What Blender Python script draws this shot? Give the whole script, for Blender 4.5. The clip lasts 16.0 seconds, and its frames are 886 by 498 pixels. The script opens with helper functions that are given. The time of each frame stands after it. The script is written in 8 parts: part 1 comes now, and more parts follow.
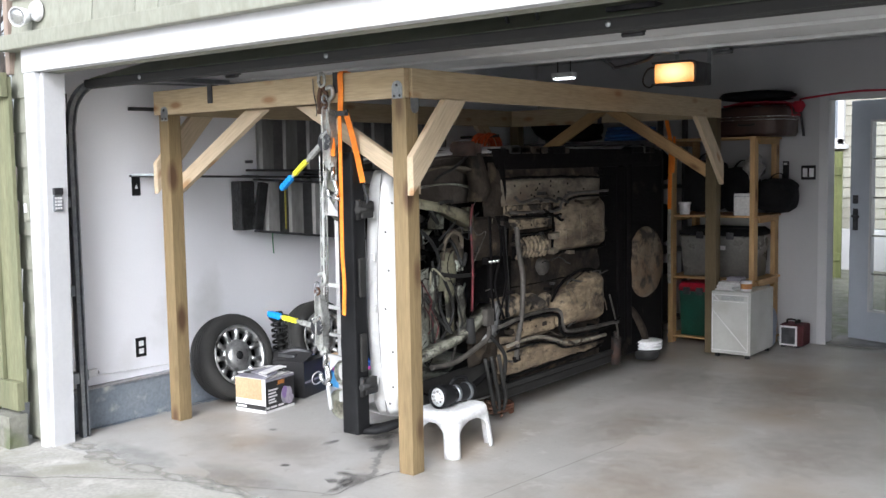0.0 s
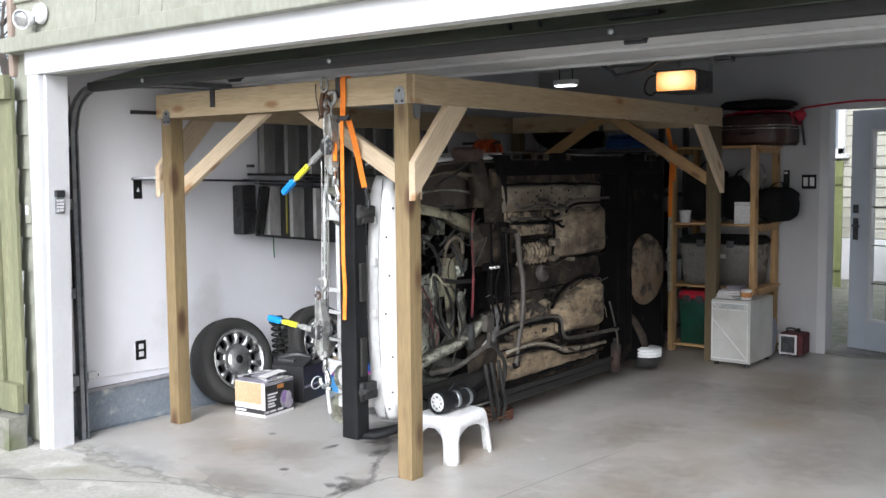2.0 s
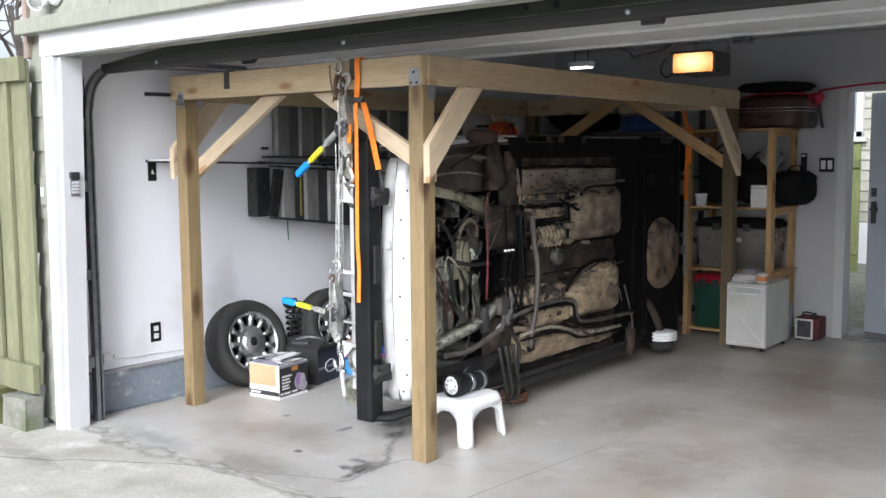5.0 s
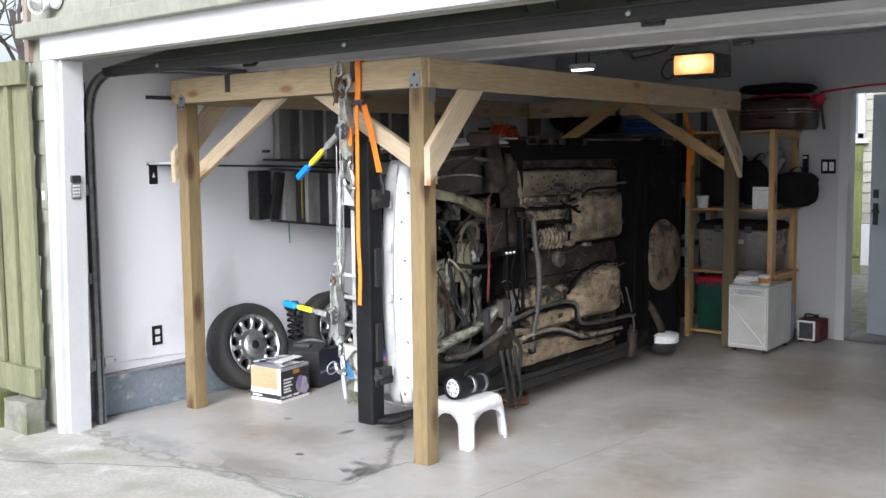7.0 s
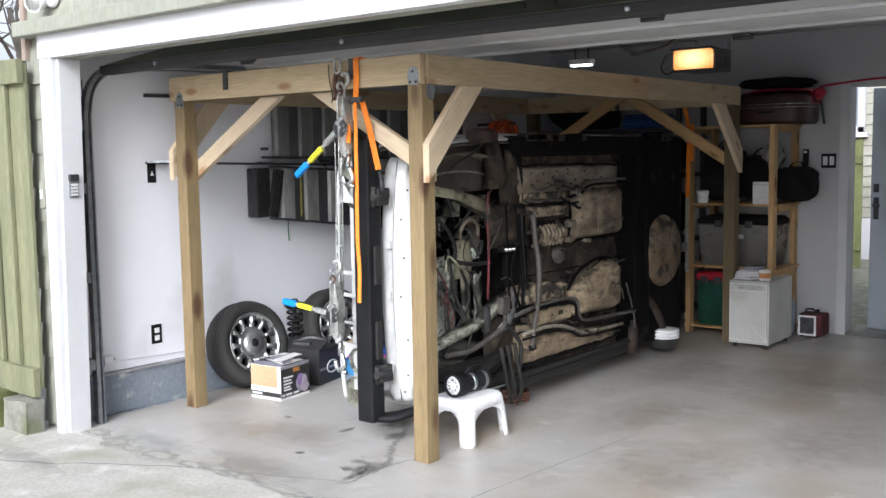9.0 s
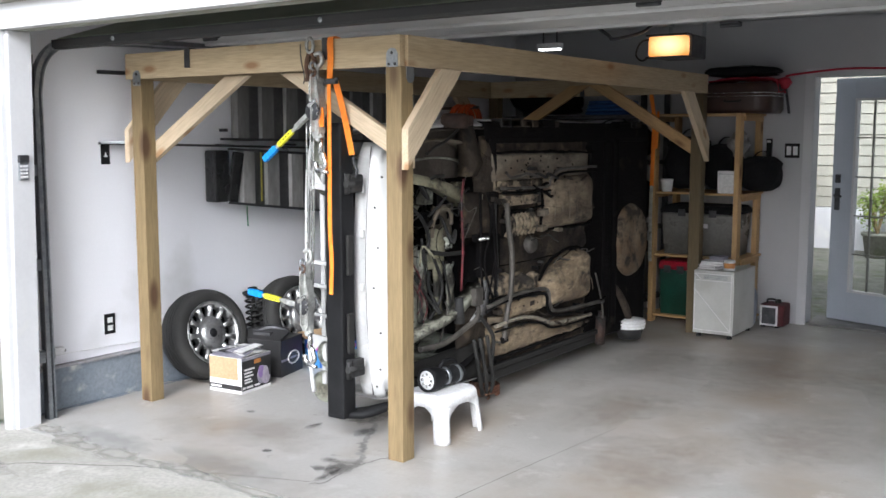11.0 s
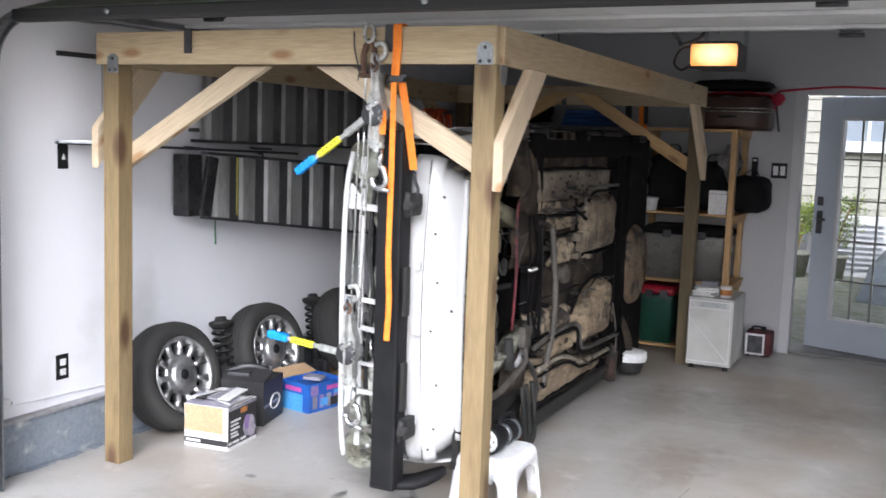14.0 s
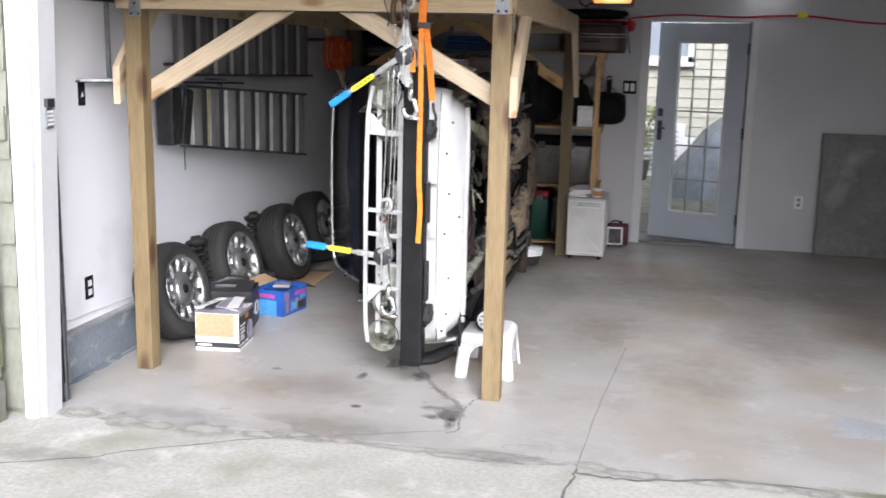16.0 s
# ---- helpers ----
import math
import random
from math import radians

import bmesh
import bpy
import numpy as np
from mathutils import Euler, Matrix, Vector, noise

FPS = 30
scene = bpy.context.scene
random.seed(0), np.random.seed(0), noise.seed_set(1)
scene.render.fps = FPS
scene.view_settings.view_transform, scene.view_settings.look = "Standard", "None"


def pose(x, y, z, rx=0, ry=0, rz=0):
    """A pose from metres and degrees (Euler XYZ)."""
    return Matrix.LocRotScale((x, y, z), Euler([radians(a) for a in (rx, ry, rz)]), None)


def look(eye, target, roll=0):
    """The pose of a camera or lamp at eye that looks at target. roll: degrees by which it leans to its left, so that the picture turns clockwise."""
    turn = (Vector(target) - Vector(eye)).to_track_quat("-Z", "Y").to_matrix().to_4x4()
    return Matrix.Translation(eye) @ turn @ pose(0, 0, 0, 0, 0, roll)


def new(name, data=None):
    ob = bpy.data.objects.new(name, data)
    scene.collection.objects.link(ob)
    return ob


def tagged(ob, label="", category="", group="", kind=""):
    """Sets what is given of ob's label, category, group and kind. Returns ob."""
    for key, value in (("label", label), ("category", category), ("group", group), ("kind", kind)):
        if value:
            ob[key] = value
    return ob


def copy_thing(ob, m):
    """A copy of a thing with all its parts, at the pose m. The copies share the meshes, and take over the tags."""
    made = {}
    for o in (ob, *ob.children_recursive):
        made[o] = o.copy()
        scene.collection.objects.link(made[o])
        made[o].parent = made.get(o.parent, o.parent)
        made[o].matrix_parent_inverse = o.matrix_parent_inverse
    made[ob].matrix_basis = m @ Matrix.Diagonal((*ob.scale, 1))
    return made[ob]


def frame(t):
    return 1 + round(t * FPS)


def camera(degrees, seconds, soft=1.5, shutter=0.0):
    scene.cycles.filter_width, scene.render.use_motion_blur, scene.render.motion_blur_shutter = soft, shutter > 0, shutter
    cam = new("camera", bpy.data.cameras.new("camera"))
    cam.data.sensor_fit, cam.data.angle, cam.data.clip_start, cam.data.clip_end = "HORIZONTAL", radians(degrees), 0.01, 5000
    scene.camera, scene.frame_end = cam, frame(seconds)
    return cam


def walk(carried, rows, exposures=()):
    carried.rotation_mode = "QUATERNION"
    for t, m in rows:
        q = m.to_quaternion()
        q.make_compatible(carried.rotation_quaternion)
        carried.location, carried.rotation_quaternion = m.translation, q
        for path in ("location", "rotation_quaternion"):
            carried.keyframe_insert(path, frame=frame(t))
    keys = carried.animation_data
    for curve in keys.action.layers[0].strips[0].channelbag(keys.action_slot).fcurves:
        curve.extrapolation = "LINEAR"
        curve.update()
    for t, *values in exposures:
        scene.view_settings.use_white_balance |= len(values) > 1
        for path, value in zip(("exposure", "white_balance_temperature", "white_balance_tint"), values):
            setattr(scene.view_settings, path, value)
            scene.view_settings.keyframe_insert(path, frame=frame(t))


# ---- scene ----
cam = camera(48.4, 16.0, shutter=0.35)

PATH = [
    (0, (5.221, -2.831, 1.527), (3.991, -1.263, 1.355), -1.0),
    (0.5, (5.222, -2.829, 1.526), (3.989, -1.263, 1.361), -0.8),
    (1, (5.222, -2.835, 1.525), (3.988, -1.269, 1.364), -0.7),
    (1.5, (5.214, -2.838, 1.524), (3.981, -1.27, 1.366), -0.5),
    (2, (5.221, -2.84, 1.523), (3.991, -1.271, 1.364), -0.5),
    (2.5, (5.215, -2.841, 1.522), (3.984, -1.273, 1.358), -0.4),
    (3, (5.213, -2.844, 1.526), (3.979, -1.28, 1.355), -0.3),
    (3.5, (5.211, -2.844, 1.524), (3.973, -1.283, 1.348), -0.1),
    (4, (5.206, -2.84, 1.522), (3.965, -1.283, 1.337), -0.2),
    (6.5, (5.211, -2.818, 1.512), (3.952, -1.275, 1.319), -0.6),
    (7, (5.211, -2.821, 1.514), (3.957, -1.275, 1.328), -0.6),
    (7.5, (5.217, -2.817, 1.517), (3.961, -1.272, 1.328), -0.8),
    (8, (5.215, -2.814, 1.517), (3.962, -1.266, 1.326), -1.0),
    (10.3, (5.097, -2.778, 1.527), (3.848, -1.229, 1.325), -0.5),
    (10.5, (5.063, -2.772, 1.529), (3.841, -1.203, 1.313), 0.3),
    (11, (4.93, -2.765, 1.544), (3.779, -1.147, 1.311), -0.0),
    (11.5, (4.802, -2.737, 1.545), (3.725, -1.071, 1.285), 0.7),
    (12, (4.642, -2.682, 1.542), (3.605, -0.995, 1.258), 1.9),
    (12.5, (4.42, -2.629, 1.549), (3.418, -0.914, 1.315), 1.1),
    (13, (4.133, -2.626, 1.558), (3.264, -0.841, 1.311), 1.2),
    (13.5, (3.877, -2.647, 1.585), (3.054, -0.841, 1.337), 1.6),
    (14, (3.609, -2.579, 1.574), (2.743, -0.791, 1.348), 2.0),
    (14.5, (3.35, -2.655, 1.58), (2.5, -0.855, 1.384), 3.1),
    (15, (3.101, -2.926, 1.61), (2.411, -1.07, 1.325), 0.4),
    (15.5, (2.935, -3.325, 1.629), (2.374, -1.45, 1.217), 1.7),
    (16, (2.815, -3.749, 1.66), (2.417, -1.828, 1.272), 1.3),
]
walk(cam, [(t, look(eye, target, roll)) for t, eye, target, roll in PATH],
     exposures=[(0, 0.94, 5950, 10), (10.5, 0.94, 5940, 10), (12.5, 1.03, 5930, 11), (14, 1.10, 5910, 13), (15, 1.05, 5990, 13), (16, 1.0, 6040, 14)])

# ---- world, sun and exposure ----
world = bpy.data.worlds.new("overcast_sky")
scene.world = world
world.use_nodes = True
wn = world.node_tree
sky = wn.nodes.new("ShaderNodeTexSky")
sky.sky_type = "NISHITA"
sky.sun_disc = False
sky.sun_elevation = radians(31)
sky.sun_rotation = radians(157)
sky.air_density, sky.dust_density = 1.0, 4.0
soften = wn.nodes.new("ShaderNodeHueSaturation")
soften.inputs["Saturation"].default_value = 0.25
wn.links.new(sky.outputs[0], soften.inputs["Color"])
wn.links.new(soften.outputs[0], wn.nodes["Background"].inputs["Color"])
wn.nodes["Background"].inputs["Strength"].default_value = 0.15
sun_data = bpy.data.lights.new("sun", "SUN")
sun_data.energy, sun_data.angle, sun_data.color = 1.5, radians(32), (1.0, 0.985, 0.96)
sun = new("sun", sun_data)
sun.matrix_world = look((5.6, -8.1, 6.4), (1.5, 1.5, 0))


# ---- materials ----
def mat(name, a, b=None, rough=0.6, metal=0.0, scale=6.0, fine=60.0, bump=0.15, dirt=None, dirt_scale=1.2,
        dirt_amount=0.5, stretch=(1, 1, 1), vary=0.0, coat=0.0, spec=0.5, contrast=(0.35, 0.65), speck=1.0, soot=None):
    """A surface with two scales of variation, fine relief, and blotches of dirt where wanted."""
    m = bpy.data.materials.new(name)
    m.use_nodes = True
    n, l = m.node_tree.nodes, m.node_tree.links
    p = n["Principled BSDF"]
    co = n.new("ShaderNodeTexCoord")
    mp = n.new("ShaderNodeMapping")
    mp.inputs["Scale"].default_value = stretch
    l.new(co.outputs["Object"], mp.inputs["Vector"])

    def noise_tex(s, detail=6):
        t = n.new("ShaderNodeTexNoise")
        t.inputs["Scale"].default_value, t.inputs["Detail"].default_value = s, detail
        l.new(mp.outputs[0], t.inputs["Vector"])
        return t

    def ramp(src, lo, hi):
        r = n.new("ShaderNodeMapRange")
        r.inputs["From Min"].default_value, r.inputs["From Max"].default_value = lo, hi
        l.new(src, r.inputs["Value"])
        return r.outputs[0]

    def mix(fac, x, y):
        q = n.new("ShaderNodeMix")
        q.data_type = "RGBA"
        l.new(fac, q.inputs[0])
        for value, slot in ((x, 6), (y, 7)):
            if isinstance(value, tuple):
                q.inputs[slot].default_value = (*value, 1)
            else:
                l.new(value, q.inputs[slot])
        return q.outputs[2]

    b = b or tuple(c * 0.75 for c in a)
    big, small = noise_tex(scale), noise_tex(fine)
    colour = mix(ramp(big.outputs[0], *contrast), a, b)
    colour = mix(ramp(small.outputs[0], 0.35, 0.35 + 0.75 / speck), colour, tuple(c * 0.6 for c in b))
    if dirt:
        d = noise_tex(dirt_scale, 8)
        colour = mix(ramp(d.outputs[0], 0.62 - 0.3 * dirt_amount, 0.78 - 0.2 * dirt_amount), colour, dirt)
    for s in ([soot] if isinstance(soot, tuple) else soot or []):
        d2 = noise_tex(s[1], 10)
        d2.inputs["Roughness"].default_value = 0.65
        colour = mix(ramp(d2.outputs[0], s[2], s[2] + (s[3] if len(s) > 3 else 0.10)), colour, s[0])
    if vary:
        info = n.new("ShaderNodeObjectInfo")
        hsv = n.new("ShaderNodeHueSaturation")
        l.new(ramp(info.outputs["Random"], -1 / vary / 2 + 0.5, 1 / vary / 2 + 0.5), hsv.inputs["Value"])
        r = n.new("ShaderNodeMapRange")
        r.inputs["To Min"].default_value, r.inputs["To Max"].default_value = 1 - vary, 1 + vary
        l.new(info.outputs["Random"], r.inputs["Value"])
        l.new(r.outputs[0], hsv.inputs["Value"])
        l.new(colour, hsv.inputs["Color"])
        colour = hsv.outputs[0]
    l.new(colour, p.inputs["Base Color"])
    rr = n.new("ShaderNodeMapRange")
    rr.inputs["To Min"].default_value, rr.inputs["To Max"].default_value = max(rough - 0.12, 0.03), min(rough + 0.12, 1)
    l.new(big.outputs[0], rr.inputs["Value"])
    l.new(rr.outputs[0], p.inputs["Roughness"])
    p.inputs["Metallic"].default_value = metal
    p.inputs["Coat Weight"].default_value = coat
    p.inputs["Specular IOR Level"].default_value = spec
    if bump:
        bp = n.new("ShaderNodeBump")
        bp.inputs["Strength"].default_value, bp.inputs["Distance"].default_value = bump, 0.01
        l.new(small.outputs[0], bp.inputs["Height"])
        l.new(bp.outputs[0], p.inputs["Normal"])
    return m


def lamp_mat(name, colour, strength):
    m = mat(name, colour, rough=0.4)
    p = m.node_tree.nodes["Principled BSDF"]
    p.inputs["Emission Color"].default_value = (*colour, 1)
    p.inputs["Emission Strength"].default_value = strength
    return m


def glass_mat(name, tint=(0.95, 0.97, 0.97), rough=0.0):
    m = bpy.data.materials.new(name)
    m.use_nodes = True
    p = m.node_tree.nodes["Principled BSDF"]
    p.inputs["Base Color"].default_value = (*tint, 1)
    p.inputs["Transmission Weight"].default_value = 1
    p.inputs["Roughness"].default_value = rough
    p.inputs["IOR"].default_value = 1.1
    return m


def lumber_mat(name, a, b, knot, size=0.22):
    """Sawn softwood, its grain along the piece's own x axis."""
    m = mat(name, a, b, rough=0.65, scale=3.0, fine=40, bump=0.12, stretch=(0.25, 3.5, 3.5), vary=0.1, contrast=(0.3, 0.75))
    n, l = m.node_tree.nodes, m.node_tree.links
    p = n["Principled BSDF"]
    co = n.new("ShaderNodeTexCoord")
    mp = n.new("ShaderNodeMapping")
    mp.inputs["Scale"].default_value = (2.6, 7.0, 7.0)
    info = n.new("ShaderNodeObjectInfo")
    shift = n.new("ShaderNodeVectorMath")
    shift.operation = "MULTIPLY_ADD"
    shift.inputs[1].default_value = (9, 5, 3)
    l.new(info.outputs["Random"], shift.inputs[0])
    l.new(co.outputs["Object"], mp.inputs["Vector"])
    l.new(mp.outputs[0], shift.inputs[2])
    v = n.new("ShaderNodeTexVoronoi")
    v.inputs["Scale"].default_value = 1.15
    l.new(shift.outputs[0], v.inputs["Vector"])
    r = n.new("ShaderNodeMapRange")
    r.inputs["From Min"].default_value, r.inputs["From Max"].default_value = size, size * 0.45
    l.new(v.outputs["Distance"], r.inputs["Value"])
    q = n.new("ShaderNodeMix")
    q.data_type = "RGBA"
    old = p.inputs["Base Color"].links[0].from_socket
    l.new(r.outputs[0], q.inputs[0])
    l.new(old, q.inputs[6])
    q.inputs[7].default_value = (*knot, 1)
    l.new(q.outputs[2], p.inputs["Base Color"])
    return m


M = {}
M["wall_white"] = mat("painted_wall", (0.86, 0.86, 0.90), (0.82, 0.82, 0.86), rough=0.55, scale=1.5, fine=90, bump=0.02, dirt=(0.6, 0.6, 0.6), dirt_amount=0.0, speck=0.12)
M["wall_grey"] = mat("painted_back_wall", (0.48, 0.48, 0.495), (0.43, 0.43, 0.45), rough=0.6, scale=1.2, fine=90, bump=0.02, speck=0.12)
M["ceiling"] = mat("ceiling_board", (0.55, 0.55, 0.55), (0.48, 0.48, 0.48), rough=0.8, scale=1.0, speck=0.2)
M["frame_paint"] = mat("door_frame_paint", (0.58, 0.58, 0.595), (0.52, 0.52, 0.54), rough=0.5, scale=2, fine=60, bump=0.03, speck=0.15)
M["curb"] = mat("grey_painted_concrete_curb", (0.25, 0.28, 0.32), (0.20, 0.23, 0.27), rough=0.6, scale=3, fine=50, bump=0.2, dirt=(0.5, 0.5, 0.48), dirt_scale=9, dirt_amount=0.12)
M["ledge"] = mat("dusty_ledge_paint", (0.42, 0.42, 0.44), (0.30, 0.30, 0.32), rough=0.7, scale=5, dirt=(0.2, 0.19, 0.18), dirt_scale=6, dirt_amount=0.3)
M["trim"] = mat("white_trim_paint", (0.58, 0.58, 0.59), (0.53, 0.53, 0.54), rough=0.45, scale=2.5, fine=50, bump=0.05, dirt=(0.6, 0.6, 0.57), dirt_scale=5, dirt_amount=0.05, speck=0.2)
M["siding"] = mat("pale_green_siding", (0.30, 0.302, 0.25), (0.255, 0.257, 0.21), rough=0.7, scale=3, fine=40, bump=0.15, stretch=(1, 1, 0.4), vary=0.06, dirt=(0.20, 0.20, 0.16), dirt_scale=5, dirt_amount=0.25)
M["corner_tan"] = mat("tan_corner_paint", (0.34, 0.27, 0.22), (0.26, 0.20, 0.165), rough=0.7, scale=5, stretch=(3, 3, 0.5))
M["fence"] = mat("green_fence_board", (0.215, 0.215, 0.125), (0.16, 0.165, 0.095), rough=0.75, scale=5, fine=30, bump=0.2, stretch=(3, 3, 0.5), vary=0.12)
M["floor"] = mat("grey_floor", (0.46, 0.448, 0.425), (0.37, 0.357, 0.335), rough=0.40, scale=0.9, fine=55, bump=0.012, dirt=(0.32, 0.265, 0.205), dirt_scale=1.1, dirt_amount=0.50, speck=0.3, soot=[((0.31, 0.285, 0.255), 2.6, 0.50, 0.25), ((0.52, 0.51, 0.49), 4.2, 0.58, 0.2), ((0.22, 0.20, 0.175), 9.0, 0.64, 0.1)])
M["drive"] = mat("driveway_concrete", (0.50, 0.485, 0.445), (0.41, 0.395, 0.355), rough=0.85, scale=1.6, fine=45, bump=0.3, dirt=(0.30, 0.29, 0.23), dirt_scale=2.2, dirt_amount=0.3, soot=[((0.33, 0.315, 0.265), 5.0, 0.62, 0.15), ((0.56, 0.55, 0.51), 3.0, 0.56, 0.15)])
M["post"] = lumber_mat("treated_post", (0.29, 0.212, 0.107), (0.165, 0.115, 0.056), (0.075, 0.038, 0.018), 0.34)
M["old_post"] = lumber_mat("dark_treated_post", (0.155, 0.115, 0.055), (0.10, 0.072, 0.035), (0.05, 0.03, 0.015))
M["pine"] = lumber_mat("pine_lumber", (0.52, 0.415, 0.27), (0.42, 0.32, 0.19), (0.27, 0.15, 0.07))
M["brace"] = lumber_mat("pale_pine_lumber", (0.64, 0.525, 0.375), (0.54, 0.425, 0.285), (0.34, 0.20, 0.10))
M["shelf_wood"] = lumber_mat("shelf_pine", (0.55, 0.36, 0.17), (0.42, 0.26, 0.11), (0.2, 0.1, 0.04))
M["galv"] = mat("galvanised_steel", (0.42, 0.44, 0.46), (0.30, 0.32, 0.34), rough=0.45, metal=0.9, scale=20, fine=90)
M["dark_steel"] = mat("dark_steel", (0.10, 0.10, 0.105), (0.06, 0.06, 0.065), rough=0.5, metal=0.7, scale=15, fine=80)
M["zinc"] = mat("worn_bright_zinc", (0.62, 0.63, 0.61), (0.34, 0.34, 0.32), rough=0.35, metal=0.6, scale=26, fine=90, bump=0.15, soot=((0.10, 0.085, 0.065), 34, 0.58, 0.1))
M["chrome"] = mat("bright_steel", (0.75, 0.75, 0.74), (0.55, 0.55, 0.54), rough=0.25, metal=1.0, scale=18, fine=80, bump=0.05)
M["rubber"] = mat("black_rubber", (0.016, 0.016, 0.017), (0.025, 0.024, 0.023), rough=0.75, scale=8, fine=60, bump=0.1)
M["black_plastic"] = mat("black_plastic", (0.009, 0.009, 0.010), (0.016, 0.016, 0.017), rough=0.55, scale=8, fine=60, bump=0.05, spec=0.15)
M["car_white"] = mat("white_car_paint", (0.58, 0.58, 0.578), (0.52, 0.52, 0.517), rough=0.28, scale=4, fine=40, bump=0.02, dirt=(0.5, 0.48, 0.44), dirt_scale=7, dirt_amount=0.06, coat=0.4, speck=0.12)
M["door_outer"] = mat("olive_door_paint", (0.30, 0.33, 0.25), (0.24, 0.27, 0.20), rough=0.5, scale=3)
M["door_inner"] = mat("door_panel_inner", (0.62, 0.62, 0.62), (0.54, 0.54, 0.54), rough=0.45, scale=2.0, fine=30, dirt=(0.4, 0.4, 0.4), dirt_scale=3, dirt_amount=0.08, speck=0.25)
M["blue_door"] = mat("pale_blue_door_paint", (0.44, 0.475, 0.535), (0.39, 0.425, 0.485), rough=0.4, scale=2, speck=0.2)
M["glass"] = glass_mat("window_glass")
M["orange"] = mat("orange_webbing", (0.98, 0.29, 0.025), (0.88, 0.22, 0.015), rough=0.7, scale=30, fine=160, bump=0.2)
M["blue_grip"] = mat("blue_vinyl_grip", (0.01, 0.28, 0.75), (0.01, 0.22, 0.62), rough=0.45)
M["yellow"] = mat("yellow_label_paint", (0.80, 0.78, 0.03), (0.7, 0.66, 0.03), rough=0.5, scale=14)
M["rust"] = mat("rusty_iron", (0.16, 0.085, 0.05), (0.09, 0.05, 0.035), rough=0.8, metal=0.3, scale=25, fine=120, bump=0.3)
M["white_plastic"] = mat("white_plastic", (0.82, 0.82, 0.83), (0.76, 0.76, 0.77), rough=0.4, scale=3, bump=0.02)


# ---- mesh helpers ----
def slab(x0, x1, y0, y1, z0, z1, bev=0.004):
    bm = bmesh.new()
    bmesh.ops.create_cube(bm, size=1)
    bmesh.ops.scale(bm, vec=(x1 - x0, y1 - y0, z1 - z0), verts=bm.verts)
    bmesh.ops.translate(bm, vec=((x0 + x1) / 2, (y0 + y1) / 2, (z0 + z1) / 2), verts=bm.verts)
    if bev:
        bmesh.ops.bevel(bm, geom=bm.edges[:], offset=bev, segments=2, affect="EDGES", profile=0.6)
    return bm


def join(*bms):
    out = bms[0]
    for other in bms[1:]:
        tmp = bpy.data.meshes.new("tmp")
        other.to_mesh(tmp)
        other.free()
        out.from_mesh(tmp)
        bpy.data.meshes.remove(tmp)
    return out


def moved(bm, m):
    bm.transform(m)
    return bm


def along(p, q, up=(0, 0, 1)):
    """A frame at p whose x axis runs to q."""
    p, q = Vector(p), Vector(q)
    x = (q - p).normalized()
    u = Vector(up)
    if abs(x.dot(u)) > 0.98:
        u = Vector((0, 1, 0))
    y = u.cross(x).normalized()
    z = x.cross(y)
    return Matrix((x, y, z)).transposed().to_4x4(), p, (q - p).length


def bar(p, q, w, h, bev=0.003, up=(0, 0, 1)):
    rot, base, length = along(p, q, up)
    return moved(slab(0, length, -w / 2, w / 2, -h / 2, h / 2, bev), Matrix.Translation(base) @ rot)


def tube(points, r, seg=8, closed=False):
    """A round tube along a line of points."""
    bm = bmesh.new()
    pts = [Vector(p) for p in points]
    rings, n = [], len(pts)
    side = None
    for i, p in enumerate(pts):
        a, b = pts[(i - 1) % n if closed else max(i - 1, 0)], pts[(i + 1) % n if closed else min(i + 1, n - 1)]
        d = (b - a).normalized()
        if side is None:
            side = d.orthogonal().normalized()
        side = (side - d * side.dot(d)).normalized()
        other = d.cross(side)
        rr = r[i] if isinstance(r, (list, tuple)) else r
        rings.append([bm.verts.new(p + rr * (math.cos(k) * side + math.sin(k) * other)) for k in (2 * math.pi * j / seg for j in range(seg))])
    for i in range(n if closed else n - 1):
        u, v = rings[i], rings[(i + 1) % n]
        for j in range(seg):
            bm.faces.new((u[j], u[(j + 1) % seg], v[(j + 1) % seg], v[j]))
    if not closed:
        bm.faces.new(rings[0][::-1])
        bm.faces.new(rings[-1])
    for f in bm.faces:
        f.smooth = len(f.verts) == 4
    bmesh.ops.recalc_face_normals(bm, faces=bm.faces)
    return bm


def curve_pts(points, steps=6):
    """A smooth line through the given points."""
    pts = [Vector(p) for p in points]
    pts = [2 * pts[0] - pts[1]] + pts + [2 * pts[-1] - pts[-2]]
    out = []
    for i in range(1, len(pts) - 2):
        a, b, c, d = pts[i - 1:i + 3]
        for k in range(steps):
            t = k / steps
            out.append(0.5 * (2 * b + (c - a) * t + (2 * a - 5 * b + 4 * c - d) * t * t + (3 * b - a - 3 * c + d) * t ** 3))
    return out + [pts[-2]]


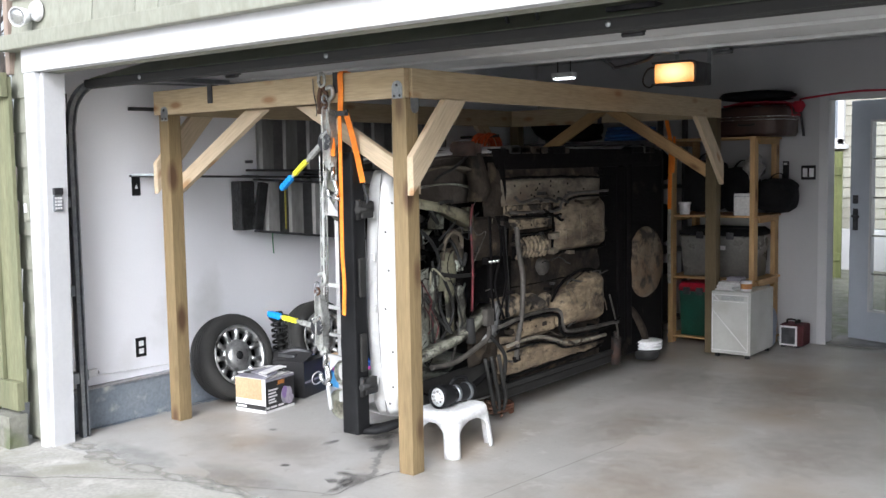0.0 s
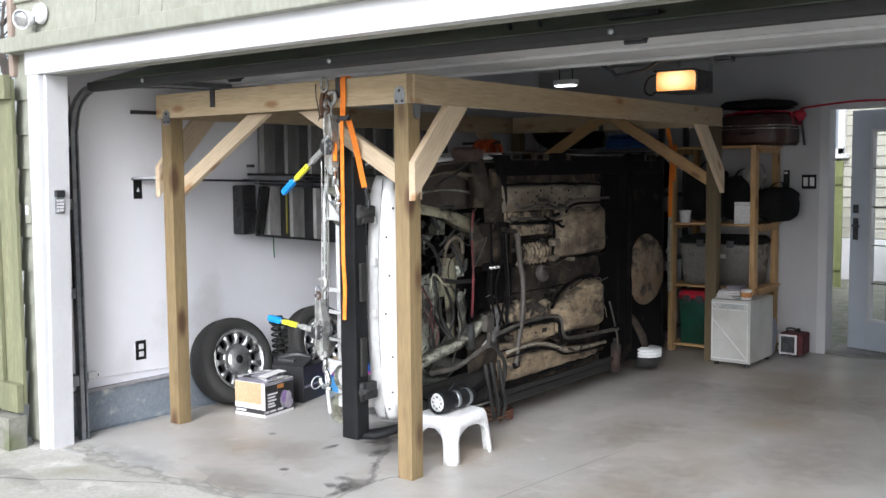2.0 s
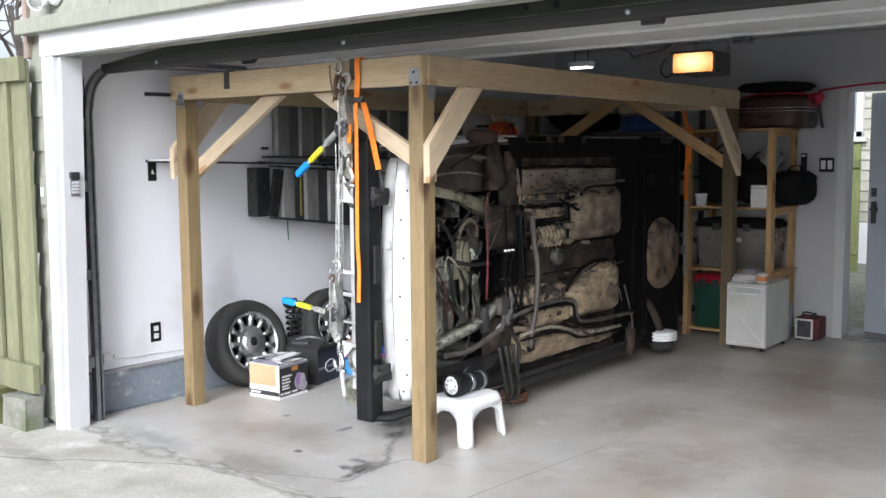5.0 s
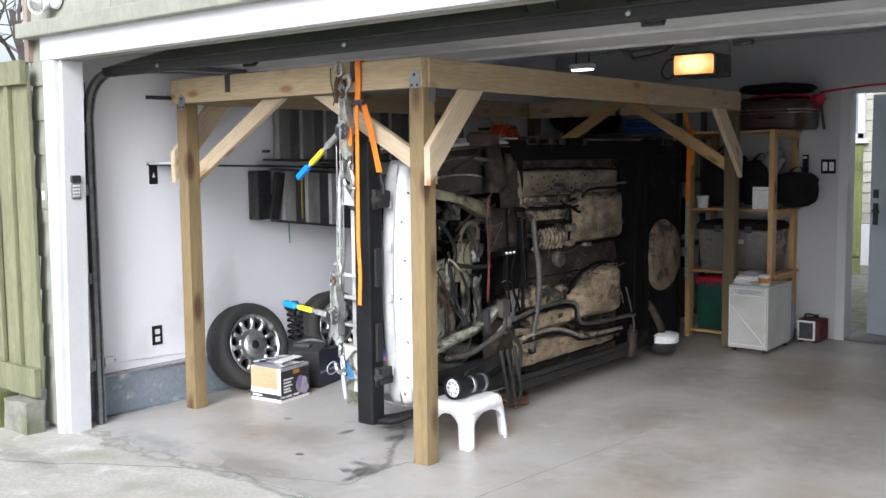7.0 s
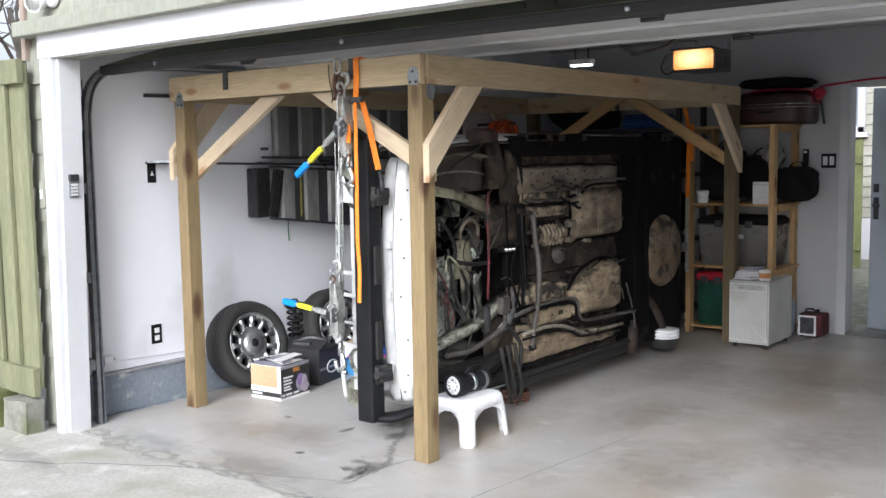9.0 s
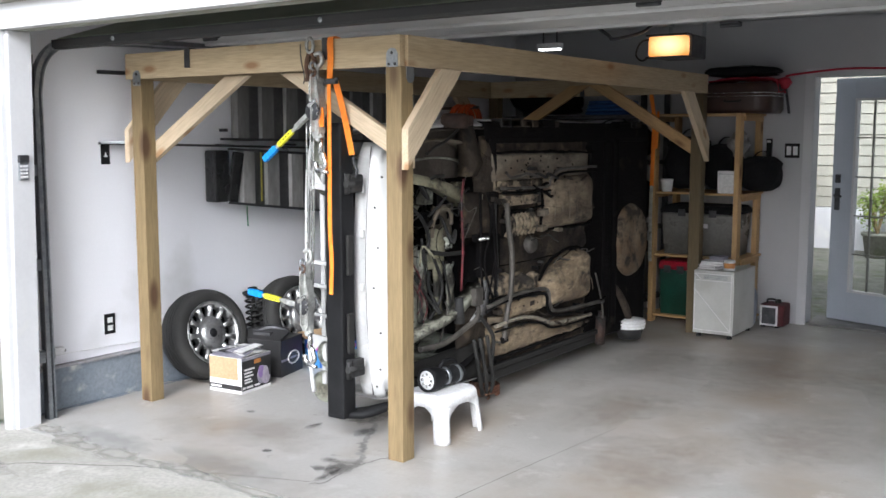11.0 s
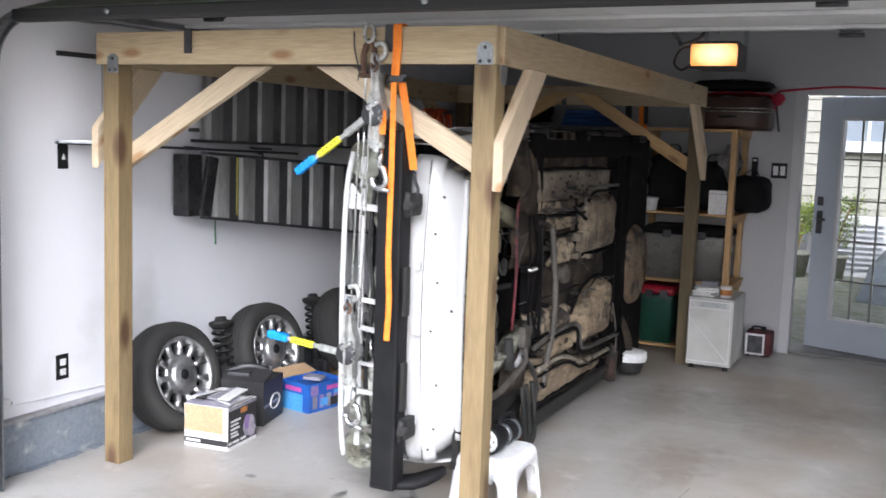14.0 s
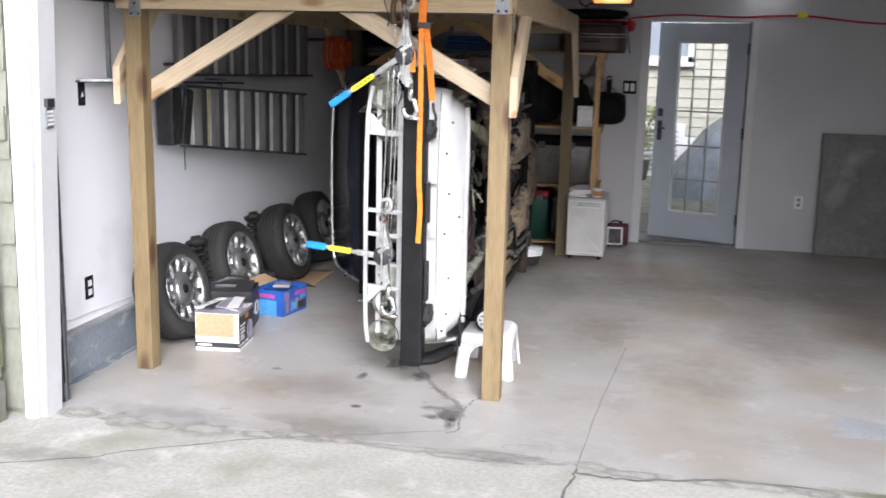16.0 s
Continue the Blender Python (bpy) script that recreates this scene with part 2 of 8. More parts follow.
def lathe(profile, seg=32, m=None):
    """A body turned about the z axis from (radius, height) pairs."""
    bm = bmesh.new()
    rings = []
    for r, z in profile:
        if r < 1e-5:
            rings.append([bm.verts.new((0, 0, z))])
        else:
            rings.append([bm.verts.new((r * math.cos(2 * math.pi * j / seg), r * math.sin(2 * math.pi * j / seg), z)) for j in range(seg)])
    for u, v in zip(rings, rings[1:]):
        for j in range(seg):
            k = (j + 1) % seg
            if len(u) == 1 and len(v) == 1:
                continue
            if len(u) == 1:
                f = bm.faces.new((u[0], v[k], v[j]))
            elif len(v) == 1:
                f = bm.faces.new((u[j], u[k], v[0]))
            else:
                f = bm.faces.new((u[j], u[k], v[k], v[j]))
            f.smooth = True
    bmesh.ops.recalc_face_normals(bm, faces=bm.faces)
    return moved(bm, m) if m else bm


def prism(outline, depth, m=None, bev=0.0):
    """A flat outline in x, y given a depth along z."""
    bm = bmesh.new()
    lo = [bm.verts.new((x, y, 0)) for x, y in outline]
    hi = [bm.verts.new((x, y, depth)) for x, y in outline]
    bm.faces.new(lo[::-1])
    bm.faces.new(hi)
    n = len(lo)
    for i in range(n):
        bm.faces.new((lo[i], lo[(i + 1) % n], hi[(i + 1) % n], hi[i]))
    bmesh.ops.recalc_face_normals(bm, faces=bm.faces)
    if bev:
        bmesh.ops.bevel(bm, geom=bm.edges[:], offset=bev, segments=2, affect="EDGES")
    return moved(bm, m) if m else bm


def grid(fn, nu, nv, thick=0.0):
    """A sheet whose points fn(u, v) gives for u and v from 0 to 1."""
    bm = bmesh.new()
    vs = [[bm.verts.new(fn(i / nu, j / nv)) for j in range(nv + 1)] for i in range(nu + 1)]
    for i in range(nu):
        for j in range(nv):
            f = bm.faces.new((vs[i][j], vs[i + 1][j], vs[i + 1][j + 1], vs[i][j + 1]))
            f.smooth = True
    bmesh.ops.recalc_face_normals(bm, faces=bm.faces)
    if thick:
        bmesh.ops.solidify(bm, geom=bm.faces[:], thickness=thick)
    return bm


def loft(rings, caps=(True, True)):
    bm = bmesh.new()
    vs = [[bm.verts.new(p) for p in r] for r in rings]
    n = len(vs[0])
    for u, v in zip(vs, vs[1:]):
        for j in range(n):
            f = bm.faces.new((u[j], u[(j + 1) % n], v[(j + 1) % n], v[j]))
            f.smooth = True
    if caps[0]:
        bm.faces.new(vs[0][::-1])
    if caps[1]:
        bm.faces.new(vs[-1])
    bmesh.ops.recalc_face_normals(bm, faces=bm.faces)
    return bm


def place_of(ob):
    m = Matrix.Identity(4)
    while ob:
        m = ob.matrix_basis @ m
        ob = ob.parent
    return m


def part(name, bm, material, parent, label="", kind=""):
    """One mesh, given in world places, under a thing or a part."""
    me = bpy.data.meshes.new(name)
    bm.transform(place_of(parent).inverted())
    bm.to_mesh(me)
    bm.free()
    me.materials.append(material)
    ob = new(name, me)
    ob.parent = parent
    return tagged(ob, label, kind=kind)


def thing(name, base, label, category, group=""):
    ob = new(name)
    ob.empty_display_size = 0.1
    ob.matrix_basis = Matrix.Translation(base)
    return tagged(ob, label, category, group)


def solid(name, bm, material, label="", category="", kind="", group=""):
    """One mesh at top level, in world places."""
    me = bpy.data.meshes.new(name)
    bm.to_mesh(me)
    bm.free()
    me.materials.append(material)
    return tagged(new(name, me), label, category, group, kind)


def board(name, p, q, w, h, material, parent, label="", up=(0, 0, 1), bev=0.004, shape=None):
    """A length of lumber whose own x axis runs along it, so that the grain follows it."""
    rot, base, length = along(p, q, up)
    bm = shape(length) if shape else slab(0, length, -w / 2, w / 2, -h / 2, h / 2, bev)
    me = bpy.data.meshes.new(name)
    bm.to_mesh(me)
    bm.free()
    me.materials.append(material)
    ob = new(name, me)
    ob.parent = parent
    ob.matrix_basis = place_of(parent).inverted() @ Matrix.Translation(base) @ rot
    return tagged(ob, label)


# ---- the garage's shell ----
W, D, CEIL = 5.75, 5.35, 2.45
DX0, DX1, DH = 2.748, 3.63, 2.0


def structure(name, bm, material, label):
    return solid(name, bm, material, label, name.rstrip("_0123456789").replace("_", " "), "structure")


structure("ground", slab(-80, 80, -80, 120, -0.32, -0.06, 0), M["drive"], "pale weathered concrete driveway ground")
FRONT = [(-0.14 + (W + 0.28) * k / 160, 0.065 + 0.095 * max(math.sin(math.pi * ((W + 0.28) * k / 160 - 0.74) / 2.0), 0) * (k < 80) - 0.03 * (k > 74) + 0.095 * min(max(((W + 0.28) * k / 160 - 2.95) / 0.5, 0), 1) + 0.012 * noise.noise(Vector((k * 0.11, 3.0, 0))) + 0.007 * noise.noise(Vector((k * 0.5, 7.0, 0)))) for k in range(161)]
structure("floor", prism(FRONT + [(W + 0.14, D + 0.14), (-0.14, D + 0.14)], 0.19, Matrix.Translation((0, 0, -0.19))), M["floor"], "grey stained concrete garage floor")
structure("pavement", slab(-6, W + 6, -9, 0.30, -0.2, -0.0004, 0), M["drive"], "weathered light concrete driveway apron")
structure("wall_west", slab(-0.075, 0, 0.141, D + 0.14, 0, 2.9, 0), M["wall_white"], "white painted plasterboard side wall")
structure("wall_east", slab(W, W + 0.14, 0.14, D + 0.14, 0, 2.9, 0), M["wall_white"], "white painted plasterboard side wall")
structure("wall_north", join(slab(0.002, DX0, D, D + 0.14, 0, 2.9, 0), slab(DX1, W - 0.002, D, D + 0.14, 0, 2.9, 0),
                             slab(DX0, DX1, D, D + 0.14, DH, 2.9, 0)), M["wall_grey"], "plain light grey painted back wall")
structure("ceiling", slab(0.002, W - 0.002, 0.16, D - 0.002, CEIL, CEIL + 0.1, 0), M["ceiling"], "flat grey garage ceiling")
structure("wall_south", join(slab(-0.075, W + 0.14, 0.07, 0.14, 2.05, 5.5, 0), slab(-0.075, 0.165, 0.07, 0.14, 0, 2.05, 0),
                             slab(5.21, W + 0.14, 0.07, 0.14, 0, 2.05, 0)), M["siding"], "front wall sheathing behind the siding")
structure("curb_ledge", slab(0, 0.05, 0.2, D, 0.2352, 0.25, 0.003), M["ledge"], "pale grey ledge on top of the curb")
structure("curb", slab(0, 0.035, 0.2, D, 0, 0.235, 0.008), M["curb"], "grey painted concrete curb along the wall")

# ---- facade: trim, flashing, garage door and its tracks ----


def leaning_board(b0, b1, t0, t1, y0, y1, z0=-0.005, z1=2.05):
    """An upright board between y0 and y1 whose edges run from b0, b1 at its foot to t0, t1 at its head."""
    return prism([(b0, z0), (b1, z0), (t1, z1), (t0, z1)], y1 - y0, Matrix.Translation((0, y1, 0)) @ Matrix.Rotation(radians(90), 4, "X"), 0.004)


structure("trim_1", join(leaning_board(0.118, 0.178, 0.138, 0.250, 0.012, 0.16, z1=2.052), leaning_board(0.180, 0.207, 0.252, 0.282, 0.040, 0.17, z1=2.052)), M["trim"], "white painted vertical door trim, slightly out of plumb")
structure("trim_2", slab(5.2, 5.4, 0.03, 0.16, -0.005, 2.05, 0.006), M["trim"], "white painted vertical door trim")
structure("trim_3", slab(0.125, 5.41, 0.010, 0.16, 2.054, 2.20, 0.005), M["trim"], "white painted header board over the garage opening")
structure("flashing", slab(-0.02, W + 0.15, -0.05, 0.069, 2.176, 2.256, 0.008), M["siding"], "pale green drip board above the white header")
structure("corner_board", slab(-0.075, -0.03, 0.030, 0.068, 2.06, 5.4, 0.004), M["corner_tan"], "narrow tan corner board of the front wall")

garage_door = thing("garage_door", (2.7, 0.4, 2.0), "raised overhead garage door, olive outside and pale grey inside", "garage door")
x0, x1 = 0.20, 5.18


def sloped(y0, z0, y1, z1, thick, a=x0, b=x1, bev=0.006):
    ang = math.atan2(z1 - z0, y1 - y0)
    length = math.hypot(y1 - y0, z1 - z0)
    return moved(slab(a, b, 0, length, 0, thick, bev), Matrix.Translation((0, y0, z0)) @ Matrix.Rotation(ang, 4, "X"))


panel = part("bottom_section", sloped(0.46, 2.0, 0.93, 2.085, 0.045), M["door_inner"], garage_door)
part("outer_skin", sloped(0.37, 2.03, 0.93, 2.20, 0.012), M["door_outer"], garage_door, "olive painted outer skin")
part("weather_seal", join(sloped(0.335, 1.990, 0.455, 1.997, 0.042), slab(x0, x1, 0.345, 0.40, 1.984, 2.0, 0.006)), M["rubber"], garage_door, "black rubber bottom seal")
for k, (ya, yb) in enumerate(((0.937, 1.42), (1.427, 1.93))):
    sec = part("door_section", slab(x0, x1, ya, yb, 2.088 + 0.006 * k, 2.13 + 0.006 * k, 0.006), M["door_inner"], garage_door)
    part("stiffener", slab(x0 + 0.02, x1 - 0.02, yb - 0.06, yb - 0.012, 2.070 + 0.006 * k, 2.087 + 0.006 * k, 0.004), M["door_inner"], sec)
for x in (0.72, 2.1, 3.5, 4.6):
    part("seal_screw", lathe([(0, 0.012), (0.011, 0.008), (0.014, 0)], 12, Matrix.Translation((x, 0.338, 2.012)) @ Matrix.Rotation(radians(90), 4, "X")), M["galv"], garage_door)
part("handle", tube(curve_pts([(3.0, 0.44, 2.075), (3.005, 0.42, 2.115), (3.07, 0.42, 2.125), (3.135, 0.42, 2.115), (3.14, 0.44, 2.075)], 5), 0.008), M["dark_steel"], garage_door, "dark pull handle")
part("lock_plate", slab(3.42, 3.62, 0.46, 0.56, 2.075, 2.095, 0.004), M["dark_steel"], garage_door)
for x in (0.75, 3.29):
    for y in (0.935, 1.88):
        part("hinge", join(slab(x - 0.045, x + 0.045, y - 0.03, y + 0.03, 2.056, 2.066, 0.002), tube([(x - 0.05, y, 2.05), (x + 0.05, y, 2.05)], 0.010)), M["dark_steel"], garage_door)


def track(xc, label):
    t = thing("door_track", (xc, 0.26, 0), label, "door track", "garage door tracks")
    line = [(xc, 0.25, 0.0), (xc, 0.25, 0.9), (xc, 0.25, 1.74)] + curve_pts([(xc, 0.25, 1.76), (xc, 0.28, 1.9), (xc, 0.36, 2.0), (xc, 0.5, 2.045), (xc, 0.9, 2.07)], 6) + [(xc, 2.4, 2.09)]
    def chan(off, w):
        bm = bmesh.new()
        rings = []
        for p, q in zip(line, line[1:] + [line[-1]]):
            p = Vector(p)
            d = (Vector(q) - p) if q != tuple(p) and (Vector(q) - p).length > 1e-6 else Vector((0, 1, 0))
            nrm = Vector((0, d.z, -d.y)).normalized()
            c = p + nrm * off
            rings.append([bm.verts.new(c + Vector((sx, 0, 0)) + nrm * sn) for sx, sn in ((-0.022, -w), (0.022, -w), (0.022, w), (-0.022, w))])
        for u, v in zip(rings, rings[1:]):
            for j in range(4):
                bm.faces.new((u[j], u[(j + 1) % 4], v[(j + 1) % 4], v[j]))
        bm.faces.new(rings[0][::-1]), bm.faces.new(rings[-1])
        bmesh.ops.recalc_face_normals(bm, faces=bm.faces)
        return bm
    part("rail", chan(0, 0.012), M["galv"], t)
    part("rail_lip", chan(0.03, 0.004), M["galv"], t)
    for z in (0.35, 0.85, 1.35, 1.7):
        part("bracket", slab(xc - 0.06, xc + 0.03, 0.165, 0.24, z - 0.03, z + 0.03, 0.003), M["galv"], t)
    part("lift_cable", tube([(xc + 0.03, 0.23, 0.1), (xc + 0.03, 0.23, 1.95)], 0.003, 6), M["dark_steel"], t)
    return t


track(0.155, "grey steel door track curving back under the ceiling")
track(5.25, "grey steel door track curving back under the ceiling")
structure("seal_strip", slab(0.10, 0.135, 0.165, 0.20, 0, 2.04, 0.003), M["rubber"], "black rubber weather strip behind the door trim")

# keypad on the trim
keypad = thing("keypad", (0.25, 0.10, 1.36), "grey garage keypad on the white trim", "keypad")
part("case", slab(0.246, 0.268, 0.078, 0.130, 1.305, 1.43, 0.006), M["galv"], keypad)
for r in range(4):
    for c in range(3):
        part("key", slab(0.2682, 0.271, 0.083 + c * 0.015, 0.094 + c * 0.015, 1.318 + r * 0.018, 1.329 + r * 0.018, 0.001), M["white_plastic"], keypad)
part("hood", slab(0.246, 0.276, 0.076, 0.132, 1.396, 1.434, 0.005), M["dark_steel"], keypad, "darker hinged hood")
# small switch box on the siding beside the trim
sb = thing("switch_box", (0.06, 0.05, 1.3), "small pale outdoor switch box on the siding", "switch box")
part("cover", slab(0.03, 0.092, 0.03, 0.062, 1.25, 1.40, 0.006), M["siding"], sb)
part("rocker", slab(0.05, 0.072, 0.022, 0.03, 1.30, 1.35, 0.002), M["white_plastic"], sb)

# security light on the shingles
ml = thing("security_light", (0.26, 0.05, 2.36), "white outdoor security light with a clear lens on the shingles", "outdoor light")
part("base", lathe([(0, 0.03), (0.045, 0.028), (0.055, 0.012), (0.055, 0)], 28, Matrix.Translation((0.275, 0.036, 2.37)) @ Matrix.Rotation(radians(90), 4, "X")), M["white_plastic"], ml)
hm = Matrix.Translation((0.215, -0.012, 2.345)) @ Matrix.Rotation(radians(103), 4, "X") @ Matrix.Rotation(radians(22), 4, "Y")
part("lamp_head", lathe([(0, -0.05), (0.03, -0.045), (0.042, 0), (0.052, 0.055), (0.048, 0.056), (0.04, 0.01), (0, 0.0)], 28, hm), M["white_plastic"], ml)
part("lens", lathe([(0, 0.062), (0.03, 0.06), (0.046, 0.052), (0, 0.05)], 28, hm), M["chrome"], ml, "bright reflector lens")
part("arm", tube([(0.275, 0.02, 2.37), (0.25, 0.0, 2.36)], 0.012), M["white_plastic"], ml)

# ---- timber gantry ----
gantry = thing("timber_gantry", (1.2, 2.7, 0), "timber gantry of square brown posts, pale beams and braces", "gantry")
PX0, PX1, PY0, PY1, PT = 0.29, 2.125, 0.835, 4.55, 1.845
for x in (PX0, PX1):
    for y in (PY0, PY1):
        board("post", (x, y, 0), (x, y, PT), 0.089, 0.089, M["post"] if y < 4 else M["old_post"], gantry, "brown treated square post" if y < 4 else "dark olive-brown treated post", up=(0, 1, 0))
BZ = PT + 0.0705
for y in (0.802, 4.583):
    board("cross_beam", (0.21, y, BZ), (2.168, y, BZ), 0.038, 0.14, M["pine"], gantry, "pale pine cross beam")
for x in (2.165, 0.213):
    board("side_beam", (x, 0.823, BZ), (x, 4.56, BZ), 0.038, 0.14, M["pine"], gantry, "pale pine side beam")


def brace(p, q, half=0.0435, name="brace"):
    """A flat brace with plumb and level end cuts, from a post at p to a beam at q."""
    p, q = Vector(p), Vector(q)
    d = q - p
    flat = Vector((d.x, d.y, 0))
    run, rise = flat.length, d.z
    length = math.hypot(run, rise)
    ux, uz = run / length, rise / length
    # outline in the plane of run and height
    def cut(side):
        ox, oz = -uz * half * side, ux * half * side
        t0 = (0 - ox) / ux
        t1 = (rise - oz) / uz
        return (t0, side * half), (t1, side * half)
    (a0, ah), (a1, _) = cut(-1)
    (b0, bh), (b1, _) = cut(1)
    def shape(_):
        bm = prism([(a0, -half), (a1, -half), (b1, half), (b0, half)], 0.038)
        bmesh.ops.translate(bm, vec=(0, 0, -0.019), verts=bm.verts)
        bmesh.ops.bevel(bm, geom=bm.edges[:], offset=0.003, segments=1, affect="EDGES")
        bm.transform(Matrix.Rotation(radians(90), 4, "X"))
        return bm
    rear = p[1] > 4 and q[1] > 4 and abs(p[0] - q[0]) > 0.1
    return board(name, p, q, 0, 0, M["shelf_wood"] if rear else M["brace"], gantry, "warm brown diagonal brace" if rear else "pale pine diagonal brace", shape=shape)


brace((0.26, 0.90, 1.41), (1.0, 0.90, 1.844))
brace((2.15, 0.90, 1.43), (1.41, 0.90, 1.844))
brace((0.30, 4.545, 1.447), (1.11, 4.545, 1.932))
brace((2.15, 4.545, 1.392), (1.27, 4.545, 1.932))
for x in (2.1885, 0.191):
    brace((x, 0.79, 1.470), (x, 1.141, 1.846), 0.064)
    brace((x, 4.56, 1.42), (x, 4.14, 1.846), 0.064)
# plates and straps of galvanised steel
def rounded_plate(w, h, t, m):
    pts = [(-w / 2, -h / 2), (w / 2, -h / 2)] + [(w / 2 * math.cos(a), h / 2 - w / 2 + w / 2 * math.sin(a)) for a in (math.pi * k / 10 for k in range(11))]
    return prism(pts, t, m, 0.0)


for x, zp in ((2.125, 1.885), (0.312, 1.850)):
    pl = part("corner_plate", rounded_plate(0.065, 0.085, 0.003, Matrix.Translation((x, 0.7825, zp)) @ Matrix.Rotation(radians(90), 4, "X")), M["galv"], gantry)
    for dx, dz in ((-0.018, -0.03), (0.018, -0.03), (0, 0.02)):
        part("bolt", lathe([(0, 0.006), (0.006, 0.004), (0.007, 0)], 8, Matrix.Translation((x + dx, 0.779, zp + dz)) @ Matrix.Rotation(radians(90), 4, "X")), M["dark_steel"], pl)
part("corner_plate", rounded_plate(0.06, 0.085, 0.003, Matrix.Translation((2.1705, 0.855, 1.815)) @ Matrix.Rotation(radians(90), 4, "Y") @ Matrix.Rotation(radians(-90), 4, "Z")), M["galv"], gantry)
for x in (0.74, 1.725):
    part("strap_tie", join(slab(x - 0.02, x + 0.02, 0.776, 0.7825, 1.89, 1.99, 0.001), slab(x - 0.02, x + 0.02, 0.776, 0.83, 1.988, 1.994, 0.001)), M["dark_steel"], gantry)
part("strap_tie", slab(1.10, 1.14, 4.556, 4.562, 1.84, 1.93, 0.001), M["dark_steel"], gantry)

# ---- ratchet hoists and straps that hold the car ----
def hoist(base, lever_tip, hook_z, cable, label):
    """A lever hoist: hook, cheek plates, drum, pawls, lever with a coloured grip, lower hook and wire rope."""
    x, y, z = base
    h = thing("lever_hoist", (x, y, z), label, "hoist", "lever hoists")
    part("cheek_plate", bar((x - 0.012, y - 0.025, z + 0.16), (x - 0.012, y - 0.025, z - 0.10), 0.006, 0.05), M["zinc"], h)
    part("cheek_plate", bar((x - 0.012, y + 0.025, z + 0.16), (x - 0.012, y + 0.025, z - 0.10), 0.006, 0.05), M["zinc"], h)
    part("drum", tube([(x - 0.012, y - 0.04, z), (x - 0.012, y + 0.04, z)], 0.03, 16), M["zinc"], h)
    for k in (-0.035, 0.035):
        part("ratchet_wheel", lathe([(0, 0), (0.042, 0), (0.046, 0.003), (0.042, 0.007), (0, 0.007)], 18, Matrix.Translation((x - 0.012, y + k, z)) @ Matrix.Rotation(radians(90), 4, "X")), M["dark_steel"], h)
    part("pawl", bar((x + 0.02, y - 0.045, z + 0.05), (x - 0.03, y - 0.045, z + 0.02), 0.012, 0.02), M["chrome"], h)
    part("spring", tube([(x + 0.03 + 0.007 * math.cos(a), y - 0.045 + 0.007 * math.sin(a), z - 0.03 + 0.004 * a) for a in (0.7 * k for k in range(40))], 0.0018, 5), M["zinc"], h)
    tip = Vector(lever_tip)
    piv = Vector((x - 0.02, y - 0.03, z))
    d = tip - piv
    part("lever", join(bar(piv, piv + d * 0.99, 0.010, 0.018), bar(piv - d * 0.05, piv + d * 0.33, 0.024, 0.028, 0.008)), M["zinc"], h)
    part("label_sleeve", bar(piv + d * 0.40, piv + d * 0.685, 0.020, 0.025, 0.003), M["yellow"], h, "yellow label plate on the lever")
    for k in range(4):
        part("warning_bar", bar(piv + d * (0.44 + 0.055 * k) + Vector((0, -0.0105, 0)), piv + d * (0.465 + 0.055 * k) + Vector((0, -0.0105, 0)), 0.002, 0.005, 0), M["black_plastic"], h)
    g = part("grip", bar(piv + d * 0.735, tip, 0.024, 0.031, 0.007), M["blue_grip"], h, "blue vinyl grip")
    for k in range(4):
        part("grip_rib", bar(piv + d * (0.76 + 0.055 * k), piv + d * (0.785 + 0.055 * k), 0.027, 0.035, 0.004), M["blue_grip"], g)
    casting = part("frame_casting", loft([[(x - 0.012 + w * u, y + 0.022 * v, z + dz) for u, v in ((-1, -1), (1, -1), (1, 1), (-1, 1))] for dz, w in ((-0.13, 0.010), (-0.10, 0.026), (-0.05, 0.022), (-0.01, 0.036), (0.05, 0.034), (0.09, 0.020), (0.15, 0.012))]), M["zinc"], h, "worn grey cast frame")
    for f in casting.data.polygons:
        f.use_smooth = False
    for k in range(3):
        part("chain_link", tube([(x - 0.012 + (0.013 if k % 2 else 0.004) * math.cos(a), y - 0.028 + (0.004 if k % 2 else 0.013) * math.cos(a), z + 0.155 + 0.028 * k + 0.019 * math.sin(a)) for a in (2 * math.pi * j / 12 for j in range(12))], 0.0055, 6, True), M["rust" if k == 1 else "galv"], h)
    for k in (-1, 1):
        part("cap_nut", lathe([(0, 0.014), (0.010, 0.013), (0.013, 0.009), (0.013, 0)], 6, Matrix.Translation((x - 0.012 + 0.018 * k, y - 0.028, z + 0.028 * k)) @ Matrix.Rotation(radians(90), 4, "X")), M["chrome"], h)
    part("top_hook", tube(curve_pts([(x - 0.012, y, z + 0.14), (x - 0.012, y, z + 0.20), (x + 0.02, y, z + 0.23), (x + 0.01, y, z + 0.27), (x - 0.025, y, z + 0.265)], 5), 0.011), M["zinc"], h)
    part("neck_link", join(bar((x - 0.01, y, z - 0.09), (x + 0.01, y, hook_z + 0.12), 0.022, 0.03), tube([(x, y - 0.02, hook_z + 0.12), (x, y + 0.02, hook_z + 0.12)], 0.014)), M["zinc"], h)
    hx = x + 0.015
    ring = [(hx + 0.032 * math.sin(a) , y - 0.015, hook_z + 0.032 * math.cos(a) + (0.02 if math.cos(a) > 0.7 else 0)) for a in (2 * math.pi * k / 20 for k in range(17))]
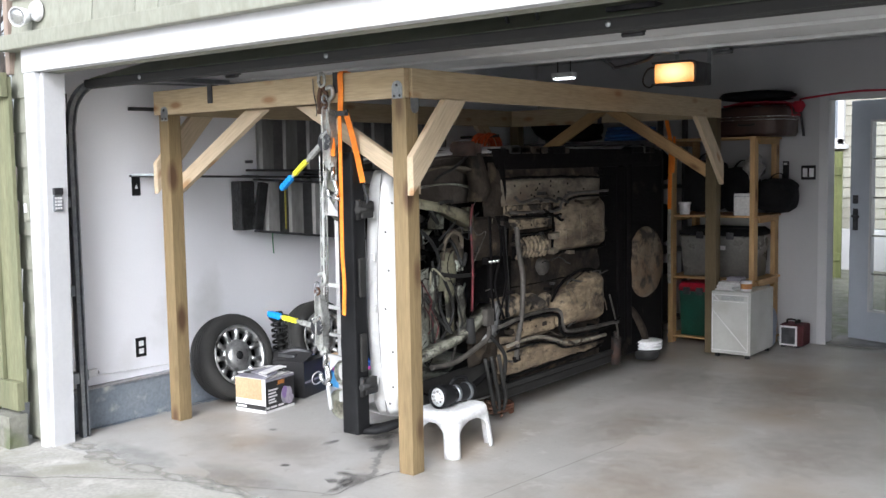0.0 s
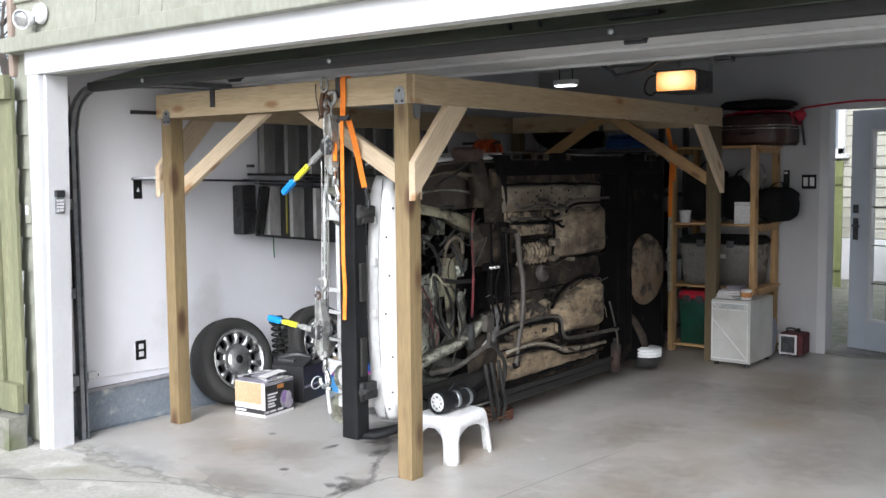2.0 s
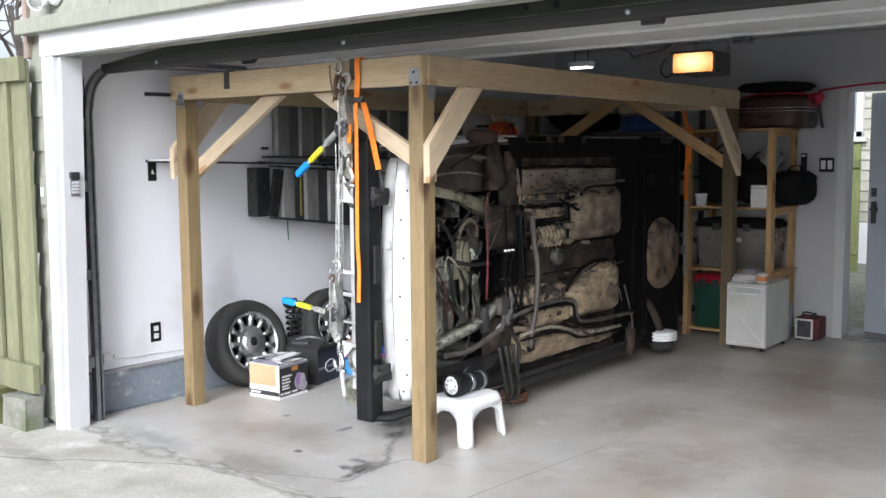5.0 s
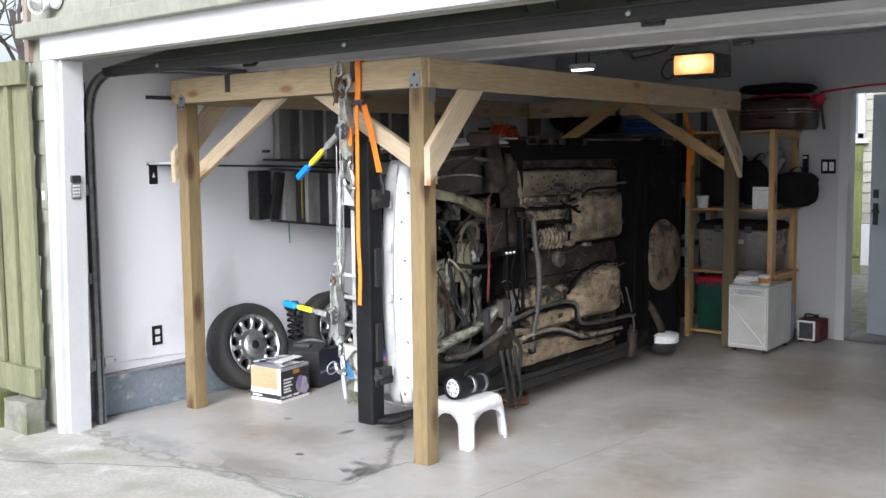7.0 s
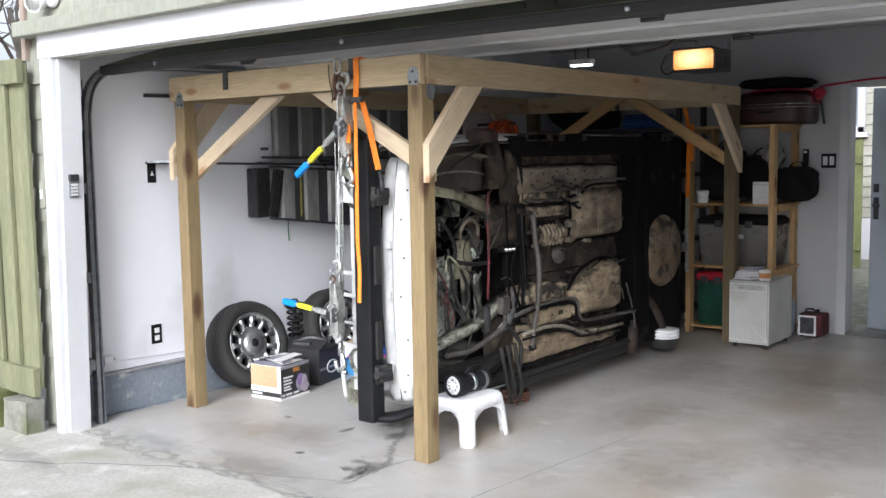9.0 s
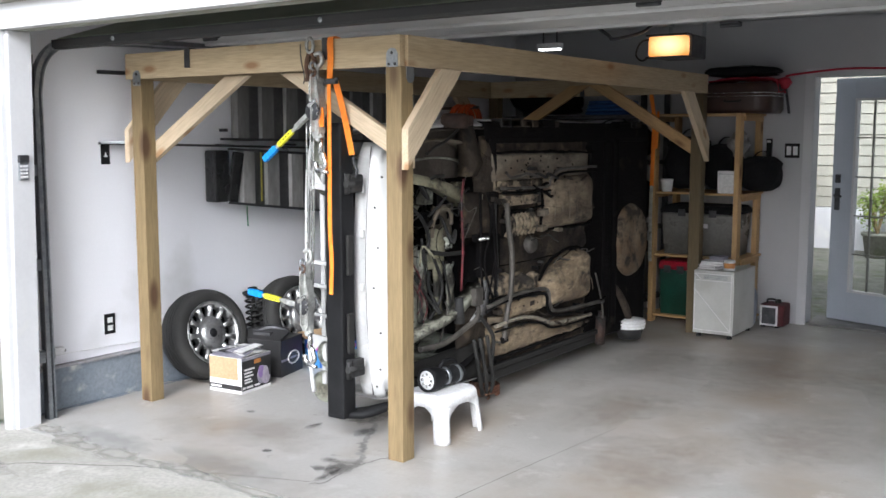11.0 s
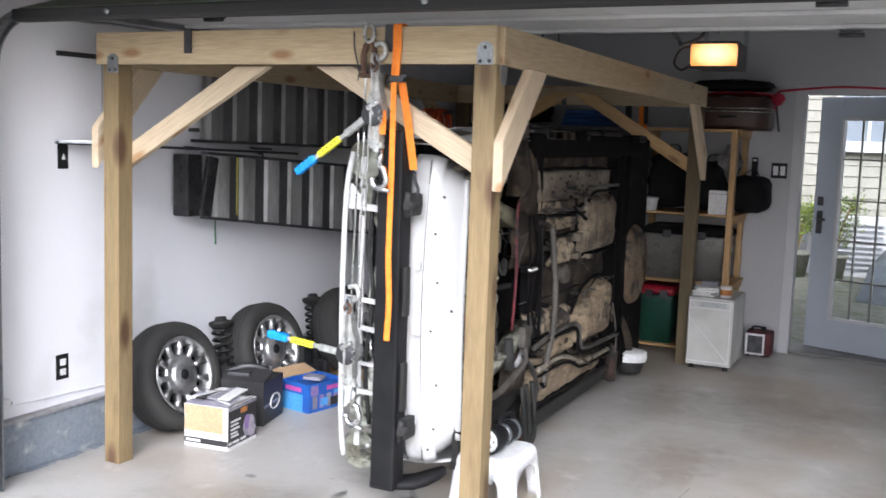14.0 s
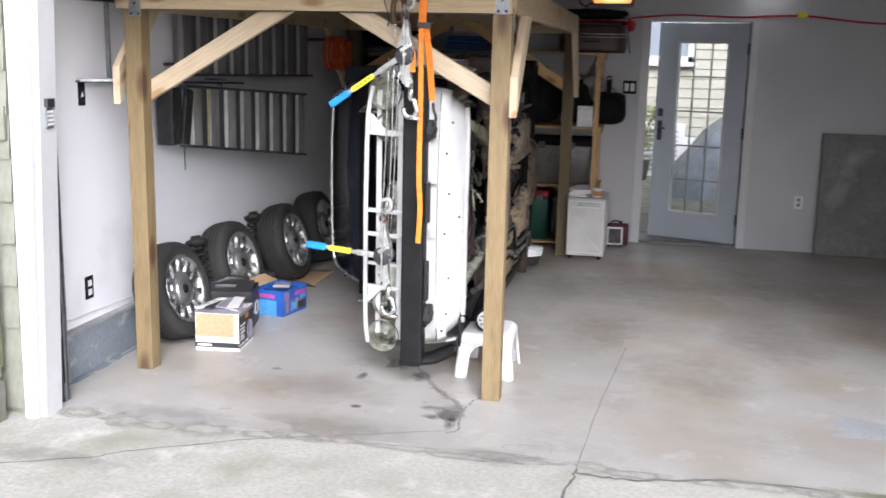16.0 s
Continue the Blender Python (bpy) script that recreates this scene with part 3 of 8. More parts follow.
    part("lower_hook", join(tube([(hx, y - 0.01, hook_z + 0.12), (hx, y - 0.015, hook_z + 0.052)] + ring, 0.012), tube([(hx - 0.01, y - 0.02, hook_z - 0.035), (hx + 0.05, y - 0.02, hook_z - 0.04)], 0.009)), M["chrome"], h, "bright forged hook")
    for k, (a, b) in enumerate(cable):
        part("wire_rope", tube(curve_pts([a, ((a[0] + b[0]) / 2 + 0.003, (a[1] + b[1]) / 2, (a[2] + b[2]) / 2), b], 4), 0.004, 6), M["chrome"], h)
    return h


hoist((1.698, 0.762, 1.65), (1.318, 0.765, 1.41), 1.40, [((1.625, 0.765, 1.98), (1.63, 0.765, 1.70)), ((1.625, 0.775, 1.64), (1.60, 0.79, 0.80)), ((1.60, 0.775, 1.64), (1.565, 0.80, 0.78)), ((1.65, 0.77, 1.62), (1.615, 0.79, 0.80))],
      "worn steel lever hoist with yellow label and blue grip")
hoist((1.60, 0.77, 0.70), (1.201, 0.75, 0.735), 0.44, [((1.585, 0.79, 0.68), (1.60, 0.79, 0.5))], "worn steel lever hoist with blue grip across the bumper")
ch = thing("chain_shackle", (1.655, 0.76, 1.86), "rusty chain shackle hanging from the beam", "shackle")
part("bow", tube(curve_pts([(1.63, 0.762, 1.80), (1.62, 0.762, 1.87), (1.645, 0.762, 1.93), (1.675, 0.762, 1.87), (1.665, 0.762, 1.80)], 5), 0.012), M["rust"], ch)
part("pin", tube([(1.61, 0.762, 1.80), (1.69, 0.762, 1.80)], 0.01), M["rust"], ch)
part("link", tube([(1.648 + 0.022 * math.cos(a), 0.755, 1.96 + 0.035 * math.sin(a)) for a in (2 * math.pi * k / 14 for k in range(14))], 0.008, 6, True), M["zinc"], ch)
part("tie_wire", tube(curve_pts([(1.57, 0.772, 1.97), (1.575, 0.77, 1.9), (1.60, 0.765, 1.82), (1.595, 0.765, 1.78)], 5), 0.003, 5), M["dark_steel"], ch)


def ribbon(points, width, thick, across=(1, 0, 0)):
    """Flat webbing along a line, its width along across."""
    bm = bmesh.new()
    a = Vector(across).normalized()
    rings = []
    pts = [Vector(p) for p in points]
    for i, p in enumerate(pts):
        d = (pts[min(i + 1, len(pts) - 1)] - pts[max(i - 1, 0)]).normalized()
        n = d.cross(a).normalized()
        s = n.cross(d)
        rings.append([bm.verts.new(p + s * u * width / 2 + n * v * thick / 2) for u, v in ((-1, -1), (1, -1), (1, 1), (-1, 1))])
    for u, v in zip(rings, rings[1:]):
        for j in range(4):
            bm.faces.new((u[j], u[(j + 1) % 4], v[(j + 1) % 4], v[j]))
    bm.faces.new(rings[0][::-1]), bm.faces.new(rings[-1])
    bmesh.ops.recalc_face_normals(bm, faces=bm.faces)
    return bm


st = thing("ratchet_strap", (1.79, 0.77, 0.77), "bright orange webbing strap looped over the beam", "strap", "orange straps")
part("webbing", ribbon(curve_pts([(1.762, 0.83, 1.992), (1.762, 0.776, 1.99), (1.762, 0.774, 1.9), (1.757, 0.772, 1.80)], 5), 0.036, 0.003), M["orange"], st)
part("long_tail", ribbon(curve_pts([(1.755, 0.768, 1.80), (1.758, 0.762, 1.4), (1.757, 0.760, 1.1), (1.765, 0.760, 0.93), (1.758, 0.760, 0.77)], 6), 0.023, 0.003), M["orange"], st)
part("short_tail", ribbon(curve_pts([(1.768, 0.80, 1.79), (1.776, 0.84, 1.66), (1.785, 0.895, 1.44)], 5), 0.030, 0.003, (0.9, 0.4, 0)), M["orange"], st)
part("buckle", join(slab(1.735, 1.80, 0.757, 0.787, 1.775, 1.80, 0.005), tube([(1.725, 0.767, 1.775), (1.81, 0.767, 1.80)], 0.008)), M["dark_steel"], st)
part("wrap", ribbon(curve_pts([(1.715, 0.752, 1.665), (1.72, 0.75, 1.63), (1.718, 0.75, 1.575)], 4), 0.03, 0.004), M["orange"], st)
part("hook", tube(curve_pts([(1.786, 0.90, 1.43), (1.79, 0.905, 1.39), (1.80, 0.91, 1.365), (1.795, 0.91, 1.335), (1.78, 0.91, 1.345)], 5), 0.007), M["dark_steel"], st)
st = thing("ratchet_strap", (1.66, 4.77, 0.75), "bright orange webbing strap hanging at the rear shelf post", "strap", "orange straps")
part("webbing", ribbon(curve_pts([(1.74, 4.60, 1.992), (1.73, 4.555, 1.985), (1.70, 4.62, 1.85), (1.665, 4.768, 1.66), (1.66, 4.77, 1.4), (1.655, 4.77, 1.12)], 5), 0.034, 0.003), M["orange"], st)
part("grey_tail", ribbon(curve_pts([(1.655, 4.772, 1.12), (1.65, 4.772, 0.9), (1.655, 4.772, 0.50)], 5), 0.03, 0.003), M["zinc"], st, "dull grey strap tail")
part("loop", ribbon(curve_pts([(1.70, 4.765, 1.72), (1.695, 4.764, 1.5), (1.69, 4.764, 1.42)], 5), 0.022, 0.003), M["orange"], st)
part("buckle", slab(1.64, 1.70, 4.755, 4.766, 1.60, 1.66, 0.004), M["dark_steel"], st)
# ---- the car on its side: x falls towards its roof, y runs to its tail, z is its width ----
M["tan_pan"] = mat("dirty_tan_underseal", (0.38, 0.30, 0.195), (0.25, 0.19, 0.122), rough=0.85, scale=7, fine=45, bump=0.8, dirt=(0.15, 0.105, 0.066), dirt_scale=9, dirt_amount=0.7, stretch=(1, 0.45, 1), soot=[((0.15, 0.115, 0.078), 9, 0.44, 0.30), ((0.03, 0.024, 0.019), 5.5, 0.53, 0.11), ((0.07, 0.053, 0.038), 34, 0.53, 0.18)])
M["dull_pan"] = mat("dull_brown_underseal", (0.29, 0.235, 0.165), (0.20, 0.16, 0.11), rough=0.85, scale=5, fine=45, bump=0.6, dirt=(0.115, 0.085, 0.056), dirt_scale=9, dirt_amount=0.7, stretch=(1, 0.45, 1), soot=[((0.11, 0.087, 0.062), 9, 0.44, 0.30), ((0.024, 0.019, 0.015), 5.5, 0.525, 0.11), ((0.055, 0.043, 0.031), 34, 0.53, 0.18)])
M["sooty_pan"] = mat("sooty_tan_underseal", (0.34, 0.275, 0.19), (0.24, 0.19, 0.13), rough=0.85, scale=5, fine=45, bump=0.7, dirt=(0.15, 0.11, 0.075), dirt_scale=7, dirt_amount=0.5, stretch=(1, 0.7, 1), soot=[((0.02, 0.016, 0.013), 7, 0.47, 0.07), ((0.05, 0.04, 0.03), 19, 0.51, 0.10)])
M["well"] = mat("stained_well_metal", (0.215, 0.17, 0.118), (0.13, 0.10, 0.068), rough=0.85, scale=5, fine=45, bump=0.5, dirt=(0.14, 0.09, 0.05), dirt_scale=5, dirt_amount=0.6, soot=[((0.022, 0.017, 0.013), 6.5, 0.49), ((0.05, 0.04, 0.03), 24, 0.54, 0.15)])
M["grey_pan"] = mat("grimy_grey_underseal", (0.25, 0.215, 0.165), (0.16, 0.135, 0.105), rough=0.85, scale=6, fine=50, bump=0.5, dirt=(0.12, 0.09, 0.06), dirt_scale=7, dirt_amount=0.5, stretch=(1, 0.45, 1), soot=[((0.09, 0.076, 0.058), 9, 0.46, 0.28), ((0.018, 0.015, 0.012), 5.5, 0.54, 0.13), ((0.06, 0.05, 0.04), 34, 0.54, 0.2)])
# Black for real grime, and for sheets that stand in for shade.
M["grime_shade"] = mat("black_grime_and_shade", (0.0045, 0.0044, 0.005), (0.009, 0.008, 0.008), rough=0.9, scale=7, fine=50, bump=0.5, dirt=(0.03, 0.025, 0.02), dirt_scale=9, dirt_amount=0.03, spec=0.08)
M["brown_grime"] = mat("brown_greasy_metal", (0.060, 0.046, 0.034), (0.028, 0.022, 0.017), rough=0.85, scale=7, fine=45, bump=0.6, dirt=(0.13, 0.095, 0.06), dirt_scale=8, dirt_amount=0.25, soot=((0.012, 0.010, 0.009), 5.5, 0.49, 0.14), spec=0.3)
M["bay"] = mat("pale_bay_metal", (0.52, 0.54, 0.47), (0.38, 0.40, 0.33), coat=0.5, rough=0.35, scale=6, fine=40, bump=0.2, dirt=(0.17, 0.16, 0.125), dirt_scale=6, dirt_amount=0.5, soot=[((0.02, 0.018, 0.015), 5.5, 0.51), ((0.05, 0.045, 0.035), 16, 0.54)])
M["bay_yellow"] = mat("yellowed_primer", (0.33, 0.315, 0.22), (0.22, 0.205, 0.14), rough=0.5, scale=6, dirt=(0.2, 0.18, 0.12), dirt_scale=6, dirt_amount=0.4, soot=((0.02, 0.018, 0.014), 6, 0.48))
M["chipped"] = mat("chipped_grimy_paint", (0.40, 0.40, 0.34), (0.26, 0.26, 0.21), rough=0.35, scale=9, fine=40, bump=0.4, coat=0.4, soot=[((0.025, 0.022, 0.018), 8, 0.47, 0.08), ((0.05, 0.04, 0.03), 24, 0.53, 0.1)])
M["arch_brown"] = mat("dusty_brown_arch", (0.115, 0.098, 0.082), (0.075, 0.062, 0.052), rough=0.85, scale=4, fine=40, bump=0.4, dirt=(0.05, 0.04, 0.033), dirt_scale=5, dirt_amount=0.4)
M["pale_steel"] = mat("pale_grey_steel", (0.42, 0.42, 0.42), (0.26, 0.26, 0.26), rough=0.45, metal=0.4, scale=9, soot=((0.03, 0.028, 0.025), 9, 0.54))
M["hose"] = mat("black_hose", (0.014, 0.014, 0.014), (0.028, 0.027, 0.025), rough=0.6, scale=12, spec=0.3)
M["red_wire"] = mat("red_wire", (0.17, 0.022, 0.03), (0.06, 0.010, 0.012), rough=0.6, scale=14, soot=((0.012, 0.01, 0.01), 16, 0.52))
M["pipe_grey"] = mat("grimy_grey_pipe", (0.11, 0.10, 0.088), (0.05, 0.045, 0.04), rough=0.6, metal=0.2, scale=12)
M["pipe_dust"] = mat("dusty_pale_pipe", (0.30, 0.265, 0.21), (0.19, 0.165, 0.13), rough=0.7, scale=12, soot=((0.03, 0.026, 0.021), 9, 0.52, 0.12))
M["dark_rust"] = mat("dark_oily_rust", (0.055, 0.028, 0.02), (0.025, 0.015, 0.012), rough=0.8, scale=14, fine=80, bump=0.4, soot=((0.01, 0.009, 0.008), 7, 0.5))
M["car_glass"] = mat("dark_car_glass", (0.012, 0.014, 0.02), (0.02, 0.022, 0.03), rough=0.2, scale=2, bump=0.0, spec=0.12)
M["interior"] = mat("dark_car_interior", (0.012, 0.013, 0.018), (0.025, 0.026, 0.035), rough=0.8, scale=5)

car = thing("car", (1.3, 2.7, 0.11), "stripped white car hung on its side showing its dirty underside", "car")
ZC = 0.87


def car_ring(y, xr, wr, wb, xb=1.42):
    """The outline across the body at y: roof at xr with half width wr, waist at xb with half width wb."""
    half = [(1.90, wb - 0.05), (1.82, wb - 0.01), (1.65, wb), (xb, wb), ((xb + xr) / 2, (wb * 0.45 + wr * 0.55)), (xr + 0.06, wr), (xr + 0.01, wr - 0.09), (xr, wr - 0.3)]
    pts = [(x, ZC + w) for x, w in half] + [(x, ZC - w) for x, w in reversed(half)]
    return [(x, y, z) for x, z in pts]


part("body_shell", loft([car_ring(2.0, 1.14, 0.66, 0.755), car_ring(2.22, 0.89, 0.58, 0.76), car_ring(2.6, 0.76, 0.56, 0.76), car_ring(3.1, 0.70, 0.56, 0.76),
                         car_ring(3.45, 0.74, 0.56, 0.755), car_ring(3.75, 0.92, 0.57, 0.745), car_ring(3.95, 1.10, 0.62, 0.735), car_ring(4.07, 1.16, 0.64, 0.70)]), M["car_white"], car, "white painted body shell")
part("windshield", loft([[(1.13, 1.955, ZC + 0.60), (1.13, 1.955, ZC - 0.60), (1.145, 1.97, ZC - 0.60), (1.145, 1.97, ZC + 0.60)],
                         [(0.868, 2.185, ZC + 0.53), (0.868, 2.185, ZC - 0.53), (0.885, 2.20, ZC - 0.53), (0.885, 2.20, ZC + 0.53)]]), M["car_glass"], car, "dark windshield glass")
trim_line = curve_pts([(1.135, 1.935, ZC + 0.60), (1.0, 2.05, ZC + 0.575), (0.89, 2.16, ZC + 0.52), (0.866, 2.18, ZC + 0.36), (0.858, 2.19, ZC), (0.866, 2.18, ZC - 0.36),
                       (0.89, 2.16, ZC - 0.52), (1.0, 2.05, ZC - 0.575), (1.135, 1.935, ZC - 0.60)], 6)
part("windshield_trim", tube(trim_line, 0.012, 8), M["chrome"], car, "bright windshield surround")
part("side_window", slab(0.80, 1.34, 2.62, 3.4, ZC - 0.735, ZC - 0.70, 0.01), M["car_glass"], car)
part("side_window", slab(0.80, 1.34, 2.62, 3.4, ZC + 0.60, ZC + 0.70, 0.01), M["car_glass"], car)
# wings either side of the empty bay
for s in (-1, 1):
    part("front_wing", grid(lambda u, v: (1.56 + 0.32 * v - 0.05 * (1 - u) * (1 - v), 1.12 + 0.92 * u, ZC + s * (0.70 + 0.055 * math.sin(math.pi * (0.15 + 0.7 * v)) - 0.05 * (1 - u) ** 3)), 14, 10, 0.012), M["car_white"], car)
part("wing_lining", grid(lambda u, v: (1.50 + 0.39 * v, 1.12 + 0.92 * u, ZC + 0.68 + 0.05 * math.sin(math.pi * (0.15 + 0.7 * v)) - 0.05 * (1 - u) ** 3), 14, 10, 0.006), M["arch_brown"], car)
part("cowl", join(slab(1.13, 1.30, 1.86, 2.03, ZC - 0.66, ZC + 0.66, 0.02), slab(1.18, 1.22, 1.75, 1.88, ZC - 0.6, ZC + 0.6, 0.01)), M["grime_shade"], car)
part("firewall", grid(lambda u, v: (1.22 + 0.72 * u, 1.97 + 0.04 * math.sin(9 * u) * math.sin(11 * v), ZC - 0.66 + 1.32 * v), 14, 20, 0.02), M["grime_shade"], car, "black greasy firewall")

# lower front valance: flat flange, swept panel, bright lip
def valance(u, v):
    z = 0.845 + 1.31 * (v - 0.5) * (1 - 0.11 * u * u)
    edge = max(abs(v - 0.5) * 2 - 0.82, 0) / 0.18
    bow = 0.05 * (2 * v - 1) ** 2
    if u < 0.18:
        x, y = 1.722 + 0.078 * u / 0.18, 0.972 + 0.016 * min(u / 0.125, 1)
    else:
        w = (u - 0.18) / 0.82
        x, y = 1.80 + 0.125 * w, 0.968 + 0.12 * w ** 1.6
    return (x - 0.05 * edge ** 2 * (u > 0.5), y + bow + 0.035 * edge ** 2, z)


va = part("front_valance", grid(valance, 16, 40, 0.006), M["car_white"], car, "white lower front panel with bolt holes")
part("lip", tube(curve_pts([(1.918, 1.12, 0.30), (1.925, 1.102, 0.45), (1.925, 1.09, 0.85), (1.925, 1.102, 1.25), (1.915, 1.12, 1.40)], 6), 0.013, 8), M["car_white"], va)
part("seam", tube([(1.803, 0.975 + 0.05 * (2 * (k / 20) - 1) ** 2 - 0.006, 0.22 + 1.26 * k / 20) for k in range(21)], 0.0025, 5), M["pipe_grey"], va)
for x, z in ((1.85, 0.36), (1.86, 0.55), (1.84, 0.78), (1.855, 0.98), (1.84, 1.18), (1.86, 1.33), (1.90, 0.86), (1.83, 0.27)):
    w = (x - 1.8) / 0.125
    part("bolt", lathe([(0, 0.006), (0.0045, 0.005), (0.007, 0)], 10, Matrix.Translation((x, 0.966 + 0.12 * w ** 1.6 + 0.05 * (2 * (z - 0.19) / 1.31 - 1) ** 2, z)) @ Matrix.Rotation(radians(115), 4, "X")), M["pipe_grey"], va)
for z in (0.40, 0.78, 1.05, 1.27):
    part("bracket", slab(1.768, 1.795, 0.957, 0.972, z - 0.02, z + 0.02, 0.004), M["car_white"], va)

# bumper beam with its mounts
bb = part("bumper_beam", join(slab(1.655, 1.765, 0.835, 0.93, 0.14, 1.595, 0.012), slab(1.652, 1.76, 0.84, 0.95, 0.125, 0.16, 0.008)), M["black_plastic"], car, "black bumper beam")
for z in (0.38, 1.30):
    part("bumper_mount", join(slab(1.755, 1.795, 0.875, 0.97, z - 0.045, z + 0.045, 0.012), tube([(1.77, 0.87, z - 0.05), (1.785, 0.855, z + 0.05)], 0.014), tube([(1.785, 0.845, z), (1.785, 0.95, z)], 0.018)), M["rubber"], bb)
for z in (0.56, 0.95):
    part("rubber_pad", slab(1.766, 1.785, 0.86, 0.90, z - 0.10, z + 0.10, 0.006), M["hose"], bb)
part("skirt", loft([[(x - w, y + w * 0.6, z), (x + w, y - w * 0.6, z), (x + w, y - w * 0.6, z + 0.028), (x - w, y + w * 0.6, z + 0.028)] for x, y, z, w in ((1.70, 0.90, 0.125, 0.05), (1.77, 0.94, 0.125, 0.05), (1.82, 0.98, 0.135, 0.04), (1.86, 1.03, 0.15, 0.03), (1.885, 1.07, 0.162, 0.015))]), M["black_plastic"], bb)

# radiator support: rails, cross bars and lamp buckets
rs = part("radiator_support", join(tube(curve_pts([(1.455, 0.955, 0.20), (1.445, 0.945, 0.35), (1.448, 0.93, 0.7), (1.45, 0.925, 1.0), (1.455, 0.935, 1.35), (1.475, 0.95, 1.50)], 6), 0.012, 8),
                                   slab(1.485, 1.512, 0.985, 1.0, 0.24, 1.48, 0.005), slab(1.60, 1.63, 0.96, 0.985, 0.22, 1.48, 0.005)), M["car_white"], car, "white pressed radiator support")
for z, w in ((1.28, 0.014), (0.89, 0.010), (0.77, 0.010), (0.50, 0.010), (0.62, 0.008)):
    part("cross_bar", join(bar((1.445, 0.95, z), (1.64, 0.95, z - 0.012), 0.02, w * 2, 0.003)), M["car_white"], rs)
part("gusset", prism([(0, 0), (0.09, 0), (0.02, 0.08), (0, 0.085)], 0.004, Matrix.Translation((1.455, 0.955, 1.285)) @ Matrix.Rotation(radians(90), 4, "X")), M["car_white"], rs)
part("gusset", prism([(0, 0), (0.09, 0), (0, -0.09)], 0.004, Matrix.Translation((1.455, 0.955, 0.50)) @ Matrix.Rotation(radians(90), 4, "X")), M["car_white"], rs)
for z0, sgn in ((0.24, -1), (1.47, 1)):
    m = Matrix.Translation((1.535, 0.965, z0)) @ Matrix.Rotation(radians(90), 4, "X")
    part("lamp_bucket", lathe([(0.082, 0.02), (0.086, 0.012), (0.08, 0.0), (0.06, -0.05), (0.03, -0.09), (0, -0.10)], 24, m), M["bay"], car, "dull pale headlamp bucket")
    part("lamp_bucket", lathe([(0.070, 0.018), (0.073, 0.010), (0.068, 0.0), (0.05, -0.04), (0, -0.08)], 24, Matrix.Translation((1.55, 0.975, z0 - sgn * 0.17)) @ Matrix.Rotation(radians(90), 4, "X")), M["bay"], car)
for y, x0, x1, z0, z1 in ((1.03, 1.515, 1.60, 0.30, 0.60), (1.05, 1.52, 1.60, 0.70, 1.02), (1.04, 1.53, 1.61, 1.14, 1.38)):
    part("lamp_panel", grid(lambda u, v: (x0 + (x1 - x0) * u, y + 0.03 * math.sin(6 * v + x0) + 0.02 * math.sin(math.pi * u), z0 + (z1 - z0) * v), 6, 12, 0.005), M["bay"], rs)
part("wiring_harness", tube(curve_pts([(1.57, 0.975, 1.4), (1.555, 0.96, 1.1), (1.575, 0.965, 0.9), (1.55, 0.96, 0.6), (1.57, 0.97, 0.35)], 6), 0.010), M["hose"], car)

# the bay seen from below
rng = random.Random(5)
part("inner_wing", grid(lambda u, v: (1.36 + 0.48 * u, 1.10 + 0.80 * v, ZC - 0.50 - 0.05 * math.sin(math.pi * v) - 0.06 * u * math.sin(3 * v)), 12, 16, 0.01), M["bay"], car, "pale grimy inner wing")
part("inner_wing", grid(lambda u, v: (1.36 + 0.48 * u, 1.10 + 0.80 * v, ZC + 0.50 + 0.05 * math.sin(math.pi * v)), 12, 16, 0.01), M["bay"], car)
def sheet(name, y0, y1, z0, z1, x, m, bend=0.02, label="", seed=0.0):
    """A bent, dented sheet seen face on from the underside."""
    return part(name, grid(lambda u, v: (x + bend * math.sin(math.pi * u) + 0.012 * noise.noise(Vector((u * 3 + seed, v * 4, seed))), y0 + (y1 - y0) * u + 0.02 * noise.noise(Vector((seed, v * 3, 1))), z0 + (z1 - z0) * v + 0.02 * noise.noise(Vector((u * 3, seed, 2)))), 8, 12, 0.005), M[m], car, label)


# Black backing sheet added for the dark gaps in the open bay.
sheet("bay_back", 1.12, 1.86, 0.46, 1.32, 1.60, "grime_shade", 0.0, "", 1.0)
sheet("arch_sheet", 1.20, 1.78, 1.30, 1.60, 1.80, "arch_brown", 0.03, "dull brown inner wheel arch sheet", 2.0)
sheet("bay_panel", 1.20, 1.36, 0.50, 0.96, 1.83, "bay", 0.03, "pale painted bay panel", 3.0)
sheet("bay_panel", 1.375, 1.46, 0.53, 0.93, 1.82, "bay", 0.015, "", 4.0)
sheet("bay_panel", 1.515, 1.60, 0.54, 0.85, 1.82, "bay_yellow", 0.02, "yellowed bay panel", 5.0)
sheet("bay_panel", 1.61, 1.685, 0.55, 0.83, 1.84, "bay", 0.015, "", 6.0)
sheet("bay_panel", 1.48, 1.64, 0.81, 1.03, 1.80, "bay_yellow", 0.04, "", 7.0)
sheet("bay_panel", 1.585, 1.65, 0.92, 0.985, 1.85, "bay", 0.01, "", 8.0)
sheet("bay_panel", 1.62, 1.80, 0.93, 1.15, 1.74, "grey_pan", 0.02, "", 9.0)
sheet("bay_panel", 1.22, 1.45, 1.02, 1.24, 1.72, "brown_grime", 0.03, "", 10.0)
part("bay_arch", tube(curve_pts([(1.84, 1.475, 0.99), (1.85, 1.48, 1.08), (1.86, 1.51, 1.13), (1.86, 1.565, 1.145), (1.86, 1.62, 1.12), (1.85, 1.64, 1.05)], 6), 0.012, 8), M["grey_pan"], car, "pale round bay arch")
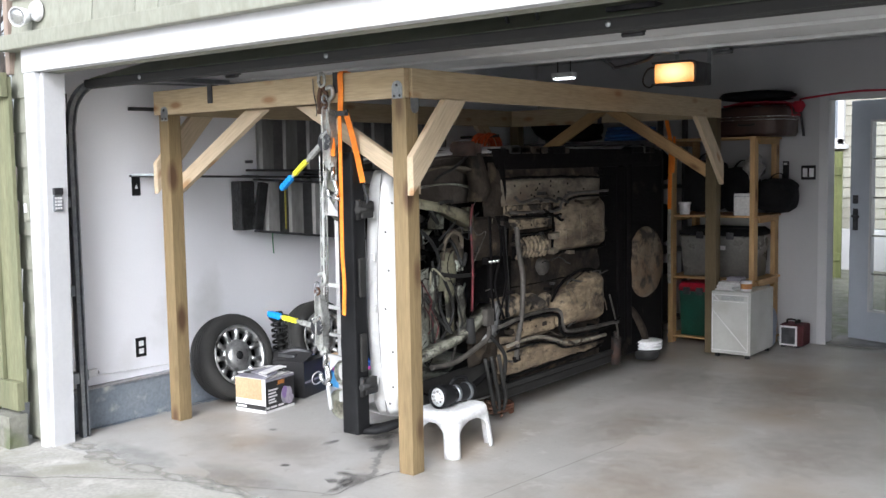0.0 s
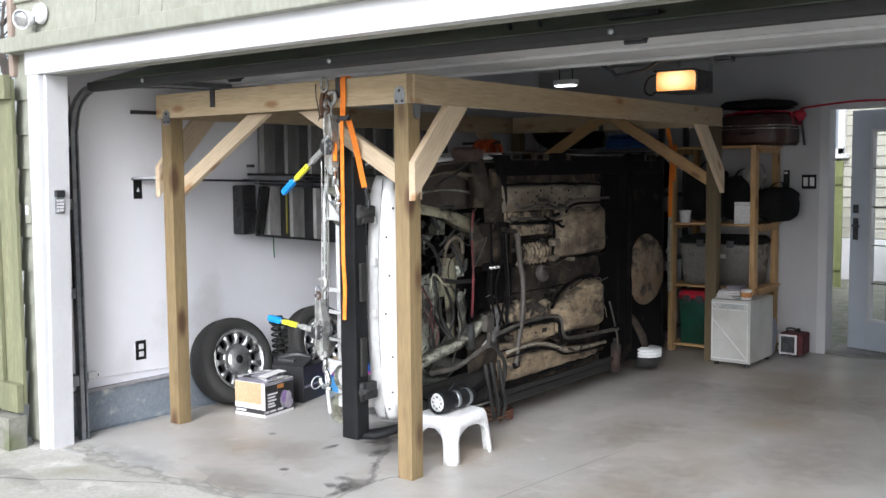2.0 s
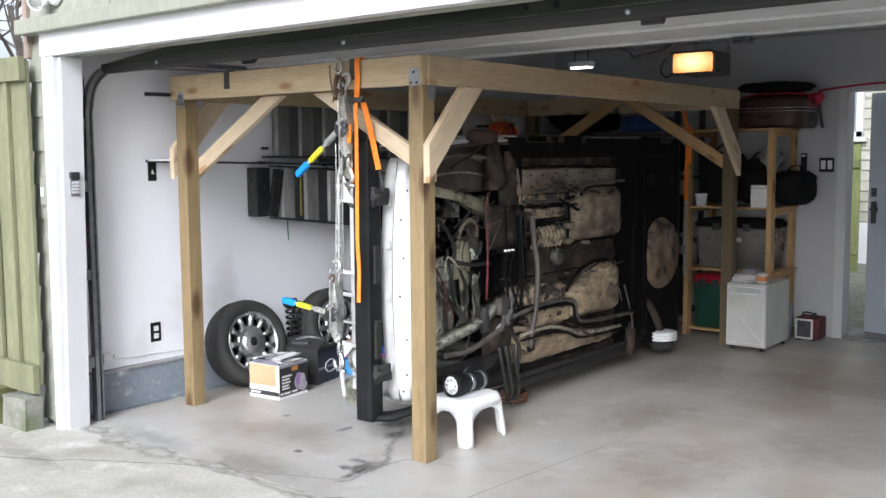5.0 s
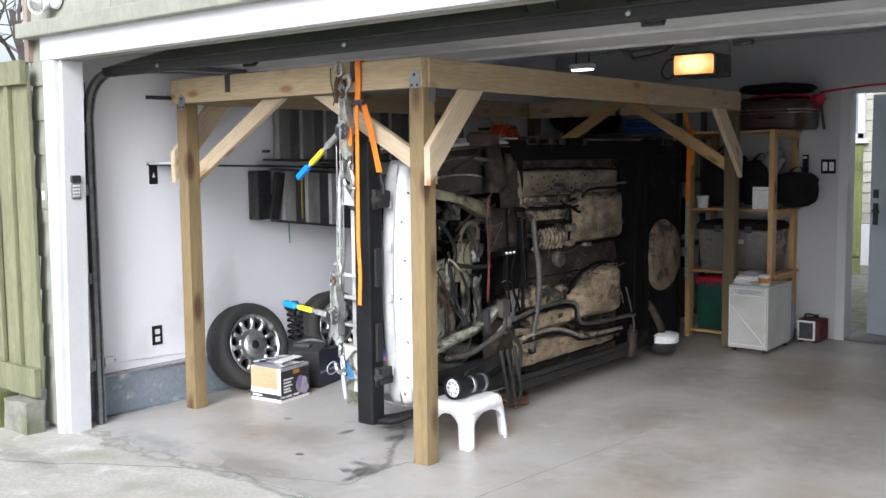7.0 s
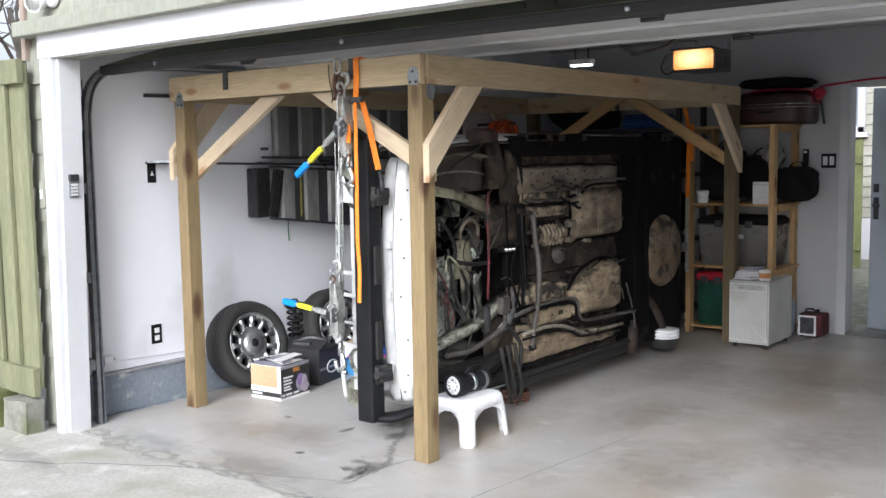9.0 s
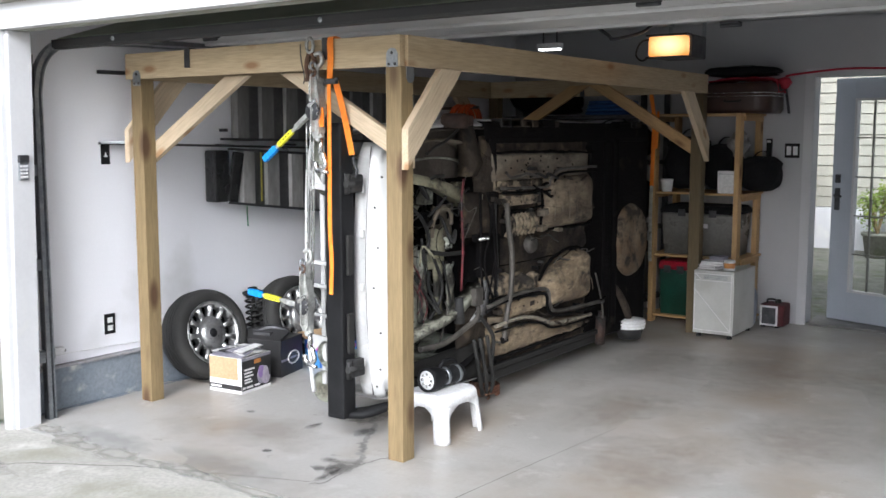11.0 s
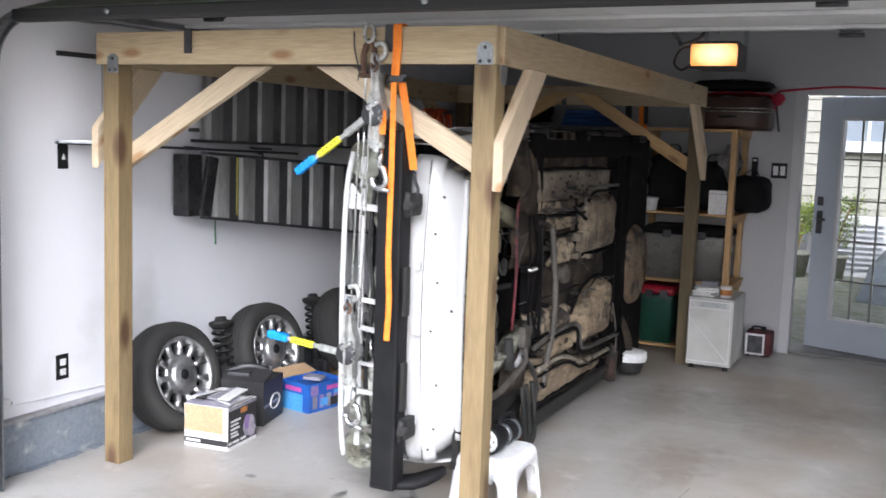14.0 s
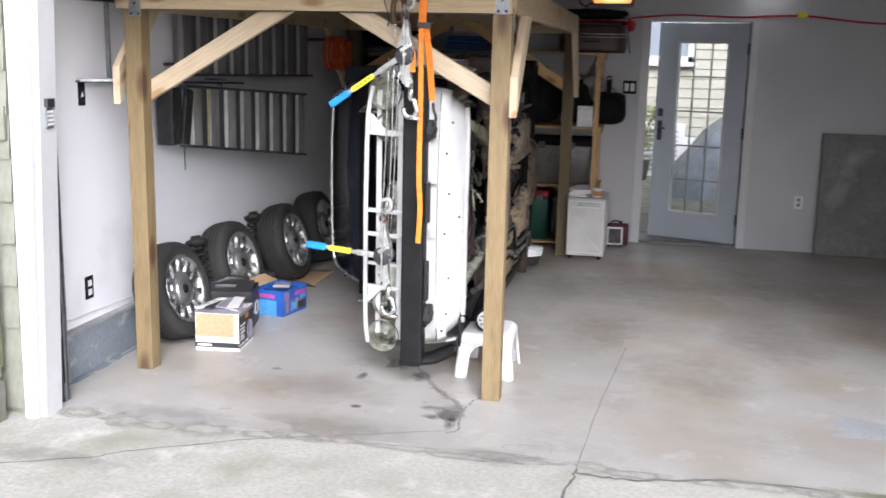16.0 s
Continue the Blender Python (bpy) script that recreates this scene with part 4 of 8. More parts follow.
part("fork_arm", loft([[(1.90, 1.86, 0.72), (1.94, 1.86, 0.72), (1.94, 1.92, 0.715), (1.90, 1.92, 0.715)], [(1.91, 1.82, 0.64), (1.95, 1.82, 0.64), (1.95, 1.87, 0.63), (1.91, 1.87, 0.63)], [(1.91, 1.77, 0.55), (1.95, 1.77, 0.55), (1.95, 1.86, 0.545), (1.91, 1.86, 0.545)], [(1.90, 1.70, 0.50), (1.94, 1.70, 0.50), (1.94, 1.80, 0.49), (1.90, 1.80, 0.49)]]), M["pale_steel"], car, "pale grey suspension arm")
for pts, r in (([(1.88, 1.41, 0.93), (1.89, 1.44, 0.86), (1.89, 1.50, 0.74), (1.89, 1.47, 0.64), (1.88, 1.40, 0.56)], 0.009), ([(1.89, 1.41, 0.92), (1.90, 1.52, 0.90), (1.90, 1.62, 0.895), (1.89, 1.70, 0.89)], 0.012),
               ([(1.88, 1.33, 1.0), (1.89, 1.345, 0.85), (1.89, 1.31, 0.7), (1.88, 1.33, 0.55)], 0.008), ([(1.88, 1.52, 0.86), (1.885, 1.56, 0.72), (1.88, 1.59, 0.62), (1.87, 1.53, 0.54)], 0.006),
               ([(1.86, 1.20, 1.20), (1.89, 1.30, 1.12), (1.89, 1.38, 1.0), (1.88, 1.36, 0.92)], 0.010), ([(1.88, 1.70, 1.14), (1.90, 1.76, 1.08), (1.90, 1.84, 1.0)], 0.006), ([(1.88, 1.68, 1.12), (1.90, 1.78, 1.02), (1.89, 1.88, 0.98)], 0.005)):
    part("bay_hose", tube(curve_pts(pts, 6), r, 7), M["hose"], car)
part("strut_tower", lathe([(0.05, 0.10), (0.07, 0.09), (0.10, 0.03), (0.13, 0)], 24, Matrix.Translation((1.62, 1.55, 1.10)) @ Matrix.Rotation(radians(90), 4, "Y")), M["bay"], car)
part("strut_tower", lathe([(0.04, 0.05), (0.07, 0.045), (0.08, 0.0)], 24, Matrix.Translation((1.70, 1.42, 0.98)) @ Matrix.Rotation(radians(90), 4, "Y")), M["grime_shade"], car)
part("longeron", loft([[(1.82, 1.08, 1.32), (1.88, 1.08, 1.32), (1.88, 1.08, 1.37), (1.82, 1.08, 1.37)], [(1.84, 1.40, 1.27), (1.92, 1.40, 1.26), (1.92, 1.40, 1.31), (1.84, 1.40, 1.32)], [(1.86, 1.62, 1.17), (1.95, 1.62, 1.17), (1.95, 1.62, 1.25), (1.86, 1.62, 1.25)]]), M["bay_yellow"], car, "pale yellowed chassis rail")
part("longeron", loft([[(1.82, 1.08, 0.44), (1.90, 1.08, 0.44), (1.90, 1.08, 0.475), (1.82, 1.08, 0.475)], [(1.84, 1.32, 0.50), (1.93, 1.32, 0.495), (1.93, 1.32, 0.535), (1.84, 1.32, 0.54)], [(1.86, 1.48, 0.535), (1.945, 1.48, 0.53), (1.945, 1.48, 0.565), (1.86, 1.48, 0.57)], [(1.88, 1.60, 0.57), (1.955, 1.60, 0.565), (1.955, 1.60, 0.60), (1.88, 1.60, 0.605)], [(1.88, 1.76, 0.66), (1.965, 1.76, 0.66), (1.965, 1.76, 0.72), (1.88, 1.76, 0.72)]]), M["chipped"], car, "pale chipped chassis rail")
for k in range(12):
    y0, z0 = rng.uniform(1.12, 1.62), rng.uniform(0.55, 1.30)
    x0 = rng.uniform(1.66, 1.90)
    pts = [(x0, y0, z0)]
    for _ in range(4):
        pts.append((x0 + rng.uniform(-0.05, 0.05), pts[-1][1] + rng.uniform(-0.06, 0.16), pts[-1][2] + rng.uniform(-0.20, 0.14)))
    pts = [(x, min(max(y, 1.1), 1.9), min(max(z, 0.46), 1.32)) for x, y, z in pts]
    part("hose", tube(curve_pts(pts, 5), rng.choice((0.005, 0.007, 0.010, 0.014)), 7), rng.choice((M["hose"], M["hose"], M["hose"], M["hose"], M["pipe_grey"])), car)
for k in range(4):
    y0, z0 = rng.uniform(1.12, 1.3), rng.uniform(0.75, 1.15)
    part("loose_wire", tube(curve_pts([(1.9, y0, z0), (1.92, y0 + rng.uniform(0, 0.1), z0 - 0.1), (1.9, y0 + rng.uniform(0, 0.12), z0 - rng.uniform(0.15, 0.25))], 5), 0.003, 5), M["red_wire"], car)
for k in range(22):
    y0, z0, s = rng.uniform(1.12, 1.84), rng.uniform(0.6, 1.25), rng.uniform(0.02, 0.05)
    part("bay_bracket", slab(1.72, 1.72 + s * 1.5, y0, y0 + s * 1.4, z0, z0 + s * rng.uniform(0.6, 2), 0.005), rng.choice((M["bay"], M["grime_shade"], M["pipe_grey"], M["grime_shade"], M["hose"], M["bay_yellow"])), car)
part("steering_link", tube(curve_pts([(1.96, 1.60, 1.30), (1.965, 1.575, 1.18), (1.97, 1.58, 0.95), (1.96, 1.58, 0.70)], 5), 0.007), M["red_wire"], car, "thin dark red hose")
part("boot", tube([(1.95, 1.575, 0.66), (1.95, 1.58, 0.52)], [0.022, 0.03], 10), M["rubber"], car)
part("cross_member", loft([[(1.86, 1.66, 1.59), (1.94, 1.66, 1.59), (1.94, 1.72, 1.59), (1.86, 1.72, 1.59)], [(1.86, 1.70, 1.38), (1.96, 1.70, 1.38), (1.96, 1.79, 1.38), (1.86, 1.79, 1.38)], [(1.86, 1.68, 1.31), (1.94, 1.68, 1.31), (1.94, 1.76, 1.31), (1.86, 1.76, 1.31)]]), M["brown_grime"], car, "dark greasy suspension cross member")
part("rusty_hub", join(lathe([(0, 0.05), (0.06, 0.05), (0.075, 0.03), (0.075, -0.03), (0, -0.03)], 18, Matrix.Translation((1.90, 1.60, 1.60))), slab(1.84, 1.96, 1.56, 1.70, 1.585, 1.64, 0.01)), M["dark_rust"], car, "dark rusty brown hub")
part("brake_hose", tube(curve_pts([(1.95, 1.28, 1.44), (1.95, 1.34, 1.47), (1.95, 1.44, 1.50), (1.95, 1.56, 1.56)], 5), 0.008), M["hose"], car)
part("wheel_arch", grid(lambda u, v: (1.60 + 0.30 * v, 1.12 + 0.74 * u, 1.42 + 0.07 * math.sin(math.pi * u) + 0.03 * v), 14, 6, 0.01), M["grey_pan"], car)
part("wheel_arch", grid(lambda u, v: (1.70 + 0.24 * v, 1.10 + 0.74 * u, 0.36 - 0.10 * math.sin(math.pi * u) - 0.03 * v), 14, 6, 0.01), M["grime_shade"], car)
part("wing_liner", grid(lambda u, v: (1.91 + 0.012 * math.sin(7 * u), 1.10 + 0.74 * u, 0.17 + 0.20 * v), 10, 5, 0.01), M["hose"], car)
part("control_arm", join(tube(curve_pts([(1.95, 1.74, 0.66), (1.99, 1.70, 0.55), (1.985, 1.60, 0.50), (1.97, 1.40, 0.44), (1.95, 1.22, 0.44)], 6), [0.013] * 9 + [0.015] * 8 + [0.016] * 8), slab(1.95, 1.99, 1.68, 1.76, 0.60, 0.70, 0.012)), M["pipe_grey"], car, "grimy grey control arm")
for off in (0.0, 0.06, 0.13):
    part("strut_tube", tube(curve_pts([(1.99, 1.66 + off, 0.42), (2.0, 1.68 + off, 0.3), (1.99, 1.73 + off, 0.16), (1.97, 1.78 + off * 0.6, 0.08)], 5), 0.012), M["hose"], car)
part("coil_spring", tube([(1.93 + 0.05 * math.cos(a), 1.82 + 0.05 * math.sin(a), 0.05 + 0.0045 * a) for a in (0.5 * k for k in range(36))], 0.007, 6), M["rust"], car)

# tangle of thin wires and hoses hanging in the bay
for k in range(26):
    y0, z0, x0 = rng.uniform(1.12, 1.85), rng.uniform(0.50, 1.34), rng.uniform(1.80, 1.95)
    pts = [(x0, y0, z0)]
    for _ in range(rng.choice((3, 4, 5))):
        pts.append((min(max(pts[-1][0] + rng.uniform(-0.04, 0.04), 1.78), 1.965), min(max(pts[-1][1] + rng.uniform(-0.08, 0.08), 1.1), 1.9), min(max(pts[-1][2] + rng.uniform(-0.12, 0.07), 0.44), 1.36)))
    part("wire", tube(curve_pts(pts, 4), rng.choice((0.0025, 0.003, 0.004, 0.006)), 5), M[rng.choice(("hose", "hose", "grime_shade", "hose", "pipe_grey", "pipe_grey", "bay_yellow"))], car)

# floor pan pieces seen on the underside
def pan(name, ya, yb, za, zb, depth, material, label="", corner=0.25, ribs=0, x=1.925, nu=26, nv=22, rough=0.006, seed=0.0, low=None, high=None):
    """A pressed panel that bulges out of the underside, with rounded sides and low ribs."""
    def fn(u, v):
        z0, z1 = low(u) if low else za, high(u) if high else zb
        y, z = ya + (yb - ya) * u, z0 + (z1 - z0) * v
        eu, ev = min(u, 1 - u) / corner, min(v, 1 - v) / corner
        rise = (1 - max(1 - min(eu, 1), 0) ** 2.5) * (1 - max(1 - min(ev, 1), 0) ** 2.5)
        x1 = x + depth * rise
        if ribs:
            x1 += 0.007 * max(math.sin(ribs * math.pi * u), 0) ** 3 * (0.2 < v < 0.85)
        x1 += rough * noise.noise(Vector((y * 9 + seed, z * 9, seed))) + 0.5 * rough * noise.noise(Vector((y * 28, z * 28, seed)))
        return (x1, y, z)
    return part(name, grid(fn, nu, nv, 0.004), material, car, label)


pan("underbody", 1.84, 3.14, 0.17, 1.53, 0.02, M["brown_grime"], "black and brown greasy underbody", 0.06, nu=50, nv=50, x=1.90, rough=0.012)
pan("upper_floor_sheet", 1.93, 3.10, 1.27, 1.43, 0.035, M["grey_pan"], "dirty grey-brown floor sheet", 0.12, seed=2)
pan("upper_floor_sheet_edge", 1.95, 2.50, 1.205, 1.28, 0.03, M["sooty_pan"], "", 0.2, seed=3)
pan("upper_floor_pan", 2.45, 3.10, 0.96, 1.285, 0.075, M["dull_pan"], "dirty tan pressed floor pan", 0.16, 5, seed=4, rough=0.012)
pan("upper_rail", 2.0, 2.45, 1.125, 1.195, 0.05, M["sooty_pan"], "", 0.12, seed=5)
pan("ribbed_shield", 2.04, 2.42, 0.94, 1.085, 0.02, M["grime_shade"], "black sooty heat shield", 0.15, 0, nu=40, seed=6)
for k in range(8):
    yk = 2.06 + 0.043 * k
    part("shield_rib", tube(curve_pts([(1.945, yk - 0.012, 1.078), (1.966, yk, 1.04), (1.968, yk + 0.004, 1.0), (1.945, yk - 0.008, 0.95)], 4), 0.012, 7), M["sooty_pan"], car)
pan("lower_floor_pan", 2.43, 3.085, 0.445, 0.80, 0.095, M["tan_pan"], "dirty tan pressed floor pan with a domed top", 0.22, 0, seed=7, rough=0.010, nu=36, nv=30,
    high=lambda u: 0.64 + 0.165 * math.sin(math.pi * min(max(u * 0.62 + 0.02, 0), 0.5)) - 0.10 * max(u - 0.8, 0) ** 2 * 12, low=lambda u: 0.475 - 0.02 * u)
pan("lower_tunnel_flank", 1.84, 2.46, 0.605, 0.745, 0.055, M["sooty_pan"], "", 0.3, seed=8, rough=0.035, nu=40, high=lambda u: 0.755 - 0.06 * u + 0.012 * math.sin(23 * u))
pan("lower_rail", 2.0, 2.46, 0.475, 0.585, 0.06, M["tan_pan"], "", 0.12, seed=9)
pan("lower_floor_sheet", 1.87, 3.07, 0.25, 0.45, 0.045, M["tan_pan"], "dirty tan outer floor sheet with a ragged edge", 0.12, 0, seed=10, rough=0.010, nu=60, nv=18,
    low=lambda u: 0.262 + 0.012 * u - 0.05 * max(0.06 - u, 0) * -8 + 0.010 * noise.noise(Vector((u * 17, 2, 0))) + 0.006 * noise.noise(Vector((u * 55, 5, 0))), high=lambda u: 0.452 - 0.105 * u)
pan("lower_floor_step", 1.90, 2.46, 0.455, 0.50, 0.03, M["dull_pan"], "", 0.2, seed=21, rough=0.012)
pan("front_floor_sheet", 1.80, 2.0, 1.20, 1.46, 0.03, M["brown_grime"], "dirty brown front floor sheet", 0.4, x=1.895, rough=0.016, seed=13)
pan("front_rail_sheet", 1.66, 1.97, 0.97, 1.22, 0.03, M["brown_grime"], "", 0.25, x=1.905, rough=0.016, seed=14)
pan("front_rail_sheet", 1.62, 1.92, 0.36, 0.60, 0.03, M["brown_grime"], "", 0.25, x=1.90, rough=0.018, seed=15)
# Black sheet standing in for the shade inside the tunnel.
pan("tunnel_shadow_plate", 1.95, 3.12, 0.78, 0.95, -0.03, M["grime_shade"], "", 0.2, seed=11)
part("sill", join(slab(1.74, 1.93, 1.86, 3.30, 0.118, 0.185, 0.015), bar((1.94, 1.86, 0.205), (1.94, 3.28, 0.20), 0.03, 0.03, 0.006)), M["hose"], car, "black underside sill")
part("sill", join(slab(1.60, 1.93, 1.90, 4.05, 1.48, 1.612, 0.035)), M["grime_shade"], car)
part("tunnel_disc", lathe([(0, 0.03), (0.045, 0.028), (0.055, 0.01), (0.055, -0.03)], 24, Matrix.Translation((1.93, 2.36, 0.88)) @ Matrix.Rotation(radians(90), 4, "Y")), M["pipe_grey"], car)
part("gearbox_mount", join(slab(1.90, 1.95, 1.80, 2.0, 0.74, 0.98, 0.02), slab(1.93, 1.97, 1.72, 1.86, 0.95, 0.99, 0.008)), M["grime_shade"], car)
for k in range(3):
    part("mount_bolt", lathe([(0, 0.02), (0.010, 0.018), (0.012, 0)], 8, Matrix.Translation((1.97, 1.74 + 0.035 * k, 0.965)) @ Matrix.Rotation(radians(90), 4, "Y")), M["chrome"], car)
def line(name, pts, r, m, label=""):
    return part(name, tube(curve_pts(pts, 6), r, 8), m, car, label)


line("exhaust_hanger_rod", [(1.985, 2.0, 1.15), (2.0, 2.0, 1.0), (2.005, 2.03, 0.85), (2.005, 2.02, 0.65), (1.985, 2.0, 0.47), (1.98, 1.99, 0.36)], 0.016, M["pipe_grey"], "grey flexible pipe")
line("brake_line", [(1.98, 1.95, 1.235), (1.985, 2.44, 1.225), (1.99, 2.50, 1.27), (1.99, 2.62, 1.325), (1.99, 3.10, 1.33)], 0.009, M["pipe_grey"])
line("fuel_line", [(1.98, 1.96, 1.21), (1.985, 2.46, 1.195), (1.99, 2.53, 1.245), (1.99, 2.66, 1.30), (1.99, 3.10, 1.30)], 0.008, M["grime_shade"])
line("brake_line", [(1.99, 1.80, 0.58), (1.995, 2.1, 0.615), (1.995, 2.44, 0.60), (2.0, 2.49, 0.50), (2.0, 2.6, 0.445), (2.0, 3.22, 0.42)], 0.012, M["pipe_grey"])
line("fuel_line", [(1.99, 1.78, 0.555), (1.995, 2.0, 0.59), (1.995, 2.42, 0.575), (2.0, 2.46, 0.475), (2.0, 2.58, 0.42), (2.0, 3.0, 0.40), (2.0, 3.25, 0.445)], 0.009, M["grime_shade"])
line("pale_pipe", [(1.985, 1.89, 0.455), (1.99, 2.10, 0.466), (1.99, 2.25, 0.456), (1.99, 2.40, 0.42), (1.99, 2.55, 0.372), (1.99, 2.8, 0.358), (1.99, 3.06, 0.352)], 0.012, M["pipe_dust"], "pale dusty pipe")
line("fuel_line", [(1.99, 1.88, 0.425), (1.995, 2.2, 0.43), (1.995, 2.4, 0.395), (1.995, 2.56, 0.345), (1.99, 3.08, 0.325)], 0.007, M["grime_shade"])
line("cable", [(1.98, 1.70, 0.56), (1.99, 1.80, 0.47), (1.99, 1.86, 0.38), (1.98, 1.84, 0.20)], 0.012, M["hose"])
line("cable", [(1.99, 3.12, 0.62), (2.0, 3.17, 0.48), (1.99, 3.24, 0.34), (1.97, 3.26, 0.24)], 0.006, M["pipe_grey"])
for k in range(5):
    yk = 1.80 + 0.035 * k
    line("vent_hose", [(1.95, yk + rng.uniform(-0.03, 0.03), 1.22), (1.97, yk + rng.uniform(-0.05, 0.05), 1.02), (1.96, yk + rng.uniform(-0.05, 0.05), 0.82), (1.97, yk + rng.uniform(-0.05, 0.05), 0.62)], rng.choice((0.006, 0.008, 0.010)), rng.choice((M["hose"], M["grime_shade"], M["grime_shade"])))
for k in range(10):
    yk, zk = rng.uniform(1.98, 2.9), rng.uniform(1.31, 1.41)
    part("drain_plug", lathe([(0, 0.004), (0.006, 0.004), (0.008, 0)], 8, Matrix.Translation((1.962, yk, zk)) @ Matrix.Rotation(radians(90), 4, "Y")), M["grime_shade"], car)
for k in range(16):
    yk, zk, sk = rng.uniform(1.9, 3.1), rng.choice((1.20, 1.33, 0.60, 0.43, 0.37, 1.08, 0.75)) + rng.uniform(-0.02, 0.02), rng.uniform(0.008, 0.022)
    part("clip", slab(1.96, 1.985 + sk, yk, yk + sk * 1.6, zk, zk + sk, 0.003), rng.choice((M["grime_shade"], M["hose"], M["pipe_grey"])), car)
for k in range(7):
    yk, zk = 2.55 + 0.075 * k, 0.70 - 0.012 * k
    part("pressed_rib", tube(curve_pts([(2.014, yk - 0.05, zk + 0.03), (2.020, yk, zk - 0.03), (2.018, yk + 0.03, zk - 0.10)], 5), 0.0035, 6), M["dull_pan"], car)
# edge shade drawn as black tubes along the panels, and the punched holes of rails and sheet
def edge_shade(pts, r=0.006):
    fine_pts = curve_pts(pts, 8)
    return part("sealer_bead", tube([p + Vector((0, 0.006 * noise.noise(p * 23), 0.007 * noise.noise(p * 31 + Vector((5, 0, 0))))) for p in fine_pts], [r * (0.7 + 0.8 * abs(noise.noise(p * 19))) for p in fine_pts], 6), M["grime_shade"], car)


edge_shade([(1.955, 2.44, 1.27), (1.955, 2.46, 1.12), (1.955, 2.45, 0.97), (1.955, 2.60, 0.955), (1.955, 2.9, 0.95), (1.955, 3.10, 0.955)], 0.010)
edge_shade([(1.955, 3.11, 0.96), (1.955, 3.11, 1.1), (1.955, 3.10, 1.28), (1.955, 3.09, 1.42)], 0.012)
edge_shade([(1.955, 1.93, 1.435), (1.955, 2.3, 1.437), (1.955, 2.7, 1.43), (1.955, 3.08, 1.42)], 0.009)
edge_shade([(1.955, 2.43, 0.65), (1.96, 2.52, 0.745), (1.96, 2.68, 0.80), (1.96, 2.88, 0.815), (1.955, 3.06, 0.76), (1.955, 3.09, 0.60), (1.955, 3.085, 0.46)], 0.012)
edge_shade([(1.96, 1.86, 0.60), (1.965, 2.1, 0.595), (1.965, 2.43, 0.585)], 0.012)
edge_shade([(1.955, 1.88, 0.258), (1.955, 2.3, 0.257), (1.955, 2.7, 0.266), (1.955, 3.06, 0.276)], 0.011)
edge_shade([(1.975, 2.0, 0.585), (1.98, 2.2, 0.588), (1.975, 2.45, 0.58)], 0.005)
edge_shade([(1.975, 1.98, 1.105), (1.98, 2.2, 1.10), (1.975, 2.44, 1.108)], 0.007)
for yk, zk in ((2.04, 1.155), (2.16, 1.15), (2.30, 1.15), (2.40, 1.148), (2.05, 0.53), (2.20, 0.53), (2.36, 0.53), (2.02, 1.39), (2.08, 1.345), (2.15, 1.385), (2.20, 1.33), (2.27, 1.37), (2.33, 1.33), (2.42, 1.38)):
    part("punched_hole", lathe([(0, 0.002), (0.0055, 0.002), (0.007, 0)], 10, Matrix.Translation((1.985 if zk < 1.2 else 1.962, yk, zk)) @ Matrix.Rotation(radians(90), 4, "Y")), M["grime_shade"], car)
for k in range(6):
    yk = 2.53 + 0.095 * k
    part("pressed_rib", tube(curve_pts([(1.996, yk, 1.20), (2.001, yk + 0.008, 1.10), (1.996, yk + 0.012, 1.01)], 4), 0.0035, 6), M["grey_pan"], car)
# grimy brackets, stubs and hose ends over the underbody
for k in range(20):
    yk, zk = rng.uniform(1.86, 3.1), rng.uniform(0.26, 1.46)
    sk = rng.uniform(0.012, 0.035)
    bm = slab(1.94, 1.975 + sk * 0.6, yk, yk + sk * rng.uniform(1, 3), zk, zk + sk * rng.uniform(0.6, 1.6), 0.004)
    part("bracket", moved(bm, Matrix.Translation((0, yk, zk)) @ Matrix.Rotation(rng.uniform(-0.4, 0.4), 4, "X") @ Matrix.Translation((0, -yk, -zk))), M[rng.choice(("grime_shade", "brown_grime", "brown_grime", "grime_shade", "grey_pan"))], car)
for k in range(18):
    y0, z0 = rng.uniform(1.8, 2.9), rng.choice((0.35, 0.46, 0.60, 0.77, 0.93, 1.10, 1.22, 1.30)) + rng.uniform(-0.03, 0.03)
    pts = [(1.985, y0, z0)]
    for _ in range(4):
        pts.append((rng.uniform(1.975, 2.0), pts[-1][1] + rng.uniform(0.03, 0.12), pts[-1][2] + rng.uniform(-0.035, 0.035)))
    line("cable", [(x, min(y, 3.12), z) for x, y, z in pts], rng.choice((0.004, 0.006, 0.009)), M[rng.choice(("hose", "grime_shade", "brown_grime", "pipe_grey"))])
for k in range(16):
    yk, sk = rng.uniform(1.95, 3.9), rng.uniform(0.015, 0.04)
    part("sill_lump", slab(1.86, 1.935, yk, yk + sk * 3, 1.58, 1.61 + sk * 0.5, 0.008), M[rng.choice(("grime_shade", "brown_grime", "hose"))], car)
part("rear_damper", join(tube([(1.96, 3.27, 0.30), (1.95, 3.28, 0.11)], 0.035, 12), tube([(1.96, 3.27, 0.34), (1.96, 3.27, 0.28)], 0.02, 10)), M["dark_rust"], car)
part("rear_floor", slab(1.86, 1.915, 3.12, 4.09, 0.13, 1.60, 0.01), M["grime_shade"], car, "black rear underbody")
